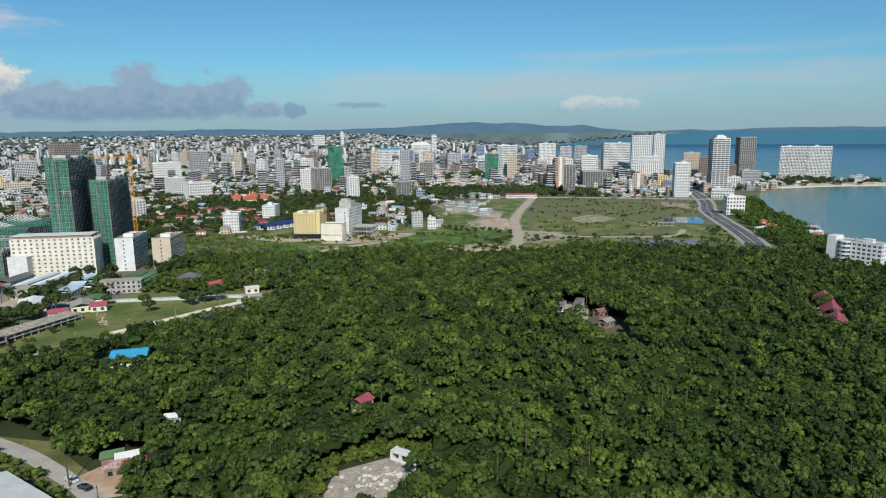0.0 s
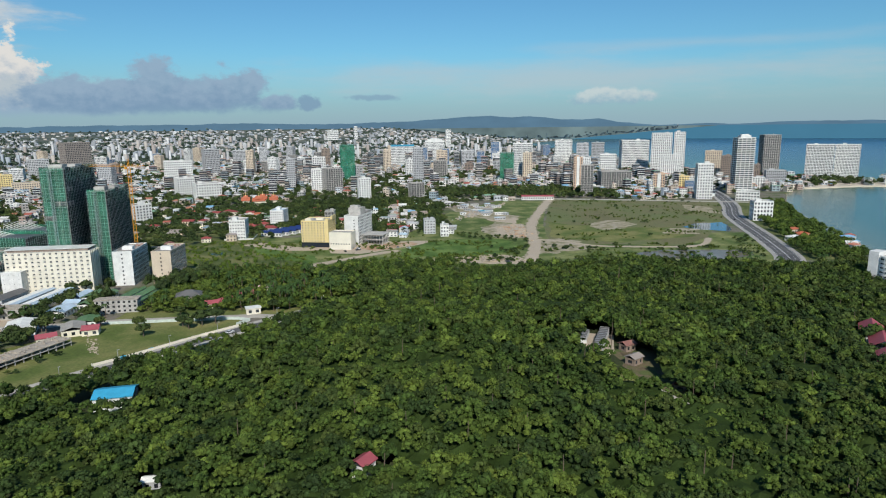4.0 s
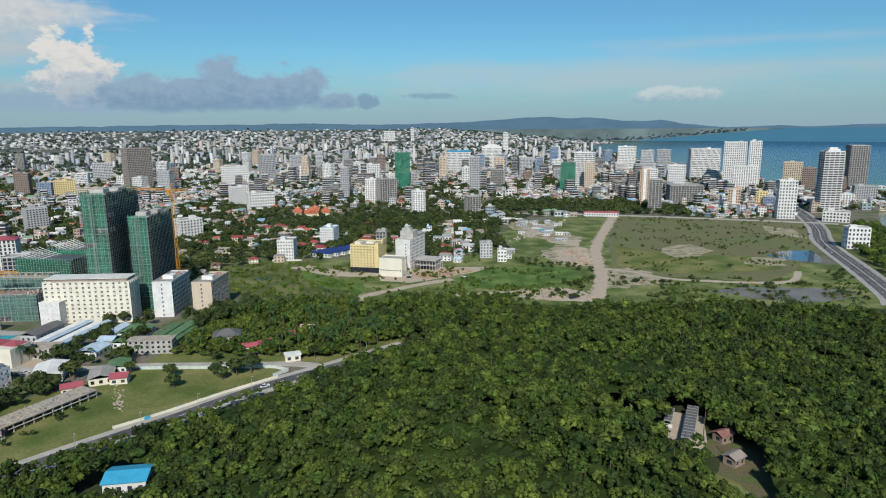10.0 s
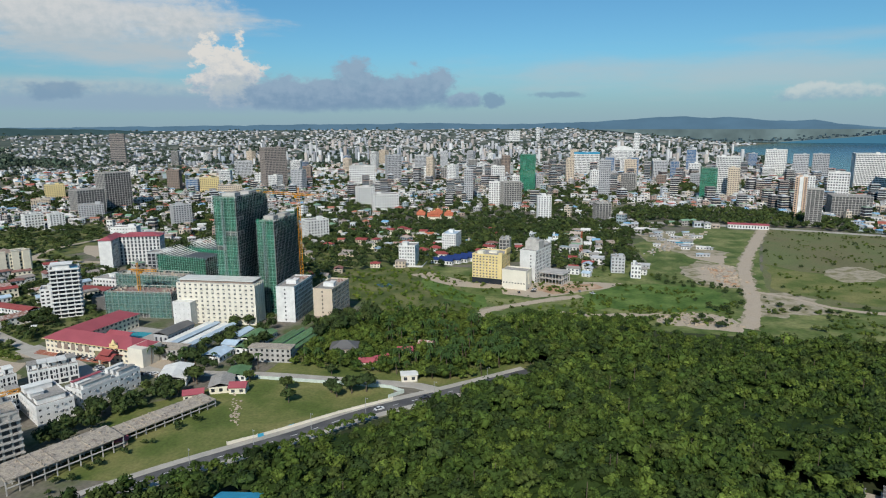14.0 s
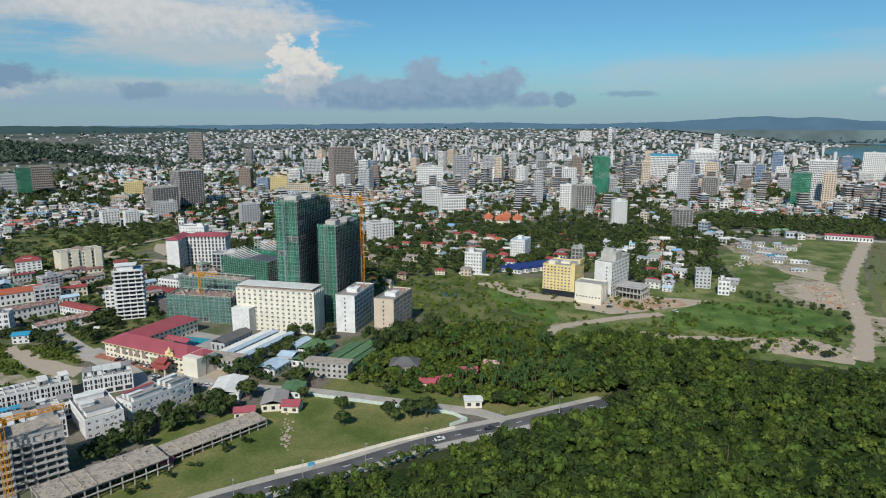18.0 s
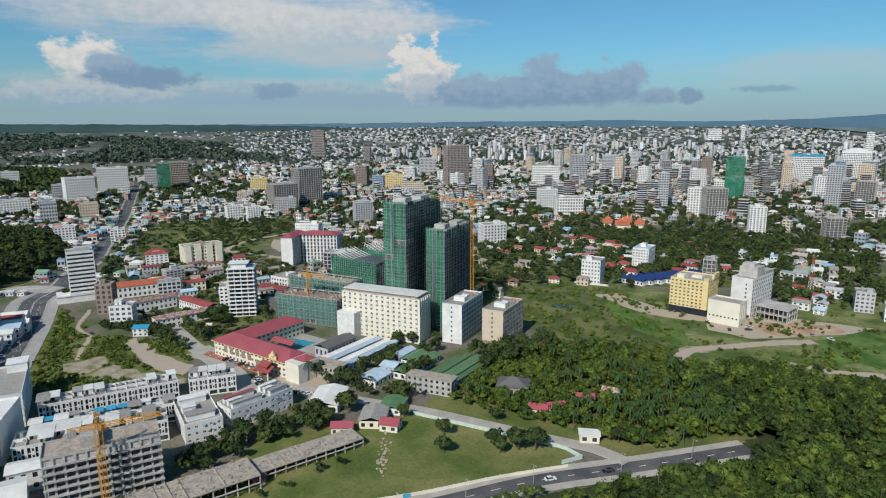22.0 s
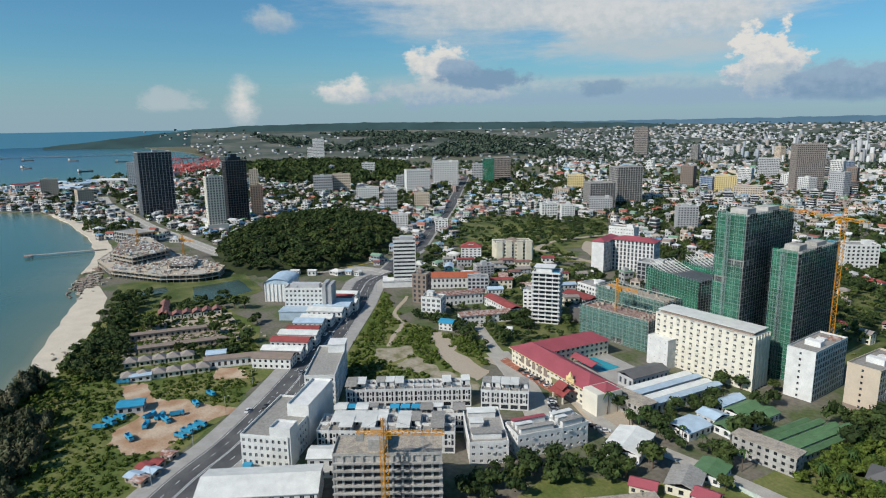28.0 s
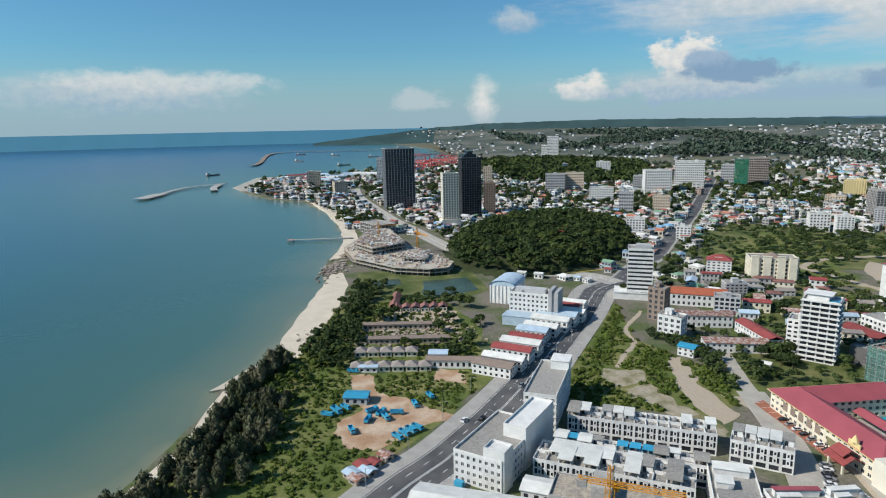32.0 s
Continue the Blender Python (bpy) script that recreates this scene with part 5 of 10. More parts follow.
def tower_office(x, y, rot, w, d, h):
    """A white office block with two taller stair towers on its long side."""
    e = block("office_block", "white office block with two taller plain stair towers", "building", x, y, rot, w, d, h, 4, WHITE, None, 2.6, 0.55, 0.5, 0.35, single=True, huts=0, tanks=0, wsides="fr")
    for a, b, c, dd, top in ((w - 7.5, 0.5, w + 0.8, 7.5, h + 3.4), (w - 8.5, d * 0.52, w + 0.8, d * 0.52 + 9, h + 4.5)):
        part("stair_tower", Soup().box(a, b, 0, c, b + dd - 0.5, top).box(a, b, top, c, b + 0.25, top + 0.9).box(c - 0.25, b + 0.25, top, c, b + dd - 0.5, top + 0.9).box(a, b + 0.25, top, a + 0.25, b + dd - 0.5, top + 0.9).box(a + 0.25, b + dd - 0.75, top, c - 0.25, b + dd - 0.5, top + 0.9), WHITE, e)
    part("blue_tank", Soup().box(2, -3.5, 0, 5.5, -1.5, 2.2), BLUEROOF, e, "blue water tanks")


tower_office(-299.4, 170.6, 51.0, 19.5, 36.0, 12.0)


def hip_house(name, label, x, y, rot, w, d, h, rise, roof, wall=None, floors=2, category="house", group="", style="hip", single=False):
    """A house with storeys of windows and a pitched roof."""
    claim_rect(x, y, rot, w, d)
    e = thing(name, x, y, rot, label, category, group)
    wall = wall or WHITE
    bx, by = max(1, round(w / 3.2)), max(1, round(d / 3.2))
    part("core", Soup().box(0.3, 0.3, 0, w - 0.3, d - 0.3, h), DIM if single else GLASS, e)
    s = Soup()
    grid_walls(s, w, d, h, floors, bx, by, 0.55, 0.5, 0.25)
    part("wall", s, wall, e)
    if single:
        panes(e, w, d, h, floors, bx, by, 0.55, 0.5, 0.25)
    r = Soup()
    if style == "hip":
        r.hip(0, 0, h + 0.05, w, d, rise)
    elif style == "flat":
        r.box(-0.5, -0.5, h + 0.02, w + 0.5, d + 0.5, h + 0.4)
    elif w >= d:
        r.gable(0, 0, h + 0.02, w, d, rise)
    else:
        g = Soup().gable(0, 0, h + 0.02, d, w, rise)
        r.v, r.f, r.m = [(w - b, a, c) for a, b, c in g.v], g.f, g.m
    part("roof", r, roof, e)
    return e


hip_house("sheet_roof_hall", "long hall with a cream sheet-metal roof beside the avenue", -270.0, 150.0, 66, 40, 18, 8, 2.6, WHITEROOF, WHITE, 3, "building", style="gable", single=True)
hip_house("sheet_roof_hall", "low annex with a white sheet-metal roof", -277, 190, 62, 14, 9, 8, 1.2, WHITEROOF, WHITE, 2, "building", style="gable")


# ---- the red-roofed hotel and its yard ----
def red_hotel(x, y, rot):
    e = thing("red_roofed_hotel", x, y, rot, "L-shaped cream hotel with crimson hipped roofs and dark panels", "hotel")
    claim_rect(x, y, rot, 66, 56, 3)
    W, D, h = 64.0, 15.0, 8.6
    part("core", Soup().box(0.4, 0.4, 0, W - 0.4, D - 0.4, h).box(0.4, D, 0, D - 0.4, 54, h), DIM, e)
    s = Soup()
    grid_walls(s, W, D, h, 3, 20, 5, 0.45, 0.5, 0.35)
    part("wall", s, CREAM, e)
    s = Soup()
    grid_walls(s, D, 39, h, 3, 5, 12, 0.45, 0.5, 0.35)
    part("wing_wall", s, CREAM, e, at=pose(0, D + 0.02, 0))
    panes(e, W, D, h, 3, 20, 5, 0.45, 0.5, 0.35, 0.0, "f", 60)
    part("roof", Soup().hip(0, 0, h + 0.05, W, D, 4.2, over=1.2), CRIMSON, e, "crimson hipped roof")
    part("wing_roof", Soup().hip(0, 1.0, h + 0.06, D, 54, 4.1, over=1.1), CRIMSON, e, "crimson hipped roof")
    part("gutter", Soup().box(-1.3, -1.32, h - 0.25, W + 1.3, -1.2, h + 0.1).box(-1.32, -1.2, h - 0.25, -1.2, 55, h + 0.1), YELLOW, e)
    for i in range(5):
        part("dark_panel", Soup().box(0, -0.12, 0, 3.0, 0.02, 3.6), BROWN, e, at=pose(9 + i * 5.2, -0.02, 3.4))
    part("sign_panel", Soup().box(0, -0.14, 0, 9, 0.02, 3.0), mat("olive_panel", (0.22, 0.2, 0.11), 0.6), e, at=pose(37, -0.02, 2.2))
    part("portico_column", Soup().box(47.5, -7.5, 0, 48.2, -6.8, 4.2), CREAM, e)
    part("portico_column", Soup().box(54.8, -7.5, 0, 55.5, -6.8, 4.2), CREAM, e)
    part("portico_roof", Soup().gable(46.5, -8, 4.2, 56.5, -0.2, 2.6).gable(48.5, -7, 6.6, 54.5, -1.2, 2.2), REDTILE, e, "dark red stepped temple roof over the entrance")
    part("pediment", Soup().box(49, -1.0, h, 55, -0.6, h + 2.2).tube((52, -0.8, h + 2.2), (52, -0.8, h + 5), 1.6, 0.1, 6), YELLOW, e, "golden gable ornament")
    part("end_block", Soup().box(W - 1, -2, 0, W + 9, 12, 10.5), IVORY, e)
    part("end_roof", Soup().hip(W, 3, 10.5, W + 8, 11, 2.0), CRIMSON, e)
    part("courtyard_roof", Soup().gable(17, 27, 4.2, 34, 33, 1.6), CRIMSON, e)
    return e


red_hotel(-335.0, 320.5, -2.0)
patch("hotel_forecourt", [(-342, 322), (-288, 319.5), (-287, 314.5), (-340, 316)], 0.24, BRICKPAVE, "brick-red paved parking bays", amount=0)
patch("swimming_pool", [(-318, 352), (-300, 352), (-300, 366), (-318, 364)], 0.22, mat("pool_water", (0.03, 0.30, 0.38), 0.08, 0.1, bump=0.0), "turquoise swimming pool", amount=0, category="pool")
patch("hotel_yard", [(-318, 337), (-262, 335), (-262, 372), (-318, 374)], 0.20, PAVING, "pale hotel yard", amount=0)
for i in range(11):
    a = i / 10
    solo("bay_line", Soup().box(-0.08, -2.4, 0, 0.08, 2.4, 0.015), LINE, "white line between parking bays", "marking", kind="structure", at=pose(-340 + 52 * a, 318.6 - 1.6 * a, 0.25, 0, 0, -2))


# ---- sheds between the hotel and the slabs ----
def long_shed(x, y, rot, w, d, h, rise, roof, label, name="shed", wall=None, group=""):
    return hip_house(name, label, x, y, rot, w, d, h, rise, roof, wall or GREYW, 1, "shed", group, "gable")


for i in range(4):
    long_shed(-271 + i * 5.6, 339 + i * 0.4, 0, 3.7, 42, 5.0 + 0.5 * (i % 2), 0.6, PALEROOF if i % 2 else WHITEROOF, "long shed with a pale blue and white sheet roof", "long_shed", WHITE, "parallel sheds")
long_shed(-285, 350, 0, 10, 24, 6, 1.6, DARKW, "shed with a dark grey sheet roof", "long_shed", GREYW)
hip_house("ruined_block", "roofless grey concrete block of two storeys", -273, 328, 6, 24, 9, 6.5, 1, RUIN, CONCRETE, 2, "building", style="flat")
for x, y, w, d, roof, lab in ((-238, 333, 11, 14, PALEROOF, "pale blue"), (-239, 352, 9, 9, PALEROOF, "pale blue"), (-228, 349, 8, 12, GREENROOF, "green"), (-235, 365, 7, 16, GREENROOF, "green"), (-227, 365, 7, 17, GREENROOF, "green"), (-243, 366, 6, 16, PALEROOF, "pale blue")):
    long_shed(x, y, 3, w, d, 3.5, 1.4, roof, f"low shed with a {lab} sheet roof among trees", "shed", WHITE, "sheds by the road")
for i in range(5):
    long_shed(-213 + i * 4.0, 343 + i * 3.2, 0, 2.7, 44, 3.0 + 0.5 * (i % 2), 0.9, GREENROOF, "long low stall with a bright green sheet roof", "market_stall", WHITE, "green stalls")
b = hip_house("ruined_block", "three-storey bare concrete shell with empty windows", -213, 341, 10, 24, 7, 8, 1, RUIN, CONCRETE, 3, "building", style="flat")


# ---- slabs and netted towers ----
def slab_hotel(x, y, rot, w, d, h):
    claim_rect(x, y, rot, w, d)
    e = thing("cream_hotel", x, y, rot, "long cream ten-storey hotel slab with small window balconies", "hotel")
    fl, bx = 10, 14
    part("core", Soup().box(0.35, 0.35, 0, w - 0.35, d - 0.35, h - 0.4), DIM, e)
    s = Soup()
    grid_walls(s, w, d, h, fl, bx, 5, 0.62, 0.58, 0.35)
    for i in range(6):
        part("rib", Soup().box(w - 0.01, i * d / 5 - 0.25, 0, w + 0.5, i * d / 5 + 0.25, h), IVORY, e)
    part("wall", s, IVORY, e)
    me = Soup().box(-0.9, -0.6, -0.1, 0.9, 0, 0.05).box(-0.9, -0.6, 0, 0.9, -0.5, 0.7).box(-0.9, -0.5, 0, -0.8, 0, 0.7).box(0.8, -0.5, 0, 0.9, 0, 0.7).mesh("balcony", IVORY)
    for k in range(1, fl):
        for i in range(bx):
            if (i + k) % 2 == 0:
                part("balcony", me, None, e, at=pose((i + 0.5) * w / bx, -0.02, k * h / fl + 0.3))
    panes(e, w, d, h, fl, bx, 5, 0.62, 0.58, 0.35, 0.0, "f", 150)
    part("top_storey", Soup().box(2, 1.2, h, w - 1.5, d - 1.2, h + 1.6), BROWN, e)
    part("roof", Soup().box(1, 0.4, h + 1.6, w - 0.5, d - 0.4, h + 2.0).box(0.0, 0, h - 0.4, w, d, h + 0.03), WHITEROOF, e, "white sheet roof over a dark set-back storey")


slab_hotel(-299.5, 389.5, 9.0, 54.0, 14.0, 27.5)


def grey_annex(x, y, rot, w, d, h):
    block("plain_annex", "smooth pale grey block with a few tiny windows", "building", x, y, rot, w, d, h, 5, GREYW if False else WHITE, None, 3.0, 0.84, 0.8, 0.3, single=True, huts=0, tanks=0, wsides="fr", roof=WHITEROOF, parapet=0.4)


def slab(x, y, rot, w, d, h, wall, label, base=None):
    e = block("dormitory_block", label, "building", x, y, rot, w, d, h, 8, wall, None, 2.6, 0.36, 0.28, 0.14, single=True, huts=0, tanks=0, sides="blr", wsides="r", by=13)
    # the plain end wall with one column of small windows
    me = Soup().box(-0.45, -0.06, -0.55, 0.45, 0.02, 0.55, 0).box(-0.52, -0.1, -0.65, 0.52, 0.0, -0.55, 1).mesh("end_window", GLASS, wall)
    for k in range(8):
        part("end_window", me, None, e, at=pose(w * 0.48, -0.01, (k + 0.55) * h / 8))
    if base:
        part("base_band", Soup().box(-0.05, -0.06, 0, w + 0.06, -0.005, 4.2).box(w + 0.04, 0, 0, w + 0.1, d, 4.2), base, e, "brown base storey")
    part("stair_hut", Soup().box(w * 0.25, d * 0.3, h, w * 0.8, d * 0.42, h + 2.6), WHITE, e)
    part("tank_room", Soup().box(w * 0.3, d * 0.6, h, w * 0.6, d * 0.7, h + 1.2), WHITE, e)
    part("roof_clutter", Soup().box(w * 0.2, d * 0.75, h, w * 0.8, d * 0.78, h + 0.9).box(w * 0.15, d * 0.55, h, w * 0.4, d * 0.58, h + 0.7).box(w * 0.5, d * 0.86, h, w * 0.9, d * 0.9, h + 1.1), RUST, e)
    return e


def slab_white(x, y, rot, w, d, h):
    slab(x, y, rot, w, d, h, WHITE, "white eight-storey slab with tall windows on its long side")


def slab_beige(x, y, rot, w, d, h):
    slab(x, y, rot, w, d, h, BEIGE, "beige eight-storey slab with white ribs and a brown base", BROWN)


def net_wrap(e, w, d, h, lift, seed, poles=True, net=None, z0=0.0, shade=None):
    """Building net hung in slightly slack sheets round a block, with the scaffold poles behind it; shade is the net
    colour painted darker for the unlit right side.
    """
    r, s = random.Random(seed), Soup()
    n = max(2, int(h / lift))
    for side, length in (("f", w), ("r", d), ("b", w), ("l", d)):
        m = max(1, int(length / 7))
        for i in range(m):
            for k in range(n):
                if r.random() < 0.025:
                    continue
                a0, a1 = i * length / m, (i + 1) * length / m
                za, zb = z0 + k * h / n + 0.08, z0 + (k + 1) * h / n - 0.06
                pts = []
                for (a, z) in ((a0, za), ((a0 + a1) / 2, za), (a1, za), (a1, zb), ((a0 + a1) / 2, zb), (a0, zb)):
                    o = -1.0 - r.uniform(0, 0.35)
                    pts.append({"f": (a, o, z), "b": (w - a, d - o, z), "l": (o, d - a, z), "r": (w - o, a, z)}[side])
                # painted shadow on the right side, broken up in the top rows
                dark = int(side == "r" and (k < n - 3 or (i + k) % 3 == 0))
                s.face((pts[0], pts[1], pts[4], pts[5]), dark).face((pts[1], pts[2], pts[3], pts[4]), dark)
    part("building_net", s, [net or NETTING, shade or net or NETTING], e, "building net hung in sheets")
    if poles:
        p = Soup()
        for i in range(int(w / 2.4) + 1):
            p.box(i * 2.4 - 0.06, -1.5, z0, i * 2.4 + 0.06, -1.38, z0 + h + 0.8)
        for i in range(int(d / 2.4) + 1):
            p.box(w + 1.38, i * 2.4 - 0.06, z0, w + 1.5, i * 2.4 + 0.06, z0 + h + 0.8)
        for k in range(int(h / 1.9) + 1):
            z = z0 + k * 1.9
            p.box(-1.4, -1.5, z, w + 1.5, -1.4, z + 0.09).box(w + 1.4, -1.4, z, w + 1.5, d + 1.4, z + 0.09)
        tagged(part("scaffold", p, STEEL, e, "steel scaffold poles"), kind="stuff")


def green_tower(x, y, rot, w, d, h):
    claim_rect(x, y, rot, w, d, 5)
    e = thing("netted_tower", x, y, rot, "unfinished high-rise wrapped in green building net", "high-rise")
    part("core", Soup().box(0.6, 0.6, 0, w - 0.6, d - 0.6, h - 2), DIM, e)
    s = Soup()
    fl = int(h / 3.2)
    grid_walls(s, w, d, h, fl, max(2, int(w / 5)), max(3, int(d / 5)), 0.14, 0.14, 0.6)
    part("frame", s, CONCRETE, e)
    part("roof", Soup().box(0, 0, h - 0.3, w, d, h).box(w * 0.2, d * 0.12, h, w * 0.8, d * 0.3, h + 3).box(w * 0.25, d * 0.6, h, w * 0.75, d * 0.85, h + 2), CONCRETE, e)
    net_wrap(e, w, d, h + 1.5, 3.2, int(abs(x)), shade=NETSHADED)
    # the lift hoist on the lit side
    p = Soup()
    lattice(p, (w * 0.45, -2.3, 0), (w * 0.45, -2.3, h), 0.7, 0.09, 2.0)
    part("hoist_mast", p, STEEL, e)
    return e


green_tower(-281.6, 411.2, 8.0, 15.0, 46.0, 81.0)
green_tower(-258.5, 424.5, 8.0, 12.0, 42.0, 64.5)
e = thing("netted_podium", -292, 425, 8, "low netted podium between the two green towers", "building")
part("core", Soup().box(0, 0, 0, 44, 50, 15), CONCRETE, e)
net_wrap(e, 44, 50, 15.5, 3.2, 5, True, NETGREY)
claim_rect(-292, 425, 8, 44, 50)
tower_crane(-238.0, 445.0, 80.0, 165, 46, 14, "orange tower crane beside the green netted towers", 1.0)


def scaffold(x, y, rot, w, d, h, n):
    claim_rect(x, y, rot, w, d, 4)
    e = thing("scaffolded_block", x, y, rot, "half-built block in pale green net with an open concrete roof deck", "building")
    part("core", Soup().box(0.6, 0.6, 0, w - 0.6, d - 0.6, h - 2.2), DIM, e)
    s = Soup()
    grid_walls(s, w, d, h, 6, int(w / 4), max(2, int(d / 4)), 0.18, 0.18, 0.6)
    part("frame", s, CONCRETE, e)
    part("deck", Soup().box(0.7, 0.7, h - 1.8, w - 0.7, d - 0.7, h - 1.4), RUST if n == 0 else RUIN, e, "rough deck with reinforcement")
    r, p = random.Random(n), Soup()
    for i in range(26):
        a, b = r.uniform(1.5, w - 2), r.uniform(1.5, d - 2)
        p.box(a, b, h - 1.4, a + r.uniform(0.2, 2.2), b + r.uniform(0.2, 1.2), h - 1.4 + r.uniform(0.2, 1.6))
    tagged(part("rubble", p, RUIN, e), kind="stuff")
    net_wrap(e, w, d, h, 2.9, n + 3, True, NETGREY if n else porous(mat("pale_green_net", (0.09, 0.25, 0.20), 0.85, 0.25, 0.12, 1.6), 0.45))


tower_crane(-338.0, 398.0, 30.0, 10, 14, 7, "small orange tower crane over the scaffolded block", 0.7)


def curved_hall(x, y, rot, w, d, h0, h1):
    """A hall whose open steel trusses swing down in one curve."""
    claim_rect(x, y, rot, w, d, 3)
    e = thing("curved_hall", x, y, rot, "unfinished hall with sweeping curved roof trusses and green net", "building")
    part("core", Soup().box(0.6, 0.6, 0, w - 0.6, d - 0.6, h0 * 0.8), DIM, e)
    net_wrap(e, w, d, h0 * 0.86, 3.0, int(w), True, NETTING, shade=NETSHADED)
    for k in range(7):
        y0, s = d * (k + 0.5) / 7, Soup()
        for i in range(14):
            a, b = i / 14, (i + 1) / 14
            za, zb = (h1 + (h0 - h1) * (1 - a) ** 2.2 for a in (a, b))
            s.tube((a * w, y0, za), (b * w, y0, zb), 0.22, 0.22, 4).tube((a * w, y0, za - 1.8), (b * w, y0, zb - 1.8), 0.18, 0.18, 4).tube((a * w, y0, za - 1.8), (b * w, y0, zb), 0.12, 0.12, 3)
            s.tube((a * w, y0, za - 1.8), (a * w, y0, min(za - 1.8, h0 * 0.8 - 1)), 0.15, 0.15, 3) if i % 4 == 0 else None
        part("truss", s, WHITEROOF, e, "curved pale steel truss")
    for i in range(0, 15, 2):
        a = i / 14
        z = h1 + (h0 - h1) * (1 - a) ** 2.2
        part("purlin", Soup().tube((a * w, 0, z), (a * w, d, z), 0.12, 0.12, 4), STEEL, e)


curved_hall(-394.0, 481.0, -4.0, 50.0, 26.0, 27.0, 19.0)
curved_hall(-388.0, 512.0, -8.0, 42.0, 26.0, 29.0, 21.0)


def redtop_hotel(x, y, rot, w, d, h):
    claim_rect(x, y, rot, w, 34)
    e = thing("red_topped_hotel", x, y, rot, "U-shaped white hotel with dark window columns and a red mansard roof", "hotel")
    for nm, ox, oy, ww, dd in (("front_wing", 0, 0, 11, 34), ("long_wing", 11.02, 18, w - 11, 16)):
        part("core", Soup().box(ox + 0.4, oy + 0.4, 0, ox + ww - 0.4, oy + dd - 0.4, h), GLASS, e)
        s = Soup()
        grid_walls(s, ww, dd, h, 8, max(3, round(ww / 3.2)), max(3, round(dd / 3.2)), 0.45, 0.2, 0.4)
        if nm == "front_wing":
            s.box(-0.05, -0.1, 0, ww + 0.05, 0.45, h)
        part(nm, s, WHITE, e, at=pose(ox, oy, 0))
        part("roof", Soup().hip(ox, oy, h + 0.03, ox + ww, oy + dd, 3.0, over=0.9), CRIMSON, e, "red mansard roof")


block("white_slab", "broad white slab block with small windows", "building", -539.0, 577.0, 25.0, 26.0, 14.0, 24.0, 7, WHITE, None, 3.0, 0.7, 0.7, 0.3, huts=1)
block("unfinished_wing", "grey unfinished wing beside the red-topped hotel", "building", -428, 505, 20, 26, 16, 17, 5, GREYW, None, 3.6, 0.2, 0.2, 0.5, huts=1)


def balcony_tower(x, y, rot, w, d, h):
    e = block("balcony_tower", "white apartment tower with dark balconies in bands on each floor", "high-rise", x, y, rot, w, 14, h, 12, WHITE, None, 4.4, 0.16, 0.34, 0.8, huts=0, tanks=1)
    for k in range(1, 13):
        z = h * k / 12
        part("balcony", Soup().box(-0.5, -1.3, z - 0.12, w + 0.8, 0, z + 0.1).box(-0.5, -1.3, z, w + 0.8, -1.2, z + 0.7).box(w, -1.2, z - 0.12, w + 0.9, 13, z + 0.1).box(w + 0.8, -1.2, z, w + 0.9, 13, z + 0.7), WHITE, e)
    part("penthouse", Soup().box(2, 3, h, w * 0.7, 12, h + 3.2).box(0.5, 2, h + 3.2, w * 0.8, 13, h + 3.5), WHITE, e)
    part("roof_pool", Soup().box(w * 0.72, 2, h + 0.1, w - 0.6, 9, h + 0.5), BLUEROOF, e, "blue roof pool")
    block("apartment_wing", "lower white apartment wing joined to the tower", "building", x - 12.5, y + 2.0, rot, 12, 13, h * 0.55, 7, WHITE, None, 3.4, 0.4, 0.5, 0.4)


def round_tower(x, y, rot, w, d, h):
    e = block("hotel_tower", "white hotel tower with continuous window bands over a low podium", "high-rise", x, y, rot, w, d + 3, h, 12, WHITE, None, 30, 0.05, 0.52, 0.5, huts=1, tanks=0)
    part("podium", Soup().box(-9, -3, 0, w + 5, d + 4, 5).box(-9.5, -3.5, 5, w + 5.5, -3.2, 5.8), WHITE, e)
    part("roof_frame", Soup().box(w * 0.3, 1, h, w * 0.9, d * 0.7, h + 3.4), GREYW, e)


def brown_block(x, y, rot, w, d, h):
    block("narrow_block", "narrow brick-brown and white apartment block", "building", x, y, rot, w, 9, h, 6, BROWN, None, 3.5, 0.5, 0.4, 0.35)


def plain_house(x, y, rot, w, d, h, wall):
    block("apartment_house", "small plain apartment house with balconies", "house", x, y, rot, w, d, h, max(2, round(h / 3.1)), wall, None, 3.2, 0.45, 0.45, 0.4, single=w < 15, cap=40)


def hotelx(x, y, rot, w, d, h):
    e = block("ornate_hotel", "beige hotel with bays, arches and a stepped roofline", "hotel", x, y, rot, w, d, h, 6, CREAM, None, 3.4, 0.5, 0.45, 0.5, huts=0, tanks=1)
    for i in (0.02, 0.27, 0.56, 0.8):
        part("bay", Soup().box(w * i, -1.4, 0, w * i + w * 0.16, 0, h + 2.2).box(w * i - 0.3, -1.7, h + 2.2, w * i + w * 0.16 + 0.3, 1, h + 2.6), CREAM, e)
    part("mansard", Soup().hip(w * 0.3, 2, h, w * 0.7, d - 2, 4), BROWN, e)


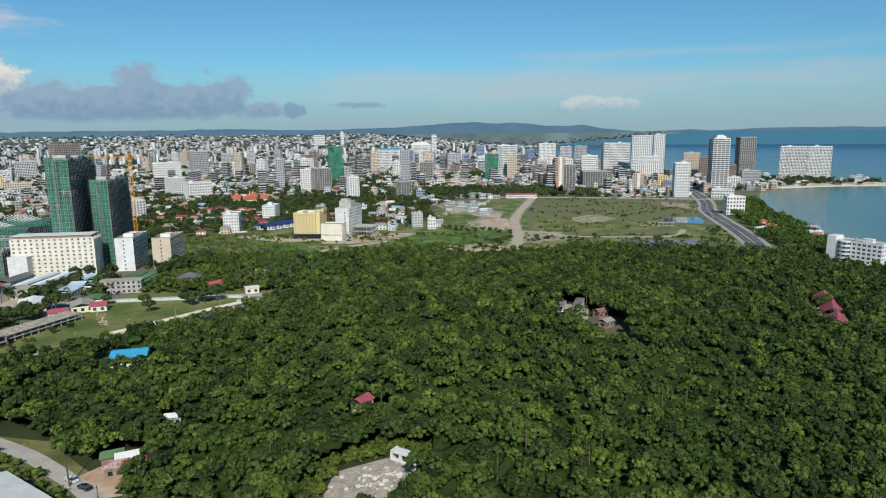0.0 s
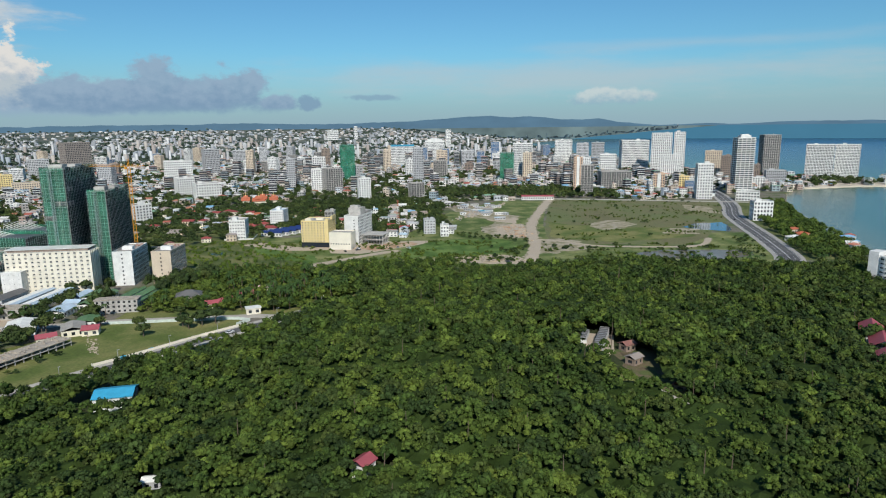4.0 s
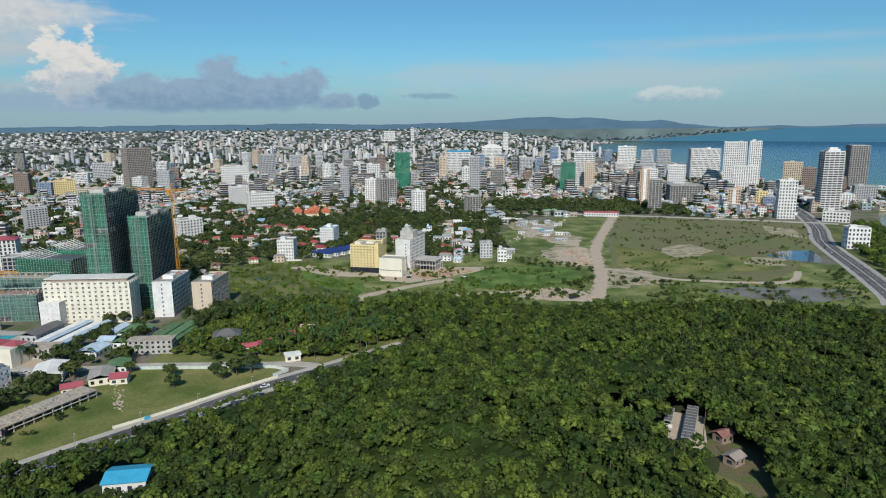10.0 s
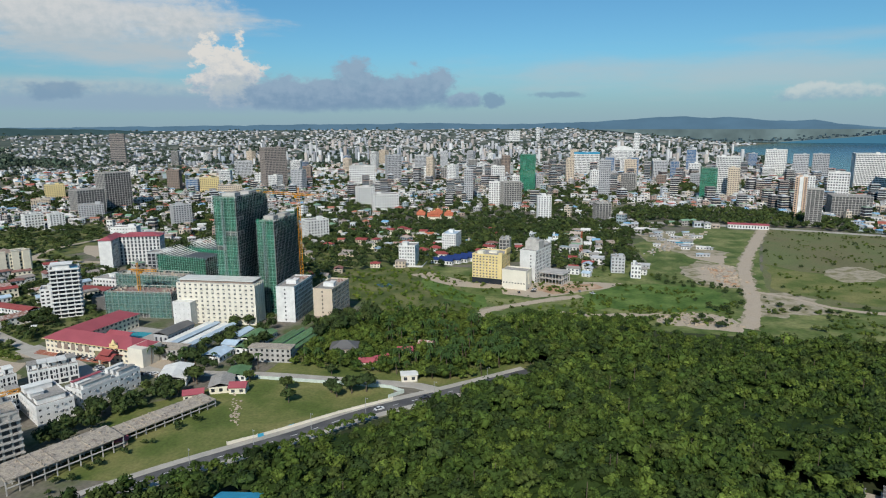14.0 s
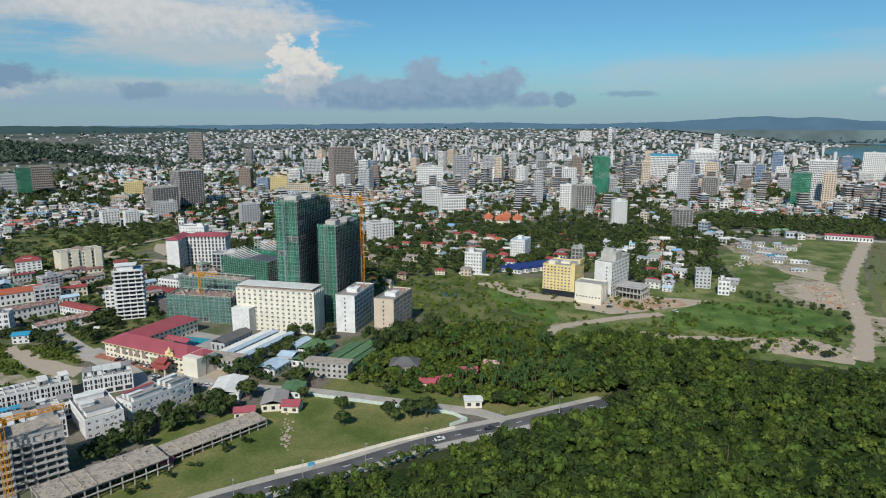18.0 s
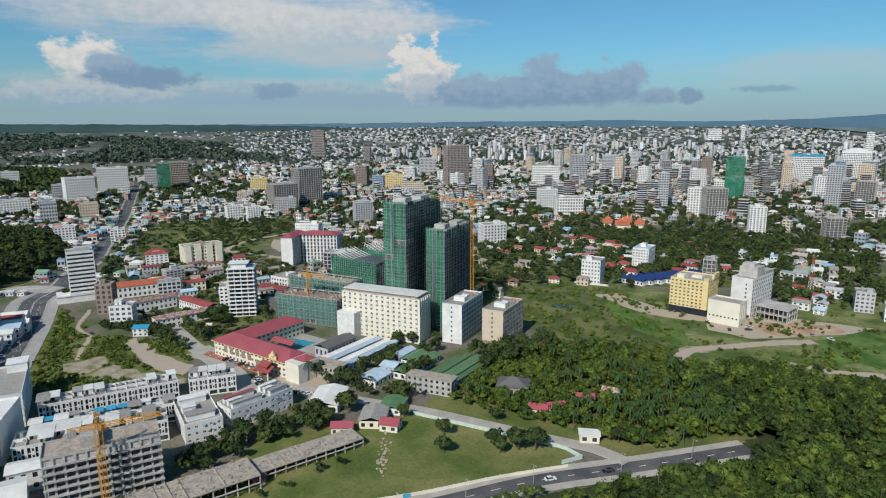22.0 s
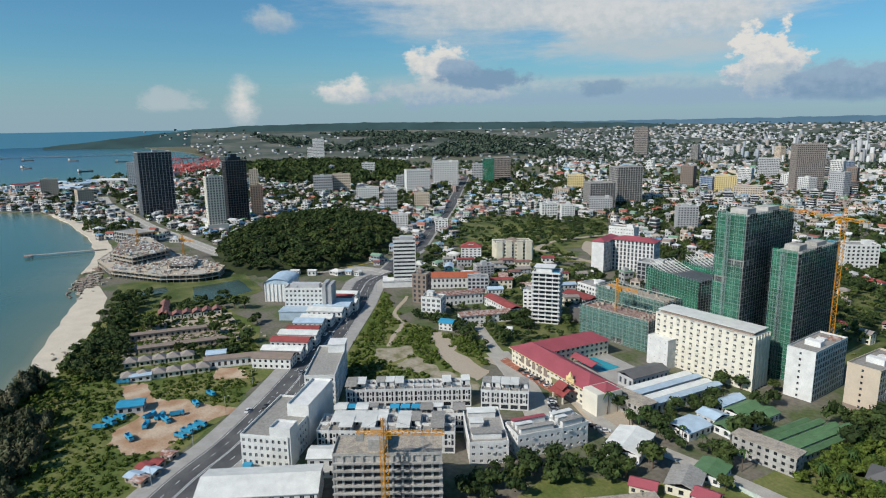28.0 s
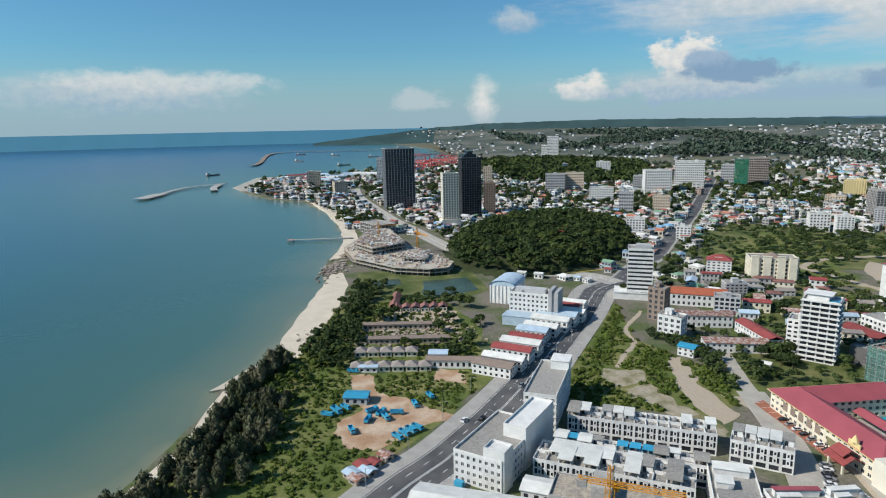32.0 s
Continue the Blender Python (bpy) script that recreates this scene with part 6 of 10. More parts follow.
def office(x, y, rot, w, d, h):
    e = block("white_office", "white six-storey office with a tall rib tower at its side", "building", x, y, rot, w, d, h, 6, WHITE, None, 3.0, 0.5, 0.5, 0.4, single=True, huts=0, tanks=0, wsides="f")
    part("rib_tower", Soup().box(w, -0.6, 0, w + 2.4, d, h + 3.5).box(w + 4.2, -0.6, 0, w + 6.4, d, h + 2.8).box(w + 2.4, 0.4, 0, w + 4.2, d, h + 1.5), GREYW, e)
    part("roof_plant", Soup().box(3, 4, h, w - 3, d - 3, h + 2.4).box(5, 2, h, 8, 4, h + 1.4), GREYW, e)
    part("low_wing", Soup().box(-1, -12, 0, w, -0.5, 6).box(-1.4, -12.4, 6, w + 0.4, -0.4, 6.4), PALEROOF, e, "low wing with a pale blue roof")


def hangar(x, y, rot, w, d, h):
    claim_rect(x, y, rot, w, d)
    e = thing("barrel_roof_hall", x, y, rot, "white hall with a pale blue barrel roof and tall ribs", "building")
    s = Soup().box(0, 0, 0, w, d, h - 3)
    for i in range(7):
        s.box(i * (w - 0.8) / 6, -0.5, 0, i * (w - 0.8) / 6 + 0.8, 0, h - 2.6)
    part("wall", s, WHITE, e)
    s, n = Soup(), 12
    for i in range(n):
        a, b = math.pi * i / n, math.pi * (i + 1) / n
        p, q = [(w / 2 - math.cos(t) * (w / 2 + 0.6), h - 3 + math.sin(t) * 4.2) for t in (a, b)]
        s.face(((p[0], -0.8, p[1]), (q[0], -0.8, q[1]), (q[0], d + 0.6, q[1]), (p[0], d + 0.6, p[1])))
        s.face(((p[0], 0, h - 3), (q[0], 0, h - 3), (q[0], 0, q[1] - 0.1), (p[0], 0, p[1] - 0.1)))
    part("roof", s, PALEROOF, e, "pale blue barrel roof")


# ---- hotels on the plain ----
def yellow_hotel(x, y, rot, w, d, h):
    d = 24
    e = block("yellow_hotel", "yellow eight-storey hotel with a dark blue glass base", "hotel", x, y, rot, w, d, h, 8, YELLOW, None, 2.9, 0.5, 0.5, 0.45, foot=4.5, single=True, huts=0, tanks=1, wsides="fr")
    part("glass_base", Soup().box(-0.1, -0.2, 0, w + 0.2, -0.05, 4.6).box(w + 0.05, 0, 0, w + 0.2, d, 4.6), BLACKGL, e, "dark blue glazed ground floor")
    part("corner_pier", Soup().box(w - 2.5, -0.35, 4.6, w + 0.4, 2.5, h + 2.6).box(w - 1, d * 0.5, h, w + 0.4, d, h + 3.5), YELLOW, e)
    part("roof_hut", Soup().box(3, 4, h, 8, 9, h + 2.2), CREAM, e)
    part("roof_hut", Soup().box(11, 10, h, 18, 16, h + 1.5), CREAM, e)


def white_hotel(x, y, rot, w, d, h):
    e = block("white_hotel", "tall white hotel under construction with a concrete core on top", "hotel", x, y, rot, w, d, h, 9, WHITE, DIM, 3.0, 0.4, 0.35, 0.2, sides="blr", huts=0, tanks=0)
    me = Soup().box(-0.5, -0.06, -0.6, 0.5, 0.02, 0.6).mesh("end_window", GLASS)
    for k in range(8):
        part("end_window", me, None, e, at=pose(w * 0.7, -0.01, (k + 0.8) * h / 9))
    part("concrete_core", Soup().box(1, d * 0.25, h, w - 1, d * 0.6, h + 7).box(2, d * 0.3, h + 7, w - 4, d * 0.48, h + 9), CONCRETE, e, "bare concrete core")
    part("roof_slab", Soup().box(-0.3, d * 0.6, h + 2.6, w + 0.3, d, h + 2.9).box(0, d * 0.6, h, 0.4, d, h + 2.6).box(w - 0.4, d * 0.6, h, w, d, h + 2.6), CONCRETE, e)


def cream_annex(x, y, rot, w, d, h):
    e = block("cream_hall", "windowless cream hall with a row of small openings", "building", x, y, rot, w, d, h - 3, 1, IVORY, None, 9, 1.0, 1.0, 0.4, huts=0, tanks=0, parapet=1.0)
    me = Soup().box(-0.5, -0.08, -0.5, 0.5, 0.02, 0.5).mesh("vent", GLASS)
    for i in range(8):
        part("vent", me, None, e, at=pose(1.6 + i * (w - 3.2) / 7, -0.02, 5.2))
    for i in range(3):
        part("tall_recess", Soup().box(w - 0.02, 2 + i * 3.6, 4, w + 0.25, 2.5 + i * 3.6, h - 4), CREAM, e)


def cube(x, y, rot, w, d, h, n):
    e = block("white_apartment_block", "white six-storey block with rows of square windows" if n == 0 else "white seven-storey block with a pale blue roof", "building", x, y, rot, w, d, h, 6 + n, WHITE, None, 2.6, 0.5, 0.5, 0.4, single=True, wsides="fr", huts=1, tanks=0, roof=PALEROOF if n else OLDROOF)
    part("walled_yard", Soup().box(-4, -5, 0, w + 8, -4.7, 1.6).box(w + 7.7, -4.7, 0, w + 8, d, 1.6), WHITE, e)


def unfinished(x, y, rot, w, d, h):
    s, e = Soup(), thing("concrete_podium", x, y, rot, "unfinished concrete podium with open floors", "building")
    grid_walls(s, w, d, 9, 2, 7, 4, 0.12, 0.12, 0.6, back=True)
    part("frame", s, CONCRETE, e)
    part("slab", Soup().box(-0.6, -0.6, 8.9, w + 0.6, d + 0.6, 9.4).box(0, 0, 4.4, w, d, 4.7), CONCRETE, e)
    claim_rect(x, y, rot, w, d)


terrace_row(-325.1, 222.3, 63.3, 57.4, 11.2, 8.5, 7)
terrace_row(-294.9, 276.1, 53.7, 21.6, 12.3, 8.5, 3)
terrace_row(-306.2, 210.5, 60.3, 54.9, 6.9, 8.0, 7)
terrace_row(-294.0, 198.9, 59.4, 55.0, 14.7, 8.5, 8)
shop_block(-255.8, 247.0, 65.3, 15.1, 29.8, 8.5, 0)
shop_block(-250.3, 265.5, 80.2, 18.9, 12.0, 9.0, 1)
shop_block(-247.0, 284.3, 86.8, 12.7, 11.8, 9.0, 2)
office_long(-336.1, 206.4, 62.7, 14.0, 40.0, 15.0, 0)
grey_annex(-298.8, 383.7, 4.8, 13.0, 15.6, 15.5)
slab_white(-237.3, 409.2, 8.5, 12.8, 33.5, 23.5)
slab_beige(-213.1, 415.1, 4.5, 13.4, 30.5, 22.4)
scaffold(-356.0, 386.7, 11.5, 46.8, 17.4, 18.1, 0)
scaffold(-370.5, 412.3, 5.0, 52.8, 14.5, 24.0, 1)
redtop_hotel(-476.0, 499.7, 25.2, 47.6, 16.0, 27.0)
balcony_tower(-386.6, 371.3, 43.4, 17.3, 9.1, 33.3)
round_tower(-517.2, 331.3, 65.9, 17.9, 13.3, 36.7)
brown_block(-469.1, 324.8, 40.6, 11.1, 5.6, 20.9)
plain_house(-435.2, 315.1, 42.4, 14.2, 10.3, 13.1, WHITE)
hotelx(-543.4, 444.8, 66.9, 35.2, 20.0, 19.0)
office(-485.0, 235.8, 59.1, 26.1, 13.8, 18.5)
hangar(-526.6, 231.4, 59.0, 18.1, 26.8, 16.0)
yellow_hotel(-140.0, 549.7, -5.9, 25.1, 37.1, 23.6)
white_hotel(-103.0, 563.5, -14.0, 14.0, 34.0, 26.0)
cream_annex(-112.3, 537.3, -8.9, 20.1, 13.9, 17.6)
cube(-221.5, 592.2, 7.0, 15.5, 17.0, 18.5, 0)
cube(-202.3, 665.8, 1.2, 14.4, 23.0, 18.1, 1)
unfinished(-86.5, 562.0, -14.0, 20.0, 18.0, 12.0)
plain_house(-14.7, 599.9, 2.1, 8.2, 11.1, 10.4, WHITE)
plain_house(-31.6, 615.0, 6.4, 11.6, 12.0, 14.0, GREYW)
block("unfinished_house", "slim unfinished concrete house wrapped in scaffolding", "building", -137, 640, 5, 10, 14, 20, 6, CONCRETE, DIM, 3.2, 0.2, 0.2, 0.5)
for i in range(9):
    hip_house("blue_roof_house", "low house with a dark blue tiled roof in a row", -196 + i * 5.4, 610 + i * 6.6, -10, 22, 6.2, 3.6, 1.8, mat("navy_tiles", (0.02, 0.04, 0.14), 0.5) if i == 0 else bpy.data.materials["navy_tiles"], WHITE, 1, "house", "blue-roofed row", "gable")
for x, y, w, d in ((-222, 640, 12, 9), (-212, 655, 10, 8), (-218, 672, 9, 9), (-200, 628, 14, 7)):
    hip_house("red_roof_house", "white villa with a dark red hipped roof", x, y, 8, w, d, 5, 2.6, REDTILE, WHITE, 2, "house", "villas by the hotels")
e = thing("radio_mast", -60, 640, 0, "red and white lattice radio mast", "mast")
for k in range(5):
    s = Soup()
    lattice(s, (0, 0, k * 6.4), (0, 0, k * 6.4 + 6.4), 1.5 - k * 0.25, 0.14, 2.0)
    part("mast_section", s, TERRA if k % 2 == 0 else WHITE, e)
for i in range(17):
    a, b = rng.uniform(-75, 0), rng.uniform(585, 680)
    roof, lab = rng.choice(((GREYW, "grey"), (REDTILE, "red"), (WHITEROOF, "white"), (OLDROOF, "stained grey"), (PALEROOF, "pale blue")))
    if is_free([a], [b])[0]:
        hip_house("village_house", f"small house with a {lab} sheet roof", a, b, rng.uniform(-12, 12), rng.uniform(6, 11), rng.uniform(5, 8), rng.uniform(3, 7), 1.4, roof, rng.choice((WHITE, CREAM, GREYW)), 2, "house", "village by the mast", "gable")
tower(344.6, 895.6, -6.7, 21.7, 15.2, 49.7, "white", 12)
tower(425.9, 959.0, 0.4, 25.8, 18.1, 84.0, "balcony", 26)
tower(391.8, 875.7, -25.0, 29.9, 20.9, 12.2, "white", 3)
tower(610.6, 1265.7, -1.4, 32.6, 22.8, 81.9, "frame", 25)
tower(667.8, 1216.9, -29.7, 46.7, 32.7, 63.9, "grid", 22)
tower(720.1, 1212.1, -31.5, 40.4, 28.3, 63.5, "grid", 22)
tower(410.1, 1335.6, -17.9, 41.3, 28.9, 87.1, "white", 26)
tower(455.2, 1329.8, -19.4, 22.2, 15.5, 89.0, "white", 26)
tower(394.9, 1233.1, -18.7, 41.2, 28.9, 46.8, "white", 18)
tower(375.5, 1437.5, -5.8, 59.7, 41.8, 70.1, "grid", 18)
tower(269.8, 1731.9, -9.6, 46.0, 32.2, 65.9, "white", 16)
tower(314.7, 1658.3, -11.3, 31.0, 21.7, 58.8, "grey", 15)
tower(352.6, 1654.2, -12.6, 32.3, 22.6, 60.0, "grey", 15)
tower(189.4, 945.9, -11.9, 18.0, 12.6, 46.6, "frame", 18)
tower(196.5, 1047.5, -11.0, 14.5, 10.2, 53.3, "orange", 19)
tower(272.0, 1193.0, -13.5, 29.6, 20.7, 50.9, "white", 12)
tower(238.7, 1028.3, -2.3, 48.2, 33.8, 30.4, "frame", 9)
tower(114.4, 1262.6, -6.0, 38.6, 27.0, 70.6, "grid", 20)
tower(130.4, 1224.5, -6.5, 18.1, 12.7, 53.7, "beige", 16)
tower(82.4, 1170.8, -4.7, 25.8, 18.0, 56.6, "net", 18)
tower(499.4, 1274.1, -22.1, 31.5, 22.1, 51.5, "beige", 16)
tower(510.9, 1222.6, -23.2, 22.2, 15.5, 44.2, "brown", 12)
tower(314.9, 1000.5, -17.9, 16.9, 11.8, 28.0, "orange", 7)
tower(357.4, 1006.3, -20.0, 15.2, 10.7, 23.7, "yellow", 7)
tower(364.1, 998.5, -20.5, 18.5, 13.0, 17.4, "blueglass", 8)
tower(530.6, 1081.0, -16.9, 31.1, 21.7, 25.9, "grey", 10)
tower(479.0, 1026.3, -25.6, 22.0, 15.4, 18.6, "white", 8)
tower(550.3, 1172.5, -25.4, 11.6, 8.1, 30.3, "brown", 14)
tower(330.0, 686.7, -6.4, 20.2, 14.1, 21.1, "white", 5)
tower(-742.9, 1188.9, 51.9, 45.9, 32.1, 83.4, "dark", 24)
tower(-229.8, 1249.8, 9.8, 29.3, 20.5, 72.1, "net", 20)
tower(-78.3, 1620.4, 1.6, 49.7, 34.8, 67.3, "arch", 20)
tower(-169.8, 1653.6, 4.7, 61.4, 43.0, 58.6, "tealtop", 14)
tower(-81.3, 1203.5, 3.1, 20.1, 14.0, 65.3, "grey", 20)
tower(-64.4, 908.0, 23.1, 20.5, 14.3, 25.1, "frame", 9)
tower(-237.7, 1026.7, 12.6, 22.4, 15.7, 38.7, "white", 11)
tower(-210.1, 1012.8, 31.0, 28.4, 19.8, 40.5, "frame", 13)
tower(-140.5, 901.4, 18.2, 18.0, 12.6, 33.2, "white", 13)
tower(-289.4, 1068.6, 15.0, 14.2, 10.0, 54.7, "grey", 15)
tower(-541.7, 1352.4, 36.6, 31.7, 22.2, 62.9, "grey", 16)
tower(-791.3, 827.1, 74.2, 41.6, 29.1, 57.6, "frame", 17)
tower(-774.2, 758.3, 71.2, 39.0, 27.3, 38.4, "frame", 13)
tower(-584.4, 726.0, 54.7, 23.2, 16.2, 27.7, "grey", 10)
tower(-599.6, 1281.0, 24.5, 54.7, 38.3, 41.8, "white", 9)
tower(-444.0, 987.0, 39.2, 27.3, 19.1, 29.2, "white", 8)
tower(-388.9, 925.1, 32.4, 37.0, 25.9, 25.5, "white", 6)
tower(-806.9, 1064.1, 37.4, 34.9, 24.4, 30.8, "yellow", 9)
tower(-753.8, 1045.3, 35.8, 42.4, 29.7, 18.7, "beige", 5)
tower(-365.2, 682.1, 53.5, 25.7, 18.0, 22.6, "white", 7)
tower(-556.7, 1569.8, 19.2, 36.1, 25.3, 52.5, "grey", 16)
tower(-568.2, 1821.5, 17.2, 21.5, 15.0, 52.2, "grey", 14)
tower(-46.9, 1545.0, 1.0, 26.8, 18.8, 48.7, "beige", 12)
tower(14.6, 1532.6, 8.5, 30.4, 21.3, 46.4, "grey", 14)
tower(108.4, 1955.0, -3.9, 25.1, 17.6, 57.0, "blueglass", 14)
tower(-715.3, 3542.1, 10.9, 62.7, 43.9, 92.5, "white", 9)
tower(-566.7, 3562.0, 8.9, 18.6, 13.0, 110.3, "white", 12)
tower(-43.9, 2782.6, 0.5, 22.9, 16.0, 89.8, "white", 14)
tower(-951.8, 1379.7, 34.6, 42.0, 29.4, 43.4, "grey", 12)
tower(-1054.6, 180.2, 96.4, 45.2, 31.6, 91.9, "black", 26)
tower(-869.8, 243.1, 93.8, 20.3, 14.2, 67.1, "cream", 22)
tower(-934.1, 277.5, 94.9, 27.5, 19.3, 82.3, "darkglass", 26)
tower(-967.2, 313.6, 78.3, 16.9, 11.8, 44.1, "brown", 18)
tower(-1169.9, 353.7, 78.5, 14.7, 10.3, 52.8, "beige", 20)
tower(-1556.6, 180.9, 88.1, 17.6, 12.3, 52.8, "white", 16)
tower(-1442.3, 31.6, 94.0, 28.9, 20.2, 33.0, "beige", 10)
tower(-1246.5, 95.9, 106.7, 24.0, 16.8, 27.5, "beige", 8)
tower(-2214.7, 780.8, 72.7, 38.6, 27.0, 76.3, "white", 15)
tower(-2224.1, 763.6, 73.4, 27.2, 19.1, 46.1, "white", 8)
tower(-1130.9, 630.2, 73.8, 43.8, 30.7, 41.5, "white", 9)
tower(-1232.7, 736.6, 61.3, 53.0, 37.1, 47.9, "white", 11)
tower(-1179.8, 825.4, 57.4, 23.4, 16.4, 53.7, "net", 12)
tower(-1210.3, 871.6, 56.1, 35.9, 25.1, 53.0, "dark", 12)
tower(-1223.4, 825.7, 58.4, 23.2, 16.2, 40.7, "grey", 8)
tower(-997.0, 897.2, 49.4, 30.9, 21.6, 28.3, "yellow", 9)
tower(-928.0, 811.8, 50.6, 26.6, 18.6, 13.9, "beige", 6)
tower(-1215.0, 515.2, 70.8, 33.6, 23.5, 34.1, "beige", 7)
tower(-1207.3, 475.4, 72.5, 35.3, 24.7, 33.8, "grey", 7)
tower(-1062.1, 505.0, 68.5, 37.0, 25.9, 21.7, "white", 6)
tower(-771.8, 441.1, 65.5, 20.1, 14.1, 17.6, "white", 6)
tower(-930.7, 499.0, 66.3, 19.2, 13.4, 28.5, "grey", 6)
tower(-565.8, 421.1, 58.6, 18.9, 13.2, 13.7, "redtop", 6)
tower(-1179.6, 630.4, 65.2, 24.5, 17.2, 28.5, "grey", 7)
tower(-1517.2, 690.1, 68.4, 32.0, 22.4, 32.8, "white", 7)
tower(-1640.1, 648.1, 71.6, 14.0, 9.8, 22.6, "blueglass", 9)
tower(-737.5, 643.7, 66.5, 20.9, 14.7, 20.4, "white", 6)
tower(-711.4, 656.1, 64.8, 17.1, 12.0, 20.4, "white", 8)
tower(-752.2, 736.8, 47.0, 31.7, 22.2, 20.4, "grey", 8)
tower(-726.5, 478.0, 61.5, 15.3, 10.7, 14.2, "white", 5)
tower(-919.5, 543.6, 63.4, 22.7, 15.9, 23.6, "beige", 6)
tower(-497.5, 397.0, 77.1, 15.0, 10.5, 12.4, "grey", 6)

# ---- west: school roofs, avenue shops, beach, port ----
hip_house("school_hall", "long hall with a bright orange sheet roof", -497, 352, 63, 40, 20, 8.5, 2.2, TERRA, WHITE, 2, "building", style="gable")
hip_house("school_wing", "long low white wing with a red and grey roof", -450, 335, 74, 34, 11, 7.5, 1.6, RUST, WHITE, 2, "building", style="gable")
hip_house("school_wing", "long low pale wing with a rusty red roof", -405, 329, 74, 34, 10, 5.5, 1.6, RUST, WHITE, 2, "building", style="gable")
hip_house("school_wing", "long low wing with a red roof", -436, 366, -4, 36, 9, 6.5, 1.6, REDTILE, WHITE, 2, "building", style="gable")
hip_house("school_wing", "low wing with a red roof", -418, 422, 4, 26, 12, 5.5, 1.8, REDTILE, WHITE, 2, "building", style="gable")
block("white_school", "white three-storey school block", "building", -423, 440, 2, 24, 16, 9.5, 3, WHITE, None, 3.2, 0.45, 0.5, 0.35)
block("dark_shed", "small black windowless block", "building", -377, 394, 30, 9, 8, 9, 1, DARKW, None, 9, 1.0, 1.0, 0.3, huts=0, tanks=0)
hip_house("blue_house", "small house with bright blue roof sheets", -404, 312, 40, 9, 8, 5, 1.2, BLUEROOF, WHITE, 2, "house", style="gable")
hip_house("white_shed", "small white shed on the green lot", -378, 344, 40, 5, 4, 3, 0.8, WHITEROOF, WHITE, 1, "shed", style="gable")
block("grey_apartments", "grey apartment block with open galleries", "building", -470, 372, 60, 16, 10, 12, 4, GREYW, None, 3.2, 0.3, 0.35, 0.5)
rs = random.Random(21)
SCHOOL = [(-404, 345), (-440, 372), (-500, 366), (-560, 402), (-572, 450), (-520, 482), (-440, 476), (-392, 448), (-384, 380)]
for i in range(150):
    a, b = rs.uniform(-575, -380), rs.uniform(340, 485)
    w, d = rs.uniform(7, 17), rs.uniform(5.5, 9)
    mid = (a + w * 0.4, b + w * 0.4)
    if inside(np.array([mid[0]]), np.array([mid[1]]), SCHOOL)[0] and is_free([a, mid[0], a + w * 0.8], [b, mid[1], b + w * 0.8]).all():
        roof, lab = rs.choice(((RUST, "rusty"), (FADEDRED, "faded red"), (REDTILE, "dark red"), (TAUPE, "brown"), (WHITEROOF, "white"), (OLDROOF, "grey"), (FADEDRED, "faded red"), (PALEROOF, "pale blue")))
        hip_house("town_house", f"low house with a {lab} roof in a garden", a, b, rs.choice((62, 62, -28, 70)) + rs.uniform(-6, 6), w, d, rs.choice((3.4, 3.8, 6.2, 7.0)), 1.5, roof, rs.choice((WHITE, CREAM, GREYW)), 2, "house", "houses behind the school", rs.choice(("gable", "gable", "hip", "flat")))
GARDENS = [(-190, 620), (-262, 500), (-330, 540), (-400, 600), (-380, 700), (-300, 780), (-180, 800), (-100, 720)]
for i in range(190):
    a, b = rs.uniform(-400, -100), rs.uniform(500, 800)
    w, d = rs.uniform(6, 13), rs.uniform(5, 8.5)
    if inside(np.array([a]), np.array([b]), GARDENS)[0] and is_free([a, a + w * 0.8], [b, b + d * 0.8]).all() and noise.noise((a * 0.012, b * 0.012, 2)) > -0.05:
        roof, lab = rs.choice(((RUST, "rusty"), (FADEDRED, "faded red"), (REDTILE, "dark red"), (TERRA, "orange"), (TAUPE, "brown"), (OLDROOF, "grey"), (REDTILE, "dark red")))
        hip_house("garden_house", f"small house with a {lab} roof among dark trees", a, b, rs.uniform(-15, 25), w, d, rs.choice((3.4, 3.8, 6.2)), 1.7, roof, rs.choice((BEIGE, CREAM, GREYW)), 2, "house", "houses in the gardens", rs.choice(("gable", "hip")))
for i, (roof, lab, w) in enumerate(((BROWN, "dark brown", 10), (WHITEROOF, "white", 8), (REDTILE, "dark red", 9), (WHITEROOF, "cream", 9), (REDTILE, "dark red", 9), (PALEROOF, "pale blue", 10), (WHITEROOF, "white", 9), (WHITEROOF, "cream", 10), (PALEROOF, "pale blue", 12), (WHITEROOF, "white", 10), (REDTILE, "dark red", 8), (WHITEROOF, "white", 10))):
    t = i / 11
    x, y = -398 - 104 * t, 195 + 78 * t
    hip_house("shop_house", f"two-storey shop house with a {lab} roof along the avenue", x, y, 55, 22 + rs.uniform(-4, 5), w, 6 + rs.uniform(-0.5, 1), 1.5, roof, WHITE, 2, "shop", "shops along the avenue", "gable")
hip_house("long_white_house", "long low white house with a brown roof", -409, 172, 78, 28, 6, 4.5, 1.4, BROWN, WHITE, 1, "house", style="gable")
hip_house("white_house", "white house with a pale blue flat roof", -414, 174, 78, 10, 7, 6, 0.8, PALEROOF, WHITE, 2, "house", style="gable")
for x0, y0, n, lab in ((-410, 132, 6, "brown tiled hipped roof"), (-432, 134, 5, "brown tiled hipped roof")):
    for i in range(n):
        hip_house("bungalow", f"small bungalow with a {lab}", x0 + 1.0 * i, y0 + 7.2 * i, 84, 6.2, 7.0, 3.0, 2.2, TAUPE, CREAM, 1, "house", "bungalows near the beach")
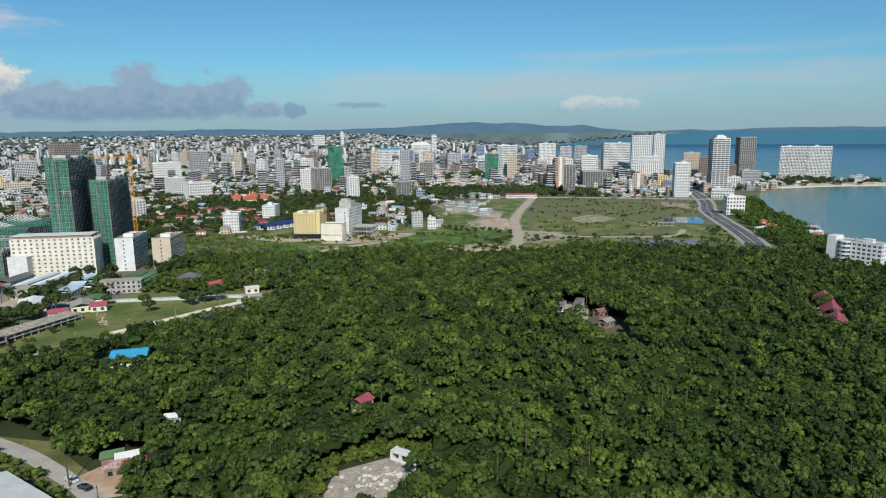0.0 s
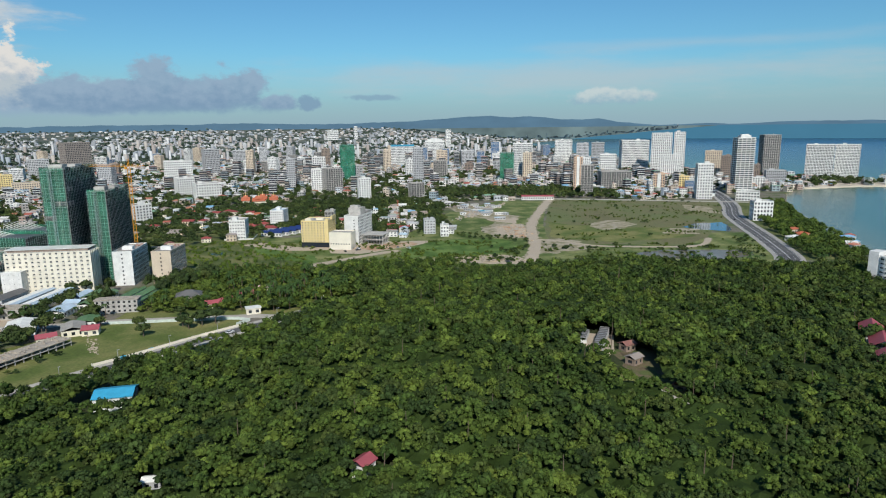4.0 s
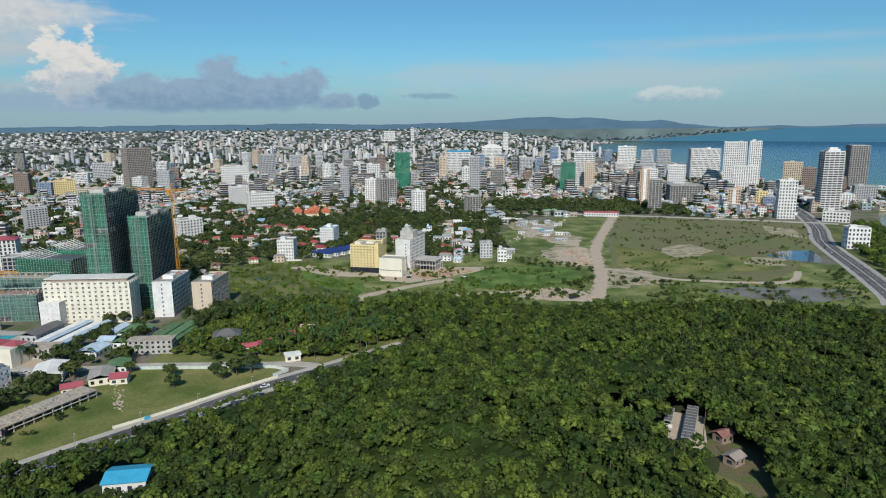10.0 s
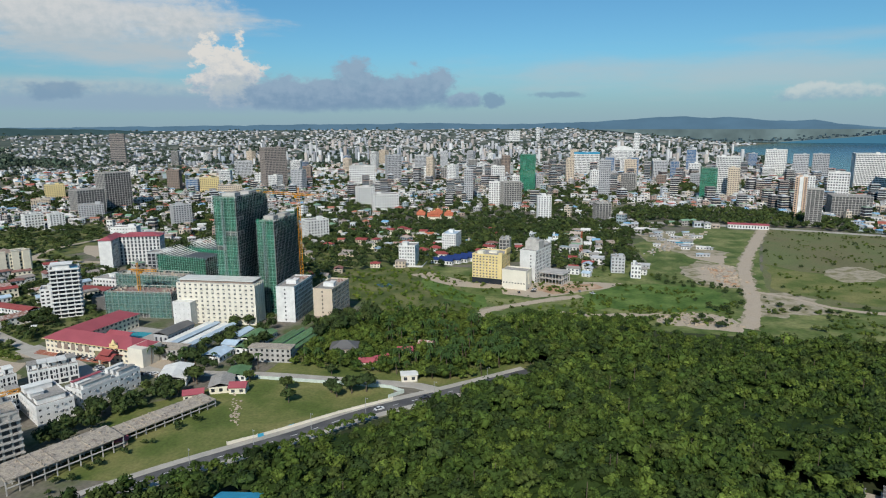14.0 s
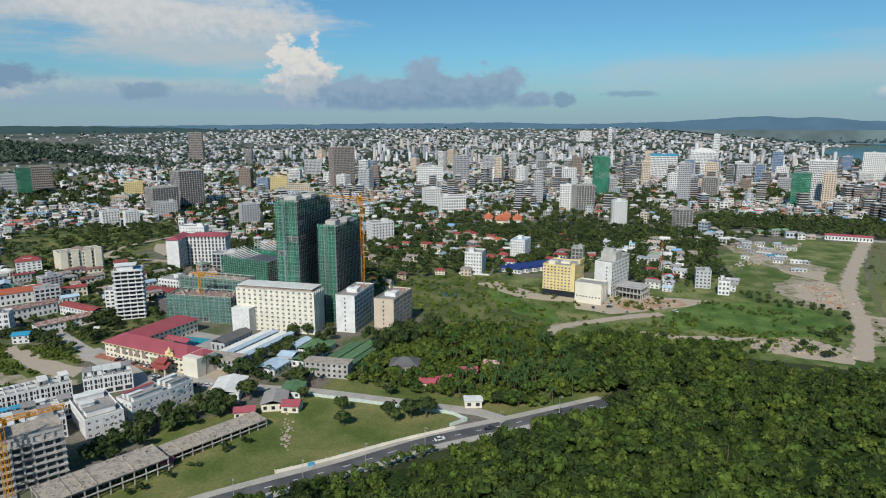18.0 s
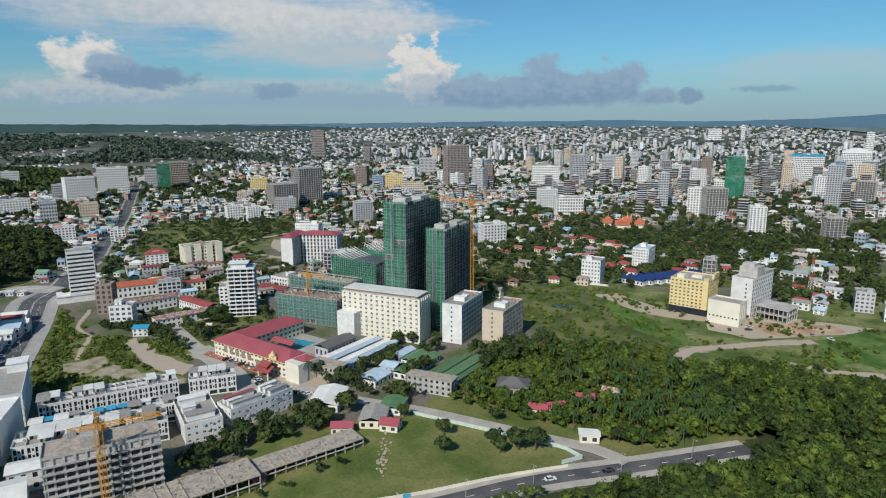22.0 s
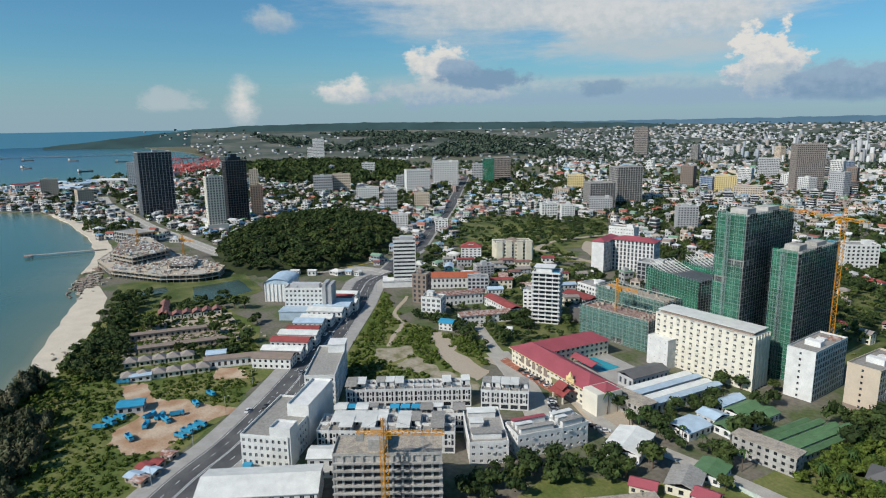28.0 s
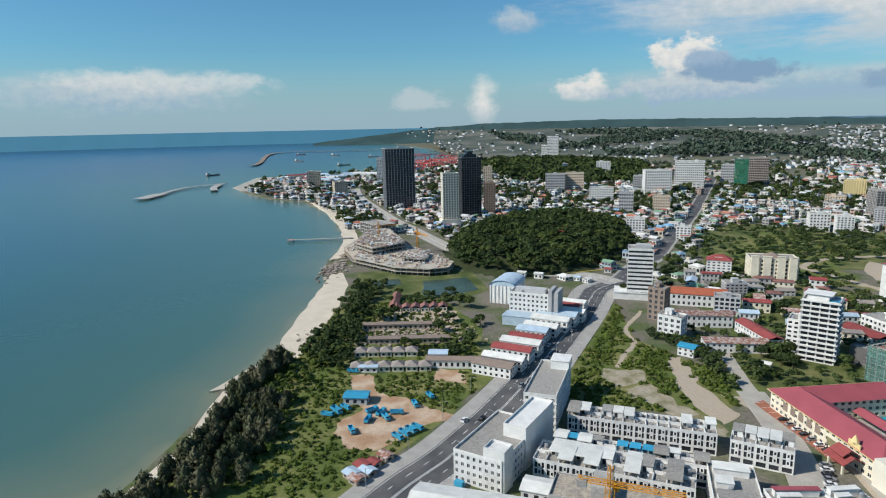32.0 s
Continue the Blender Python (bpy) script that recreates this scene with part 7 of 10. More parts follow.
hip_house("white_hut", "hut with a white and pale blue roof", -409, 136, 80, 10, 4, 3, 0.8, PALEROOF, WHITE, 1, "hut", style="gable")
for i in range(6):
    hip_house("red_roof_house", "low house with a faded red roof by the pond", -514 + 0.5 * i, 160 + 6.4 * i, 84, 5.6, 8, 3, 2.0, FADEDRED, CREAM, 1, "house", "red houses by the pond", "gable")
for i in range(5):
    hip_house("red_roof_house", "low house with a faded red roof by the pond", -520 - 7 * i, 158 + i, 84, 5.6, 6, 3, 2.0, FADEDRED, CREAM, 1, "house", "red houses by the pond", "gable")
for y0, lab in ((138, 0), (141, 1)):
    hip_house("ruined_row", "long roofless ruin with brown broken walls", -480 + 28 * lab, y0 + 1, 83, 48, 5, 3.2, 0.6, BROWN, RUIN, 1, "ruin", style="flat")


def rubble(name, label, cx, cy, rx, ry, n, size, seed, mats=(RUIN,), z=0.1, category="rubble", turn=0.0):
    """A scatter of broken blocks."""
    r, s = random.Random(seed), Soup()
    c, t = math.cos(radians(turn)), math.sin(radians(turn))
    for _ in range(n):
        a, b = r.gauss(0, 0.42) * rx, r.gauss(0, 0.42) * ry
        x, y, q = cx + a * c - b * t, cy + a * t + b * c, size * r.uniform(0.3, 1.4)
        k = len(s.v)
        s.box(-q, -q * r.uniform(0.3, 1), 0, q, q * r.uniform(0.3, 1), q * r.uniform(0.3, 1.2), r.randrange(len(mats)))
        a = r.uniform(0, math.pi)
        s.v[k:] = [(x + u * math.cos(a) - v * math.sin(a), y + u * math.sin(a) + v * math.cos(a), w + z) for u, v, w in s.v[k:]]
    return solo(name, s, list(mats), label, category, kind="stuff")


rubble("demolition_rubble", "brown rubble of a pulled-down row of houses", -466, 164, 26, 60, 500, 0.8, 4, (RUIN, BROWN, PALEDIRT), turn=-7)
hip_house("blue_shed", "open shed with a bright blue sheet roof in the machine yard", -371, 129, 76, 11, 8, 3.5, 0.8, BLUEROOF, GREYW, 1, "shed", style="gable")
for i, (a, b) in enumerate(((-304, 132), (-309, 136), (-314, 139), (-319, 143), (-308, 130), (-313, 134))):
    hip_house("shack", "shack patched from rusty and pale roof sheets", a, b, 40, rs.uniform(4, 6), rs.uniform(3.5, 5), 2.2, 0.7, (RUST, PALEROOF, REDTILE)[i % 3], RUIN, 1, "shack", "shacks by the machine yard", "gable")


def truck(x, y, rot, body, label):
    e = thing("truck", x, y, rot, label, "truck", "trucks in the yard", 0.1)
    part("cab", Soup().box(2.0, -1.15, 0.9, 3.9, 1.15, 2.0).box(2.0, -1.1, 2.0, 3.4, 1.1, 2.9), body, e)
    part("windscreen", Soup().box(3.4, -1.0, 2.05, 3.5, 1.0, 2.7), GLASS, e)
    part("cargo_bed", Soup().box(-3.6, -1.2, 1.0, 1.8, 1.2, 1.25).box(-3.6, -1.2, 1.25, 1.8, -1.05, 2.5).box(-3.6, 1.05, 1.25, 1.8, 1.2, 2.5).box(-3.6, -1.05, 1.25, -3.45, 1.05, 2.5).box(1.65, -1.05, 1.25, 1.8, 1.05, 2.8), body, e)
    me = bpy.data.meshes.get("wheel") or Soup().tube((0, -0.16, 0), (0, 0.16, 0), 0.5, 0.5, 10).mesh("wheel", DARKW)
    for a in (-2.8, -1.6, 2.9):
        for b in (-1.0, 1.0):
            part("wheel", me, None, e, at=pose(a, b, 0.5))
    return e


first = truck(-363, 126, 30, BLUEROOF, "bright blue tipper truck parked on bare earth")
for a, b, r in ((-366, 130, 40), (-360, 122, 60), (-343, 133, 15), (-361, 142, 120), (-358, 146, 140), (-353, 148, 20), (-357, 153, 80), (-364, 162, 10), (-337, 155, 35), (-339, 158, 35), (-334, 152, 35), (-341, 161, 40), (-352, 140, 160), (-410, 133, 70), (-372, 170, 20)):
    copy_thing(first, pose(a, b, 0.1, 0, 0, r)).scale = (0.82, 0.82, 0.82)


def car(x, y, rot, paint, label):
    e = thing("car", x, y, rot, label, "car", "cars on the roads", 0.2)
    part("body", Soup().box(-2.2, -0.88, 0.3, 2.2, 0.88, 0.85), paint, e)
    s, n = Soup(), 0
    s.v = [(-1.6, -0.82, 0.85), (1.1, -0.82, 0.85), (1.1, 0.82, 0.85), (-1.6, 0.82, 0.85), (-1.2, -0.68, 1.45), (0.4, -0.68, 1.45), (0.4, 0.68, 1.45), (-1.2, 0.68, 1.45)]
    s.f = [(0, 1, 5, 4), (1, 2, 6, 5), (2, 3, 7, 6), (3, 0, 4, 7)]
    s.m = [0] * 4
    part("cabin_glass", s, GLASS, e)
    part("roof", Soup().box(-1.15, -0.66, 1.42, 0.38, 0.66, 1.5), paint, e)
    me = bpy.data.meshes.get("car_wheel") or Soup().tube((0, -0.1, 0), (0, 0.1, 0), 0.33, 0.33, 10).mesh("car_wheel", DARKW)
    for a in (-1.35, 1.35):
        for b in (-0.82, 0.82):
            part("wheel", me, None, e, at=pose(a, b, 0.33))
    return e


CARS = [car(-345, 182, 145, mat("white_car_paint", (0.7, 0.7, 0.7), 0.25, 0.05), "white saloon car parked outside"), car(-345, 190, 145, mat("black_car_paint", (0.02, 0.02, 0.022), 0.2, 0.05), "black saloon car parked outside"), car(-400, 238, 145, mat("silver_car_paint", (0.4, 0.41, 0.42), 0.3, 0.05, metal=0.5), "silver saloon car parked outside")]
spots = [(-316, 176, 145), (-382, 222, 145), (-377, 216, -35), (-430, 246, 145), (-470, 278, -35), (-452, 268, 145), (-120, 305, 48), (-104, 322, 228)]
spots += [(-286 + 3.0 * i, 309.5 - 1.9 * i, 75 + rs.uniform(-6, 6)) for i in range(11)] + [(-322 + 4.4 * i, 318.0, 88) for i in range(7)] + [(-262 + 3 * i, 306 + i, 60) for i in range(5)]
spots += [(rs.uniform(-100, -40), rs.uniform(525, 545), rs.uniform(0, 180)) for _ in range(7)] + [(300 + 6 * i, 640 + 26 * i, 72 + 180 * (i % 2)) for i in range(6)] + [(-106, 123.2, 152), (-100, 119, 152)]
for i, (a, b, r) in enumerate(spots):
    copy_thing(CARS[i % 3 if i < len(spots) - 2 else i % 2], pose(a, b, 0.22, 0, 0, r))


# the terraced concrete site by the beach
PALECON = mat("pale_dusty_concrete", (0.52, 0.48, 0.41), 0.9, 0.22, 0.1, 1.2, other=(0.44, 0.36, 0.27))


def deck(e, poly, z0, z1, seed, storeys=1):
    """Open concrete floors on columns over a plan; a dark-coloured wall set back from the rim stands for the shade
    inside.
    """
    n = len(poly)
    mx, my = sum(p[0] for p in poly) / n, sum(p[1] for p in poly) / n
    cut = lambda k: [(mx + (p - mx) * k, my + (q - my) * k) for p, q in poly]
    for k in range(storeys):
        lo, hi = z0 + (z1 - z0) * k / storeys, z0 + (z1 - z0) * (k + 1) / storeys
        s = Soup()
        s.face([(p, q, hi) for p, q in poly]).face([(p, q, hi - 0.5) for p, q in reversed(poly)])
        c = Soup()
        for (ax, ay), (bx, by) in zip(poly, poly[1:] + poly[:1]):
            s.face(((ax, ay, hi - 0.5), (bx, by, hi - 0.5), (bx, by, hi + 0.35), (ax, ay, hi + 0.35))).face(((ax, ay, hi + 0.35), (bx, by, hi + 0.35), (bx, by, hi), (ax, ay, hi)))
            m = max(1, int(math.hypot(bx - ax, by - ay) / 5))
            for i in range(m):
                p, q = ax + (bx - ax) * i / m, ay + (by - ay) * i / m
                p, q = mx + (p - mx) * 0.985, my + (q - my) * 0.985
                c.box(p - 0.35, q - 0.35, lo, p + 0.35, q + 0.35, hi - 0.5)
        part("floor_slab", s, PALECON, e, "bare concrete floor slab")
        tagged(part("columns", c, CONCRETE, e), kind="stuff")
        inner = cut(0.9)
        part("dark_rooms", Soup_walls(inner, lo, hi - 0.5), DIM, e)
    r, s = random.Random(seed), Soup()
    xs, ys = [p[0] for p in poly], [p[1] for p in poly]
    for _ in range(1300):
        a, b = r.uniform(min(xs), max(xs)), r.uniform(min(ys), max(ys))
        if inside(np.array([a]), np.array([b]), cut(0.95))[0] and noise.noise((a * 0.05, b * 0.05, seed)) > -0.4:
            s.box(a, b, z1, a + r.uniform(0.3, 3.5), b + r.uniform(0.3, 2.5), z1 + r.uniform(0.1, 2.0), r.randrange(5))
    tagged(part("site_clutter", s, [CONCRETE, PALECON, RUST, PALEDIRT, WHITE], e, "formwork and stacked material"), kind="stuff")


def Soup_walls(poly, lo, hi):
    s = Soup()
    for (ax, ay), (bx, by) in zip(poly, poly[1:] + poly[:1]):
        s.face(((ax, ay, lo), (bx, by, lo), (bx, by, hi), (ax, ay, hi)))
    return s


site = thing("concrete_site", 0, 0, 0, "terraced concrete building site by the beach with open floors", "building site")
LOWER = [(-618, 214), (-615, 197), (-628, 168), (-676, 131), (-726, 122), (-790, 142), (-800, 170), (-730, 188), (-676, 208), (-640, 222)]
claim(LOWER)
deck(site, LOWER, 0, 6.4, 3, 2)
deck(site, [(-682, 150), (-706, 184), (-792, 172), (-806, 154), (-770, 142), (-716, 133)], 6.4, 13.5, 5, 2)
deck(site, [(-640, 196), (-652, 176), (-682, 186), (-676, 204)], 6.4, 9.6, 7, 1)
tower_crane(-744, 158, 24, 100, 22, 8, "orange tower crane on the beach building site", 0.8)
tower_crane(-716, 196, 20, 20, 24, 8, "orange tower crane on the beach building site", 0.8)
block("site_block", "unfinished concrete building with a blue side wall", "building", -826, 160, 118, 24, 44, 12, 3, CONCRETE, DIM, 5, 0.14, 0.2, 1.0, huts=0, tanks=0)
rubble("shore_rocks", "brown boulders along the headland", -672, 116, 50, 12, 260, 1.6, 8, (RUIN, BROWN), -0.8, "rocks", -8)
# the container port behind the headland
CRANERED = mat("red_crane_steel", (0.48, 0.10, 0.09), 0.5, 0.15, 0.3, 2.0)
CARGO = palette("painted_containers", [(0.40, 0.12, 0.09), (0.12, 0.22, 0.36), (0.45, 0.42, 0.36), (0.36, 0.20, 0.08), (0.10, 0.26, 0.20), (0.5, 0.48, 0.46)], 0.6)


def gantry_crane(x, y, rot, h):
    e = thing("gantry_crane", x, y, rot, "tall red container crane on four legs at the quay", "crane", "container cranes")
    for a in (0, 14):
        for b in (0, 18):
            part("leg", Soup().box(a, b, 0, a + 1.6, b + 1.6, h), CRANERED, e)
    part("portal_beam", Soup().box(0, 0, h * 0.45, 15.6, 1.6, h * 0.45 + 2).box(0, 18, h * 0.45, 15.6, 19.6, h * 0.45 + 2), CRANERED, e)
    part("boom", Soup().box(-22, 8, h, 30, 11, h + 2.4), CRANERED, e)
    part("apex", Soup().tube((2, 9.5, h + 2), (7, 9.5, h + 14), 0.9, 0.6, 5).tube((12, 9.5, h + 2), (7, 9.5, h + 14), 0.9, 0.6, 5), CRANERED, e)
    part("cab", Soup().box(6, 7, h - 4, 11, 12.5, h), GREYW, e)


for i in range(11):
    gantry_crane(-1870 - 34 * (i % 6) + 17 * (i // 6), 318 + 22 * (i % 6) - 46 * (i // 6), 28 + 12 * (i % 3), 17 + 3 * (i % 3))
rp, s = random.Random(51), Soup()
for _ in range(260):
    a, b = rp.uniform(-1980, -1620), rp.uniform(60, 400)
    if abs(b - (-0.95 * (a + 1900) * 1.0 + 330 - 0)) < 400 and inside(np.array([a]), np.array([b]), LAND)[0]:
        s.box(a, b, 0, a + 12, b + rp.choice((2.5, 5.0, 7.5)), rp.choice((2.6, 5.2, 7.8)))
solo("container_stacks", s, CARGO, "stacks of faded red, blue and grey shipping containers", "containers", kind="stuff")
hip_house("port_hall", "long port hall with a white sheet roof", -1700, 120, 62, 110, 34, 9, 3, WHITEROOF, WHITE, 1, "hall", style="gable")
hip_house("port_hall", "long port hall with a pale blue sheet roof", -1560, 30, 62, 70, 30, 8, 3, PALEROOF, WHITE, 1, "hall", style="gable")
# market at the bend
for i in range(40):
    a, b = rs.uniform(-604, -545), rs.uniform(300, 372)
    roof, lab = rs.choice(((BLUEROOF, "blue"), (REDTILE, "red"), (WHITEROOF, "white"), (OLDROOF, "grey"), (PALEROOF, "pale blue")))
    if is_free([a], [b])[0]:
        hip_house("market_stall", f"low market stall with a {lab} sheet roof", a, b, rs.uniform(20, 80), rs.uniform(5, 9), rs.uniform(4, 6), 3, 0.9, roof, WHITE, 1, "stall", "market at the bend", "gable")
for i in range(9):
    hip_house("roadside_shop", "small white shop at the road bend", -622 + 8 * i, 268 + 0.5 * i + (3 * i if i > 3 else 0), 60, 7, 6, 4, 0.8, WHITEROOF, WHITE, 1, "shop", "shops at the bend", "gable") if i in (3, 4) else None


def pier(name, pts, half, z, label, material, category="pier"):
    line = smooth_line(pts, 12)
    e = thing(name, 0, 0, 0, label, category, kind="structure")
    part("deck", ribbon(line, -half, half, z, 0.6), material, e)
    s = Soup()
    for p in line[::2]:
        for o in (-half * 0.7, half * 0.7):
            s.tube((p.x + o, p.y, -2), (p.x + o, p.y, z - 0.5), 0.35, 0.35, 6)
    part("piles", s, CONCRETE, e)
    return e


pier("wooden_jetty", [(-818, 63), (-817, 95), (-816, 130)], 2.0, 1.4, "low jetty on piles running out from the beach", CONCRETE)
pier("jetty_head", [(-818, 63), (-818, 56)], 5.0, 1.5, "small platform at the jetty end", RUST)
pier("harbour_mole", [(-1345, -257), (-1400, -250), (-1520, -231), (-1600, -165)], 5.0, 2.5, "grey harbour mole on piles", CONCRETE)
pier("harbour_head", [(-1315, -262), (-1400, -250)], 14.0, 2.6, "broad grey pier head", CONCRETE)
pier("harbour_mole", [(-1436, -155), (-1500, -170), (-1588, -175)], 7.0, 2.5, "grey harbour mole", CONCRETE)
pier("breakwater", [(-2280, -215), (-2400, -208), (-3260, -250), (-3300, 60), (-3328, 427)], 9.0, 3.0, "long rubble breakwater", BROWN)
patch("harbour_ground", [(-1418, -95), (-1500, -130), (-1760, -120), (-1800, 60), (-1945, 246), (-1600, 200), (-1400, 60)], 0.5, LIGHTROAD, "pale concrete harbour ground", thick=3, amount=3)
for i in range(7):
    long_shed(-1600 + rs.uniform(-150, 100), rs.uniform(-90, 120), rs.uniform(60, 120), 60, 22, 8, 2.5, rs.choice((PALEROOF, WHITEROOF, REDTILE)), "long harbour warehouse with a sheet roof", "harbour_shed", WHITE, "harbour sheds")
for i in range(9):
    e = thing("harbour_crane", -1900 - rs.uniform(0, 420), 250 + rs.uniform(-40, 200), rs.uniform(0, 180), "red gantry harbour crane", "crane", "harbour cranes")
    s = Soup()
    for a in (-9, 9):
        for b in (-6, 6):
            s.tube((a, b, 0), (a, b, 26), 0.9, 0.8, 4)
        s.tube((a, -6, 26), (a, 6, 26), 0.8, 0.8, 4)
    part("portal", s, CRIMSON, e)
    part("boom", Soup().box(-32, -1.4, 26, 22, 1.4, 28.5).tube((0, 0, 28), (0, 0, 40), 0.8, 0.4, 4).tube((0, 0, 40), (-28, 0, 28), 0.3, 0.3, 4), CRIMSON, e)
for a, b in ((-2500, -80), (-2900, 40), (-2200, 90), (-3050, -120), (-2700, 200), (-1900, -260)):
    e = thing("ship", a, b, rs.uniform(0, 180), "small cargo ship lying in the harbour", "ship", z=-1)
    part("hull", Soup().box(-20, -4, -0.5, 18, 4, 3).box(18, -2, -0.5, 24, 2, 3.4), DARKW, e)
    part("bridge", Soup().box(-18, -3.2, 3, -10, 3.2, 9), WHITE, e)

# ---- near the field: ruins, sheds, walls, kiosk ----
def ruin_slab(x, y, rot, w, d, h, seed):
    claim_rect(x, y, rot, w, d)
    e = thing("concrete_ruin", x, y, rot, "long low unfinished concrete row with a weathered roof slab", "ruin")
    part("roof_slab", Soup().box(0, 0, h - 0.4, w, d, h), RUIN, e, "blotched weathered slab")
    n = int(w / 4)
    for i in range(n + 1):
        for b in (0.3, d * 0.5, d - 0.6):
            part("column", Soup().box(i * (w - 0.4) / n, b, 0, i * (w - 0.4) / n + 0.4, b + 0.35, h - 0.4), CONCRETE, e)
    part("back_wall", Soup().box(0.3, d * 0.6, 0, w - 0.3, d * 0.6 + 0.2, h - 0.4).box(0, 0, h * 0.45, w, 0.5, h * 0.45 + 0.35), CONCRETE, e)
    r, s = random.Random(seed), Soup()
    for _ in range(70):
        a, b, q = r.uniform(0.5, w - 1), r.uniform(0.3, d - 0.8), r.uniform(0.15, 0.6)
        s.box(a, b, h, a + q, b + q, h + r.uniform(0.2, 0.9))
    for i in range(n):
        s.box(i * w / n, 0.2, h, i * w / n + 0.22, d - 0.2, h + 0.35) if r.random() < 0.6 else None
    tagged(part("wall_rubble", s, RUIN, e, "stubs of walls and reinforcement"), kind="stuff")


ruin_slab(-219, 203, 70, 42, 15, 6.0, 3)
ruin_slab(-209.5, 243.0, 70, 46, 11, 4.0, 4)
hip_house("white_tent_hall", "hall with a broad white sheet roof", -236, 296, 28, 14, 20, 4, 1.6, WHITEROOF, WHITE, 1, "hall", style="gable")
hip_house("red_shed", "tiny shed with a red roof on the field", -209, 242, 50, 4.5, 4, 2.4, 0.8, CRIMSON, BROWN, 1, "shed", style="gable")
hip_house("red_roof_house", "small house with a dark red roof by the field", -197, 300, 20, 8, 7, 3.2, 1.8, CRIMSON, CREAM, 1, "house", "houses by the field", "gable")
hip_house("red_roof_house", "small house with a dark red roof by the field", -212, 286, 35, 9, 6, 3.2, 1.6, CRIMSON, CREAM, 1, "house", "houses by the field", "gable")
hip_house("grey_barn", "barn with a grey sheet roof", -206, 297, 30, 11, 14, 3.6, 1.8, OLDROOF, CREAM, 1, "barn", style="gable")
hip_house("green_hall", "low hall with a green sheet roof", -208, 313, 20, 10, 12, 3.2, 1.2, GREENROOF, WHITE, 1, "shed", style="gable")
hip_house("dark_tiled_house", "weathered house with a large dark tiled roof among trees", -173, 360, 20, 15, 12, 4.5, 3.2, DARKW, RUIN, 1, "house")
for a, b in ((-142, 353), (-136, 370), (-129, 384), (-150, 348)):
    hip_house("red_roof_house", "small house with a faded red roof under trees", a, b, rs.uniform(0, 60), 8, 5.5, 3.6, 1.7, RUST if a == -129 else CRIMSON, CREAM, 1, "house", "houses among trees", "gable")
hip_house("kiosk", "pale flat-roofed kiosk at the roadside", -121.5, 337.5, 24, 8, 5, 3.6, 0.4, WHITEROOF, IVORY, 1, "kiosk", style="flat")
e = thing("field_wall", 0, 0, 0, "pale painted garden wall along the field", "wall")
line = smooth_line([(-194, 321), (-165, 324.5), (-140, 327.5), (-124, 329), (-116, 326), (-121, 318)], 5)
for a, b in zip(line, line[1:]):
    part("wall_panel", Soup().box(0, -0.12, 0, (b - a).length, 0.12, 1.7).box(-0.15, -0.2, 0, 0.15, 0.2, 1.9), mat("pale_green_wall", (0.50, 0.56, 0.50), 0.85) if "pale_green_wall" not in bpy.data.materials else bpy.data.materials["pale_green_wall"], e, at=pose(a.x, a.y, 0, 0, 0, math.degrees(math.atan2(b.y - a.y, b.x - a.x))))
e = thing("road_fence", 0, 0, 0, "low white boundary wall between the field and the road", "wall")
line = smooth_line([(-167, 257), (-154, 272), (-136, 296), (-118, 317)], 6)
for i, (a, b) in enumerate(zip(line, line[1:])):
    part("wall_panel", Soup().box(0, -0.12, 0, (b - a).length, 0.12, 1.5).box(-0.15, -0.2, 0, 0.15, 0.2, 1.7), IVORY, e, at=pose(a.x, a.y, 0, 0, 0, math.degrees(math.atan2(b.y - a.y, b.x - a.x))))
for a, b in ((-158, 266), (-150, 277)):
    solo("blue_banner", Soup().box(0, -0.03, 0, 2.6, 0.03, 1.5), BLUEROOF, "blue banner on the boundary wall", "banner", at=pose(a - 0.4, b - 0.2, 0.25, 0, 0, 52))
patch("road_verge", [(-176, 240), (-166, 254), (-136, 291), (-113, 316), (-111, 313), (-134, 285), (-164, 246), (-173, 236)], 0.13, PALEDIRT, "sandy strip dug up along the road", amount=1)
rubble("stone_heap", "pale stones in a row across the field", -182, 284, 3, 22, 60, 0.45, 12, (PALEDIRT,), 0.1, "stones", 35)


# street lamps
def lamp_post(x, y, rot, h=8.0):
    e = thing("street_lamp", x, y, rot, "slim grey street lamp with one arm", "street lamp", "street lamps")
    part("pole", Soup().tube((0, 0, 0), (0, 0, h), 0.14, 0.08, 6), STEEL, e)
    arm = part("arm", Soup().tube((0, 0, h - 0.1), (1.8, 0, h + 0.3), 0.05, 0.04, 4), STEEL, e)
    part("lantern", Soup().box(1.5, -0.15, h + 0.22, 2.3, 0.15, h + 0.36), GREYW, arm)
    return e


post = lamp_post(-170, 238, -40)
for a, b, r in [(-155, 258, -40), (-140, 278, -40), (-124, 299, -40), (-100, 325, -40), (-80, 350, -40)] + [(-292 - 25 * i + 6.0, 148 + 17.2 * i + 10.8, 235) for i in range(10)] + [(-292 - 25 * i - 7.0, 148 + 17.2 * i - 9.5, 55) for i in range(10)] + [(-190, 190, -40), (-215, 160, -40)]:
    copy_thing(post, pose(a, b, 0.15, 0, 0, r))

# ---- in the forest ----
def rise(x, y):
    """Height of the low hill under the forest."""
    u, v = (np.asarray(x, float) - 50) / 120, np.asarray(y, float) - 240
    return np.clip(9.5 * np.exp(-u * u - (v / np.where(v < 0, 75, 130)) ** 2) - 1.5, 0, None)


def lifted(ob, x, y):
    """Sets a thing on the hill at a place of the plan."""
    ob.location.z += float(rise(x, y))
    return ob


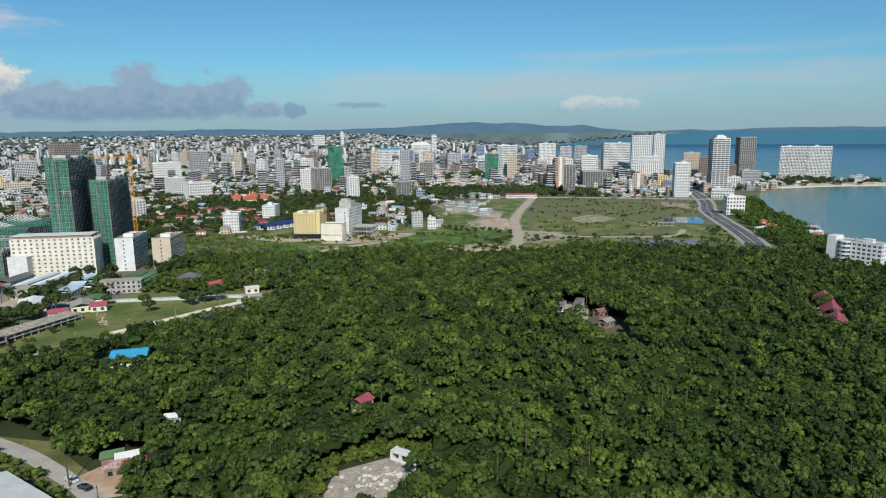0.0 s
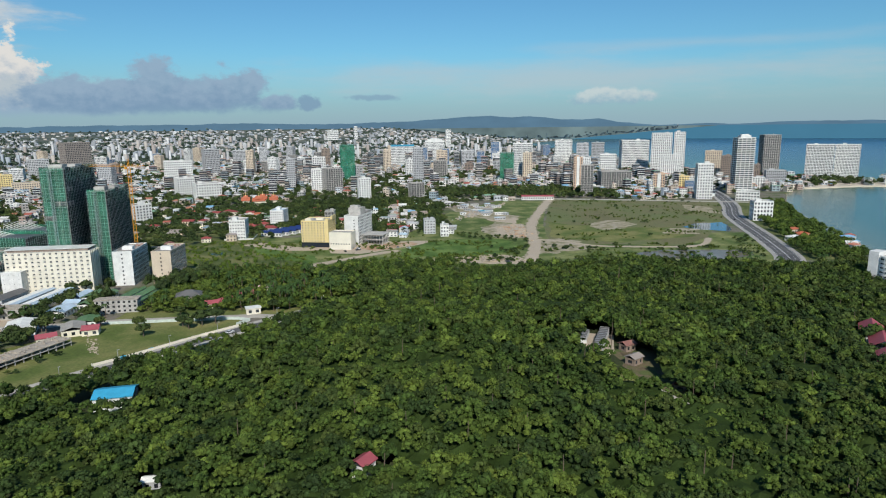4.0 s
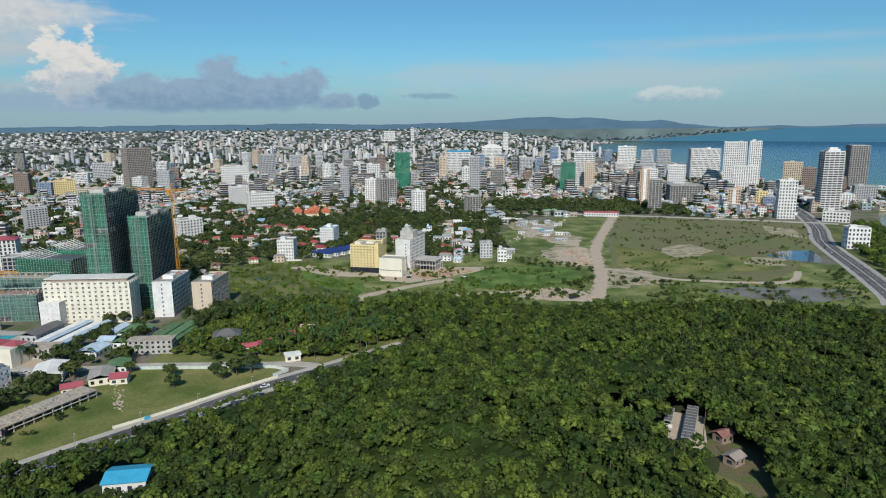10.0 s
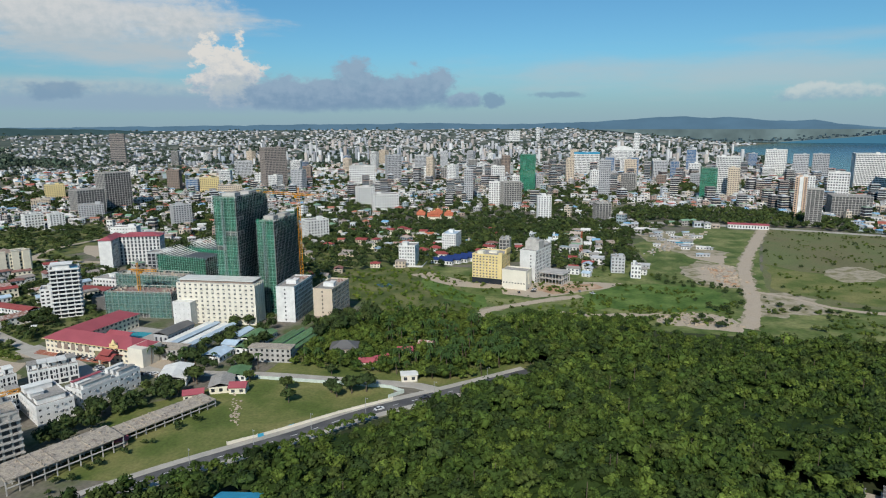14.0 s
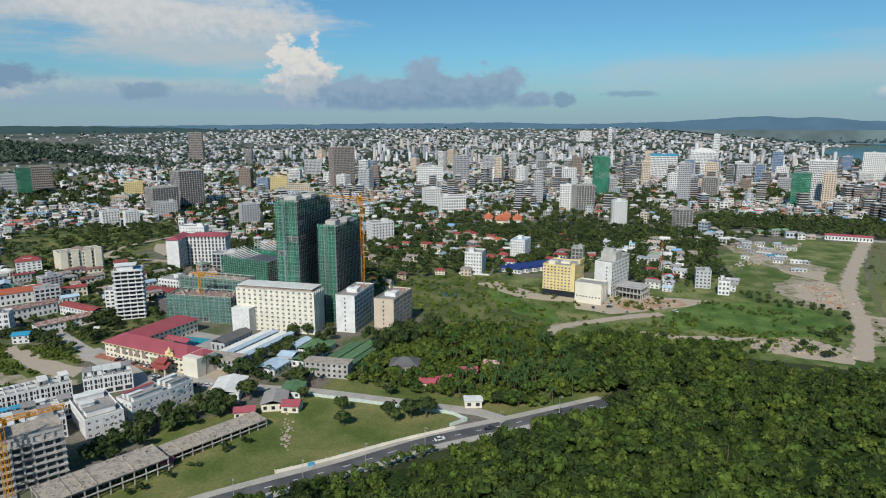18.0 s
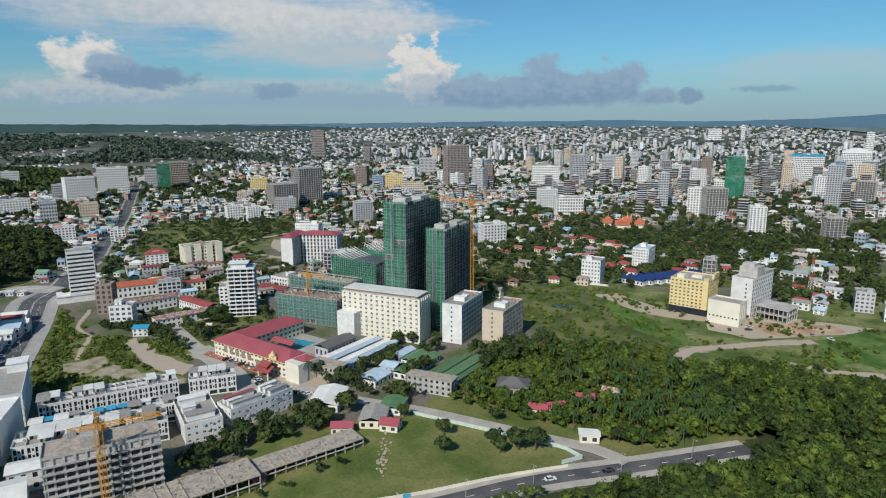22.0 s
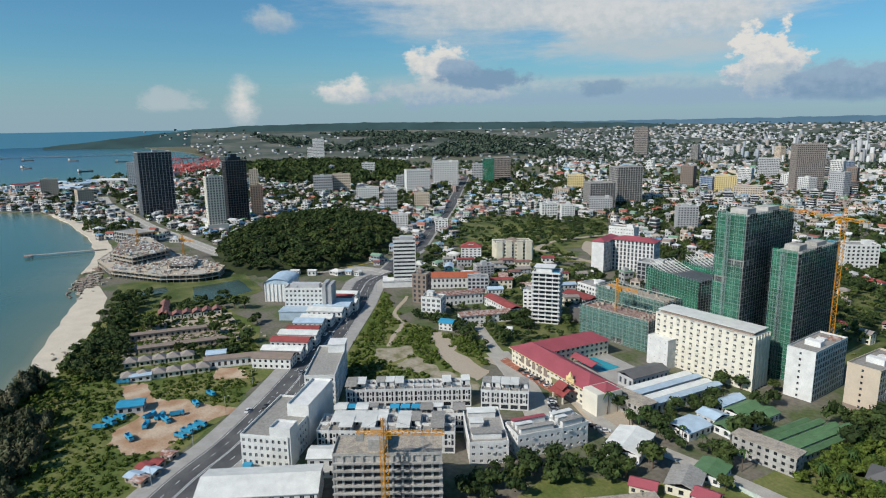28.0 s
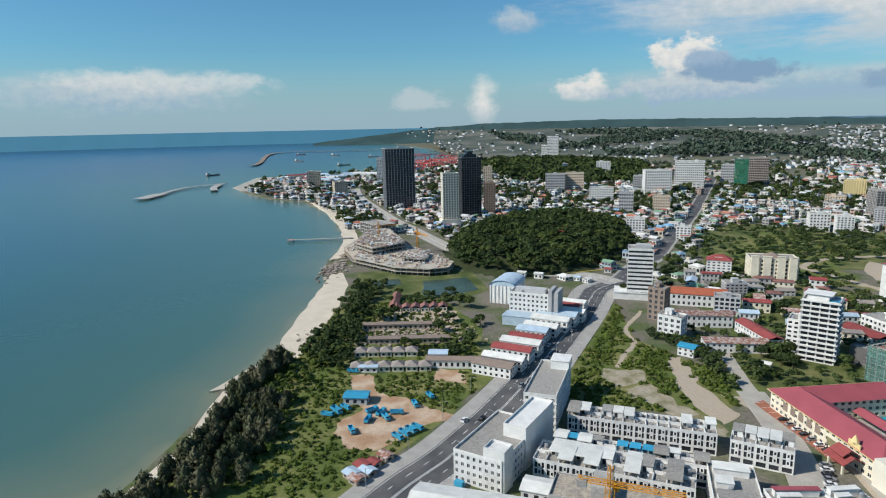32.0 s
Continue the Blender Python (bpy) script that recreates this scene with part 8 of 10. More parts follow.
hip_house("blue_roof_hall", "hall with a bright blue sheet roof among the trees", -139, 209, 15, 14, 11, 5.5, 1.6, BLUEROOF, WHITE, 1, "hall", style="gable")
lifted(hip_house("red_hut", "hut with a dark red roof in the forest", -27, 157, 60, 6, 5, 6.8, 1.6, CRIMSON, WHITE, 2, "hut", style="gable"), -27, 157)
hip_house("white_hut", "hut with a white sheet roof in the forest", -91, 151, 10, 5, 3, 6, 0.8, WHITEROOF, GREYW, 2, "hut", style="gable")
plan = TAKEN.copy()
for a, b, c, roof in ((-101, 130, 25, GREENROOF), (-96, 129, 25, WHITEROOF), (-92, 125, 25, REDTILE), (-97, 124, 20, RUST), (-85, 119, 20, PALEROOF), (-70, 160, 5, BLUEROOF), (-92, 214, 5, BLUEROOF), (-80, 221, 25, PALEROOF), (53, 289, -20, PALEROOF), (76, 253, 30, FADEDRED), (75, 236, 40, TAUPE), (100, 235, 20, WHITEROOF), (88, 212, 60, FADEDRED), (105, 214, 10, OLDROOF), (94, 221, 30, TAUPE), (110, 240, 0, RUST)):
    lifted(hip_house("forest_hut", "small hut with a sheet roof in a forest clearing", a, b, c, 5.8, 4.6, 3.0, 1.2, roof, BROWN, 1, "hut", "huts in the forest", "gable"), a, b)
TAKEN[:] = plan  # the trees stand close round the huts
patch("clearing", [(-108, 122), (-98, 138), (-84, 132), (-82, 118), (-95, 114)], 0.12, DIRT, "bare orange earth in a clearing", amount=2)
lifted(patch("clearing", [(64, 279), (76, 275), (71, 254), (62.5, 241), (59, 247), (57.5, 257)], 0.4, PALEDIRT, "pale trodden ground round the open sheds", amount=0.8, thick=2.0), 66, 262)
lifted(patch("clearing", [(70, 256), (82, 262), (98, 246), (104, 232), (96, 214), (82, 208), (72, 216), (66, 232)], 0.2, mat("leaf_littered_earth", (0.16, 0.125, 0.075), 0.95, 0.35, 0.2, 1.2, other=(0.075, 0.095, 0.03)), "trodden brown ground between the huts under trees", amount=3, step=3, thick=2.0), 84, 235)
lifted(patch("clearing", [(66, 233), (73, 226), (76, 214), (71, 212), (66, 222)], 0.5, GRASS, "mown green spot beside the huts", amount=1.5, step=3, thick=2.0), 70, 224)
def frame_shed(x, y, rot, w, d, h, bays, label):
    """An open shed: dark sheets between pale steel ribs on slim posts."""
    e = lifted(thing("open_shed", x, y, rot, label, "shed", "open sheds in the clearing"), x, y)
    for i in range(bays):
        part("roof_sheet", Soup().box(i * w / bays + 0.12, 0.15, h, (i + 1) * w / bays - 0.12, d - 0.15, h + 0.12), DARKW, e, "dark translucent sheet")
    for i in range(bays + 1):
        part("rib", Soup().box(i * w / bays - 0.1, 0, h - 0.2, i * w / bays + 0.1, d, h + 0.2), STEEL, e)
        for b in (0.1, d - 0.3):
            part("post", Soup().box(i * w / bays - 0.1, b, 0, i * w / bays + 0.1, b + 0.2, h - 0.2), STEEL, e)
    part("edge_wall", Soup().box(-0.3, d, 0, w, d + 0.3, 1.4).box(-0.5, -0.4, 0, -0.3, d + 0.3, 1.8), WHITE, e)
    claim_rect(x, y, rot, w, d, 1.0)


frame_shed(64.6, 249.0, 71, 29, 4.4, 3.6, 11, "long open shed of dark roof sheets on a steel frame")
frame_shed(60.6, 264.5, 71, 12, 3.0, 3.0, 5, "short open shed of dark roof sheets on a steel frame")
patch("ruin_floor", [(-33, 108), (-31, 126), (-14, 136), (-7, 130), (-12, 117), (-21, 104)], 0.4, RUIN, "broken pale concrete floor of a ruin", amount=1.0)
rubble("ruin_rubble", "pale heaps of broken concrete", -15, 124, 8, 22, 240, 0.5, 3, (WHITE, RUIN), 0.4, "rubble", -60)
e = thing("ruin_wall", -16, 133, -32, "last white wall of a ruin with two window holes", "ruin")
part("wall", Soup().box(0, 0, 0.4, 1, 0.3, 3.2).box(1, 0, 0.4, 7, 0.3, 1.4).box(3.2, 0, 1.4, 4.2, 0.3, 3.2).box(6, 0, 1.4, 7.5, 0.3, 3.2).box(0, 0, 2.9, 7.5, 0.3, 3.4).box(0, 0.3, 0.4, 0.3, 4, 3.2).box(0, 0.3, 3.2, 7.5, 3, 3.45), WHITE, e)
e = hip_house("white_roof_hall", "hall with a pale sheet roof at the forest edge", -128.5, 103.5, -33, 24, 16, 6.5, 1.8, WHITEROOF, WHITE, 1, "hall", style="gable")
lifted(road("forest_path", [(41, 281), (44.5, 275), (49, 265), (55, 256), (61, 246)], 1.2, 0.13, LIGHTROAD, "narrow pale path to the shed in the forest", 0, None, False), 52, 262)
lifted(road("forest_path", [(66, 231), (72, 224), (78, 212), (84, 200)], 1.3, 0.6, LIGHTROAD, "narrow pale path past the huts in the forest", 0, None, False), 74, 218)
road("forest_lane", [(-150, 150), (-129, 139), (-113, 128), (-96, 115), (-80, 95)], 2.6, 0.15, LIGHTROAD, "narrow grey lane at the forest edge", 0, None, False)
for a, b, r in ((207, 280, 60), (198, 258, 60), (187, 236, 60)):
    lifted(hip_house("red_villa", "villa with a steep dark red roof and white gables", a, b, r, 16, 10, 5.5, 3.6, CRIMSON, WHITE, 2, "villa", "red villas near the sea", "gable"), a, b)
e = block("sea_hotel", "white seven-storey hotel with curved balconies by the sea", "hotel", 276, 398, -58, 32, 11, 20, 7, WHITE, None, 3.2, 0.35, 0.45, 0.6, single=True, wsides="f", cap=80)
part("stair_tower", Soup().box(-3, -1, 0, 3, 9, 23), WHITE, e)
for k in range(7):
    s, z = Soup(), 20 / 7 * k + 2.4
    for i in range(8):
        a, b2 = math.pi * i / 8, math.pi * (i + 1) / 8
        p, q = ((8 - math.cos(t) * 4, -math.sin(t) * 2.6) for t in (a, b2))
        s.face(((8, 0, z), (*p, z), (*q, z))).face(((*p, z - 0.2), (*q, z - 0.2), (*q, z + 0.9), (*p, z + 0.9)))
    part("round_balcony", s, WHITE, e)
for a, b, roof in ((318, 560, TERRA), (322, 574, TERRA), (306, 556, WHITEROOF), (328, 600, TERRA), (355, 700, WHITEROOF)):
    hip_house("seaside_villa", "low villa with a pale orange roof among trees", a, b, 20, 12, 9, 4, 1.8, roof, CREAM, 1, "villa", "seaside villas", "hip")
hip_house("red_long_hall", "long low hall with a bright red roof on the plain", 96, 905, -4, 46, 9, 5, 1.6, CRIMSON, WHITE, 1, "hall", style="gable")
WORKS = [(-24, 862), (2, 890), (30, 818), (52, 762), (70, 718), (62, 690), (44, 704), (10, 788)]
rubble("earth_heaps", "pale heaps of dug earth and broken concrete beside the track", 62, 630, 12, 40, 260, 1.2, 31, (PALEDIRT, RUIN, DIRT), 0.1, "rubble", 5)
rubble("earth_heaps", "pale heaps of sand at the forest rim", 32, 490, 26, 14, 200, 1.0, 32, (PALEDIRT, RUIN), 0.1, "rubble", 0)
rubble("earth_heaps", "scattered blocks and spoil in the works yard", 30, 780, 14, 80, 320, 1.3, 33, (CONCRETE, RUIN, PALEDIRT), 0.1, "rubble", -22)
for i in range(26):
    t, q = rs.random(), rs.gauss(0, 9)
    a, b = -8 + 66 * t + q, 866 - 160 * t + q * 0.4
    if inside(np.array([a]), np.array([b]), WORKS)[0] and is_free([a], [b])[0]:
        roof, lab = rs.choice(((BLUEROOF, "blue"), (PALEROOF, "pale blue"), (GREYW, "grey"), (WHITEROOF, "white"), (OLDROOF, "stained")))
        long_shed(a, b, rs.uniform(-30, 20), rs.uniform(6, 15), rs.uniform(2.6, 5), 2.6, 0.5, roof, f"site hut with a {lab} sheet roof in the works yard", "site_hut", GREYW, "site huts")
for i in range(9):
    long_shed(rs.uniform(4, 50), rs.uniform(740, 850), rs.uniform(-20, 30), rs.uniform(5, 14), rs.uniform(3, 6), 2.6, 0.6, rs.choice((PALEROOF, GREYW, WHITEROOF, OLDROOF, OLDROOF)), "site hut with a sheet roof beside the track", "site_hut", WHITE, "site huts")
# golden-roofed temple in the gardens
for a, b, w in ((-282, 858, 15), (-300, 866, 9), (-262, 872, 9), (-282, 884, 10)):
    e = thing("temple", a, b, 10, "temple with stepped orange roofs among trees", "temple", "temple halls")
    part("hall", Soup().box(0, 0, 0, w, w * 0.55, 7), CREAM, e)
    part("roof", Soup().gable(-1, -1, 7, w + 1, w * 0.55 + 1, 4.5), TERRA, e)
    part("upper_roof", Soup().gable(w * 0.2, w * 0.05, 10, w * 0.8, w * 0.5, 4), TERRA, e)
    part("spire", Soup().tube((w / 2, w * 0.27, 13), (w / 2, w * 0.27, 19), 0.7, 0.05, 6), YELLOW, e)
    claim_rect(a, b, 10, w, w * 0.6)
tower(-1660, 1720, 38, 44, 30, 104, "dark", 18)

# ---- green ----
ICO_V = [(0, 0.5257, 0.8507), (0, -0.5257, 0.8507), (0, 0.5257, -0.8507), (0, -0.5257, -0.8507), (0.5257, 0.8507, 0), (-0.5257, 0.8507, 0), (0.5257, -0.8507, 0), (-0.5257, -0.8507, 0), (0.8507, 0, 0.5257), (-0.8507, 0, 0.5257), (0.8507, 0, -0.5257), (-0.8507, 0, -0.5257)]
ICO_F = [(0, 1, 8), (0, 9, 1), (0, 5, 9), (0, 4, 5), (0, 8, 4), (1, 9, 7), (1, 7, 6), (1, 6, 8), (2, 10, 3), (2, 3, 11), (2, 11, 5), (2, 5, 4), (2, 4, 10), (3, 10, 6), (3, 6, 7), (3, 7, 11), (4, 8, 10), (5, 11, 9), (6, 10, 8), (7, 9, 11)]


def crown(seed, lobes, leaves, flat=0.75, leaf=0.26, spread=0.55, low=-0.2):
    """A crown one metre in radius about its middle: knobbly lobes covered with loose leaf clusters. Gives vertices and triangles."""
    g = np.random.default_rng(seed)
    V, F, n = [], [], 0
    ico = np.array(ICO_V)
    centres = []
    for i in range(lobes):
        a, q = 2 * math.pi * (i + g.uniform(-0.3, 0.3)) / max(1, lobes - 1), spread * g.uniform(0.7, 1.1) * (i > 0)
        c = np.array([math.cos(a) * q, math.sin(a) * q, flat * (0.35 if i == 0 else g.uniform(-0.25, 0.2))])
        r = g.uniform(0.38, 0.58) if lobes > 2 else 0.72
        centres.append((c, r))
        rot = np.linalg.qr(g.normal(size=(3, 3)))[0]
        V.append((ico * g.uniform(0.75, 1.1, (12, 1)) @ rot) * r * 0.86 * np.array([1, 1, flat]) + c)
        F.append(np.array(ICO_F) + n)
        n += 12
    for i in range(leaves):
        c, r = centres[g.integers(len(centres))]
        d = g.normal(size=3)
        d[2] = abs(d[2]) + low if g.random() < 0.8 else d[2]
        d /= np.linalg.norm(d)
        p = c + d * r * g.uniform(0.85, 1.18) * np.array([1, 1, flat])
        t = np.cross(d + g.normal(size=3) * 0.5, g.normal(size=3))
        t /= np.linalg.norm(t)
        b = np.cross(d + g.normal(size=3) * 0.35, t)
        b /= np.linalg.norm(b)
        k = leaf * g.uniform(0.6, 1.3)
        V.append(np.array([p + t * k, p + b * k * 1.1, p - t * k]))
        F.append(np.array([(0, 1, 2)]) + n)
        n += 3
    return np.concatenate(V), np.concatenate(F)


def tri_mesh(name, V, F, material, tone=0.4):
    me = bpy.data.meshes.new(name)
    me.vertices.add(len(V)), me.loops.add(3 * len(F)), me.polygons.add(len(F))
    me.vertices.foreach_set("co", np.ascontiguousarray(V, np.float32).ravel())
    me.loops.foreach_set("vertex_index", np.ascontiguousarray(F, np.int32).ravel())
    me.polygons.foreach_set("loop_start", np.arange(0, 3 * len(F), 3, dtype=np.int32))
    me.polygons.foreach_set("use_smooth", np.zeros(len(F), dtype=bool))
    me.update(calc_edges=True)
    me.attributes.new("tone", "FLOAT", "POINT").data.foreach_set("value", np.broadcast_to(np.asarray(tone, np.float32), len(V)).copy())
    me.materials.append(material)
    return me


def grove(name, label, xs, ys, radius, height, models, material, seed, ground_z=None, category="trees"):
    """Many trees or bushes as one mesh: crowns on their stems, each turned and sized by itself."""
    g = np.random.default_rng(seed)
    V, F, T, n = [], [], [], 0
    for i in range(len(xs)):
        v, f = models[g.integers(len(models))]
        a, r = g.uniform(0, 6.283), radius[i]
        c, s_ = math.cos(a), math.sin(a)
        z = height[i] + (0 if ground_z is None else ground_z[i])
        w = v * np.array([r, r * g.uniform(0.85, 1.15), r * g.uniform(0.8, 1.15)])
        V.append(np.stack([w[:, 0] * c - w[:, 1] * s_ + xs[i], w[:, 0] * s_ + w[:, 1] * c + ys[i], w[:, 2] + z], 1))
        F.append(f + n)
        T.append(np.full(len(v), g.random() ** 1.25, np.float32))
        n += len(v)
    return tagged(new(name, tri_mesh(name, np.concatenate(V), np.concatenate(F), material, np.concatenate(T))), label, category, kind="stuff")


def scatter(poly, step, seed, jitter=0.45, over=False):
    g = np.random.default_rng(seed)
    p = np.array(poly)
    x, y = np.meshgrid(np.arange(p[:, 0].min(), p[:, 0].max(), step), np.arange(p[:, 1].min(), p[:, 1].max(), step * 0.87))
    x = x + (np.arange(x.shape[0]) % 2)[:, None] * step / 2
    x, y = (x + g.uniform(-jitter, jitter, x.shape) * step).ravel(), (y + g.uniform(-jitter, jitter, y.shape) * step).ravel()
    ok = inside(x, y, poly) & (is_free(x, y) | over)
    return x[ok], y[ok], g


def rich_crown(seed, lobes, leaves, flat=1.1, leaf=0.12):
    """A near crown one metre in radius: many small uneven domes, their skin broken up and roughened by leaf clusters."""
    g = np.random.default_rng(seed)
    ico, mids, tris = [np.array(v) for v in ICO_V], {}, []

    def mid(i, j):
        k = (min(i, j), max(i, j))
        if k not in mids:
            m = ico[i] + ico[j]
            ico.append(m / np.linalg.norm(m))
            mids[k] = len(ico) - 1
        return mids[k]

    for i, j, k in ICO_F:
        a, b, c = mid(i, j), mid(j, k), mid(k, i)
        tris += [(i, a, c), (j, b, a), (k, c, b), (a, b, c)]
    ico, tris = np.array(ico), np.array(tris if lobes < 9 else ICO_F)
    V, F, n, centres = [], [], 0, []
    for i in range(lobes):
        a, q = 2.4 * i + g.uniform(-0.4, 0.4), 0.78 * math.sqrt(i / lobes)
        r = g.uniform(0.20, 0.36)
        c = np.array([math.cos(a) * q, math.sin(a) * q, flat * (0.45 - 0.9 * q * q) + g.uniform(-0.12, 0.12)])
        rot = np.linalg.qr(g.normal(size=(3, 3)))[0]
        v = ico @ rot
        use = tris[v[tris].mean(1)[:, 2] > -0.3]
        V.append(v * g.uniform(0.62, 1.02, (len(v), 1)) * r + c)
        F.append(use + n)
        n += len(v)
        centres.append((c, r))
    for i in range(leaves):
        c, r = centres[g.integers(len(centres))]
        d = g.normal(size=3)
        d[2] = abs(d[2])
        d /= np.linalg.norm(d)
        p = c + d * r * g.uniform(0.8, 1.12)
        t = np.cross(d + g.normal(size=3) * 0.6, g.normal(size=3))
        t /= np.linalg.norm(t)
        b = np.cross(d + g.normal(size=3) * 0.4, t)
        b /= np.linalg.norm(b)
        k = leaf * g.uniform(0.5, 1.3)
        V.append(np.array([p + t * k, p + b * k * 1.2, p - t * k]))
        F.append(np.array([(0, 1, 2)]) + n)
        n += 3
    return np.concatenate(V), np.concatenate(F)


RICH = [rich_crown(300 + i, 12 + i % 3, 185, leaf=0.10) for i in range(10)]
DENSE = [crown(i, 4, 84, 0.95, leaf=0.21) for i in range(8)]
LIGHT = [crown(20 + i, 4, 64, leaf=0.22) for i in range(6)]
BUSH = [crown(40 + i, 2, 28, 0.65, 0.34) for i in range(5)]
TINY = [crown(50 + i, 1, 18, 0.7, 0.45, 0.6) for i in range(5)]

FOREST = [(-118, 82), (-190, 160), (-210, 185), (-170, 229), (-144, 263), (-112, 299), (-91, 329), (-57, 364), (-108, 442), (-60, 462), (0, 465), (60, 478), (160, 486), (252, 476), (298, 470), (326, 490), (326, 380), (340, 200), (300, 82)]
for hole in ([(-34, 104), (-37, 122), (-16, 140), (-4, 133), (-9, 112), (-18, 96), (-26, 92)], [(-106, 120), (-98, 138), (-85, 132), (-84, 118)], [(57, 243), (62, 281), (78, 277), (72, 240)], [(64, 214), (70, 256), (80, 258), (84, 240), (78, 208)], [(-150, 146), (-128, 145), (-92, 118), (-80, 90), (-140, 82)], [(-146, 200), (-146, 212), (-124, 216), (-122, 202)]):
    claim(hole)
# the canopy hides the ground behind it, so its rim stands back from the roads
FOREST = [(-5 + k * (a + 5), 30 + k * (b - 30)) if b > 200 else (a, b) for a, b in FOREST for k in (0.95 if a < -50 else 0.92,)]
x, y, g = scatter(FOREST, 5.3, 11)
big = np.array([noise.noise((a * 0.02, b * 0.02, 0)) for a, b in zip(x, y)])
r = np.where(g.random(len(x)) < 0.2, g.uniform(3.8, 5.0, len(x)), g.uniform(2.3, 3.7, len(x))) * (1 + 0.2 * big)
h = g.uniform(5.6, 9.4, len(x)) + 3 * big
front = np.hypot(x, y) < 250
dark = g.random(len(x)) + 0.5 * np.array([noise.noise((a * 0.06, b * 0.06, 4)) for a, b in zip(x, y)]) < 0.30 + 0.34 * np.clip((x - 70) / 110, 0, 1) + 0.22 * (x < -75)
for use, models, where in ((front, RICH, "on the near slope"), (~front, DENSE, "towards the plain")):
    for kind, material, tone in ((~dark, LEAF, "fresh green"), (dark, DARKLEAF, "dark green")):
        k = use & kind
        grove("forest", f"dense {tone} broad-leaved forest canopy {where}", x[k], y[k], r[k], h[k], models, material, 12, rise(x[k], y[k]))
x2, y2, g = scatter(FOREST, 12, 31)
pick = g.random(len(x2)) < 0.26
grove("bright_trees", "scattered lighter green young trees in the forest", x2[pick], y2[pick], g.uniform(2.2, 3.8, pick.sum()), g.uniform(7.0, 10, pick.sum()), DENSE, YOUNGLEAF, 13, rise(x2[pick], y2[pick]))
# the hill's own ground
s, n = Soup(), 44
gx, gy = np.meshgrid(np.linspace(-170, 320, n), np.linspace(60, 470, n))
gz = rise(gx, gy) - 0.25
s.v = [(float(a), float(b), float(c)) for a, b, c in zip(gx.ravel(), gy.ravel(), gz.ravel())]
s.f = [(j * n + i, j * n + i + 1, (j + 1) * n + i + 1, (j + 1) * n + i) for j in range(n - 1) for i in range(n - 1) if gz[j, i] > 0.05]
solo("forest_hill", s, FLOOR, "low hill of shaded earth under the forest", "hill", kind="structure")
# undergrowth between the trunks
s, step, last = Soup(), 3.0, {}
gi, gj = np.meshgrid(np.arange(-75, 118), np.arange(26, 165))
ok = inside(gi * step, gj * step, FOREST) & is_free(gi * step, gj * step)
for i, j in zip(gi[ok].tolist(), gj[ok].tolist()):
    a, b = i * step, j * step
    last[i, j] = len(s.v)
    z = 6.3 + float(rise(a, b)) + 2.0 * noise.noise((a * 0.3, b * 0.3, 9)) + 1.6 * noise.noise((a * 1.3, b * 1.7, 1))
    s.v.append((a + 1.2 * noise.noise((a, b, 3)), b + 1.2 * noise.noise((a, b, 7)), z))
for (i, j), k in last.items():
    if all(q in last for q in ((i + 1, j), (i, j + 1), (i + 1, j + 1))):
        s.f += [(k, last[i + 1, j], last[i + 1, j + 1]), (k, last[i + 1, j + 1], last[i, j + 1])]
        s.m += [0, 0]
line = smooth_line([(-208, 183), (-200, 195), (-176, 232), (-146, 271), (-127, 298)], 3.6)
x = np.array([p.x + 8.4 + g.uniform(-0.8, 0.8) for p in line])
y = np.array([p.y - 5.9 + g.uniform(-0.8, 0.8) for p in line])
grove("roadside_trees", "row of forest trees overhanging the road", x, y, g.uniform(1.8, 2.8, len(x)), g.uniform(3.0, 5.0, len(x)), RICH, LEAF, 17)
solo("undergrowth", s, LEAF, "shaded thicket of saplings under the forest canopy", "undergrowth", kind="stuff")
# taller single trees that stand out of the canopy
s = Soup()
for i in range(260):
    a, b = g.uniform(-110, 310), g.uniform(95, 470)
    if inside(np.array([a]), np.array([b]), FOREST)[0]:
        s.tube((a, b, 0), (a + g.uniform(-0.6, 0.6), b, float(rise(a, b)) + g.uniform(9, 14)), 0.28, 0.1, 5)
solo("forest_trunks", s, BARK, "pale trunks and bare tops rising through the canopy", "tree trunks", kind="stuff")

# scrub and gardens
def scrub(poly, step, seed, lo, hi, mat_, label, name="scrub", share=1.0, models=None, lift=0.45, clump=False):
    x, y, g = scatter(poly, step, seed)
    keep = g.random(len(x)) < share
    if clump:
        keep &= np.array([noise.noise((a * 0.035, b * 0.035, seed)) + 0.5 * noise.noise((a * 0.12, b * 0.12, seed)) for a, b in zip(x, y)]) > 0.12
    x, y = x[keep], y[keep]
    if len(x):
        r = g.uniform(lo, hi, len(x))
        grove(name, label, x, y, r, r * lift, models or BUSH, mat_, seed + 1, category="bushes")


PALMS_AREA = [(-196, 343), (-200, 372), (-176, 440), (-150, 452), (-108, 446), (-62, 378), (-96, 345), (-140, 342)]
scrub(PALMS_AREA, 4.4, 51, 2.2, 4.0, YOUNGLEAF, "bright green garden trees and tall shrubs", "garden_trees", 0.9, LIGHT, 0.9)
scrub(PALMS_AREA, 7.0, 53, 2.6, 4.4, LEAF, "taller garden trees", "garden_trees", 0.4, DENSE, 1.3)
scrub([(-205, 345), (-226, 350), (-206, 400), (-180, 440), (-170, 430), (-186, 380)], 6.0, 55, 3.4, 5.4, LEAF2, "dark dense trees along the stalls", "garden_trees", 0.9, DENSE, 1.4)
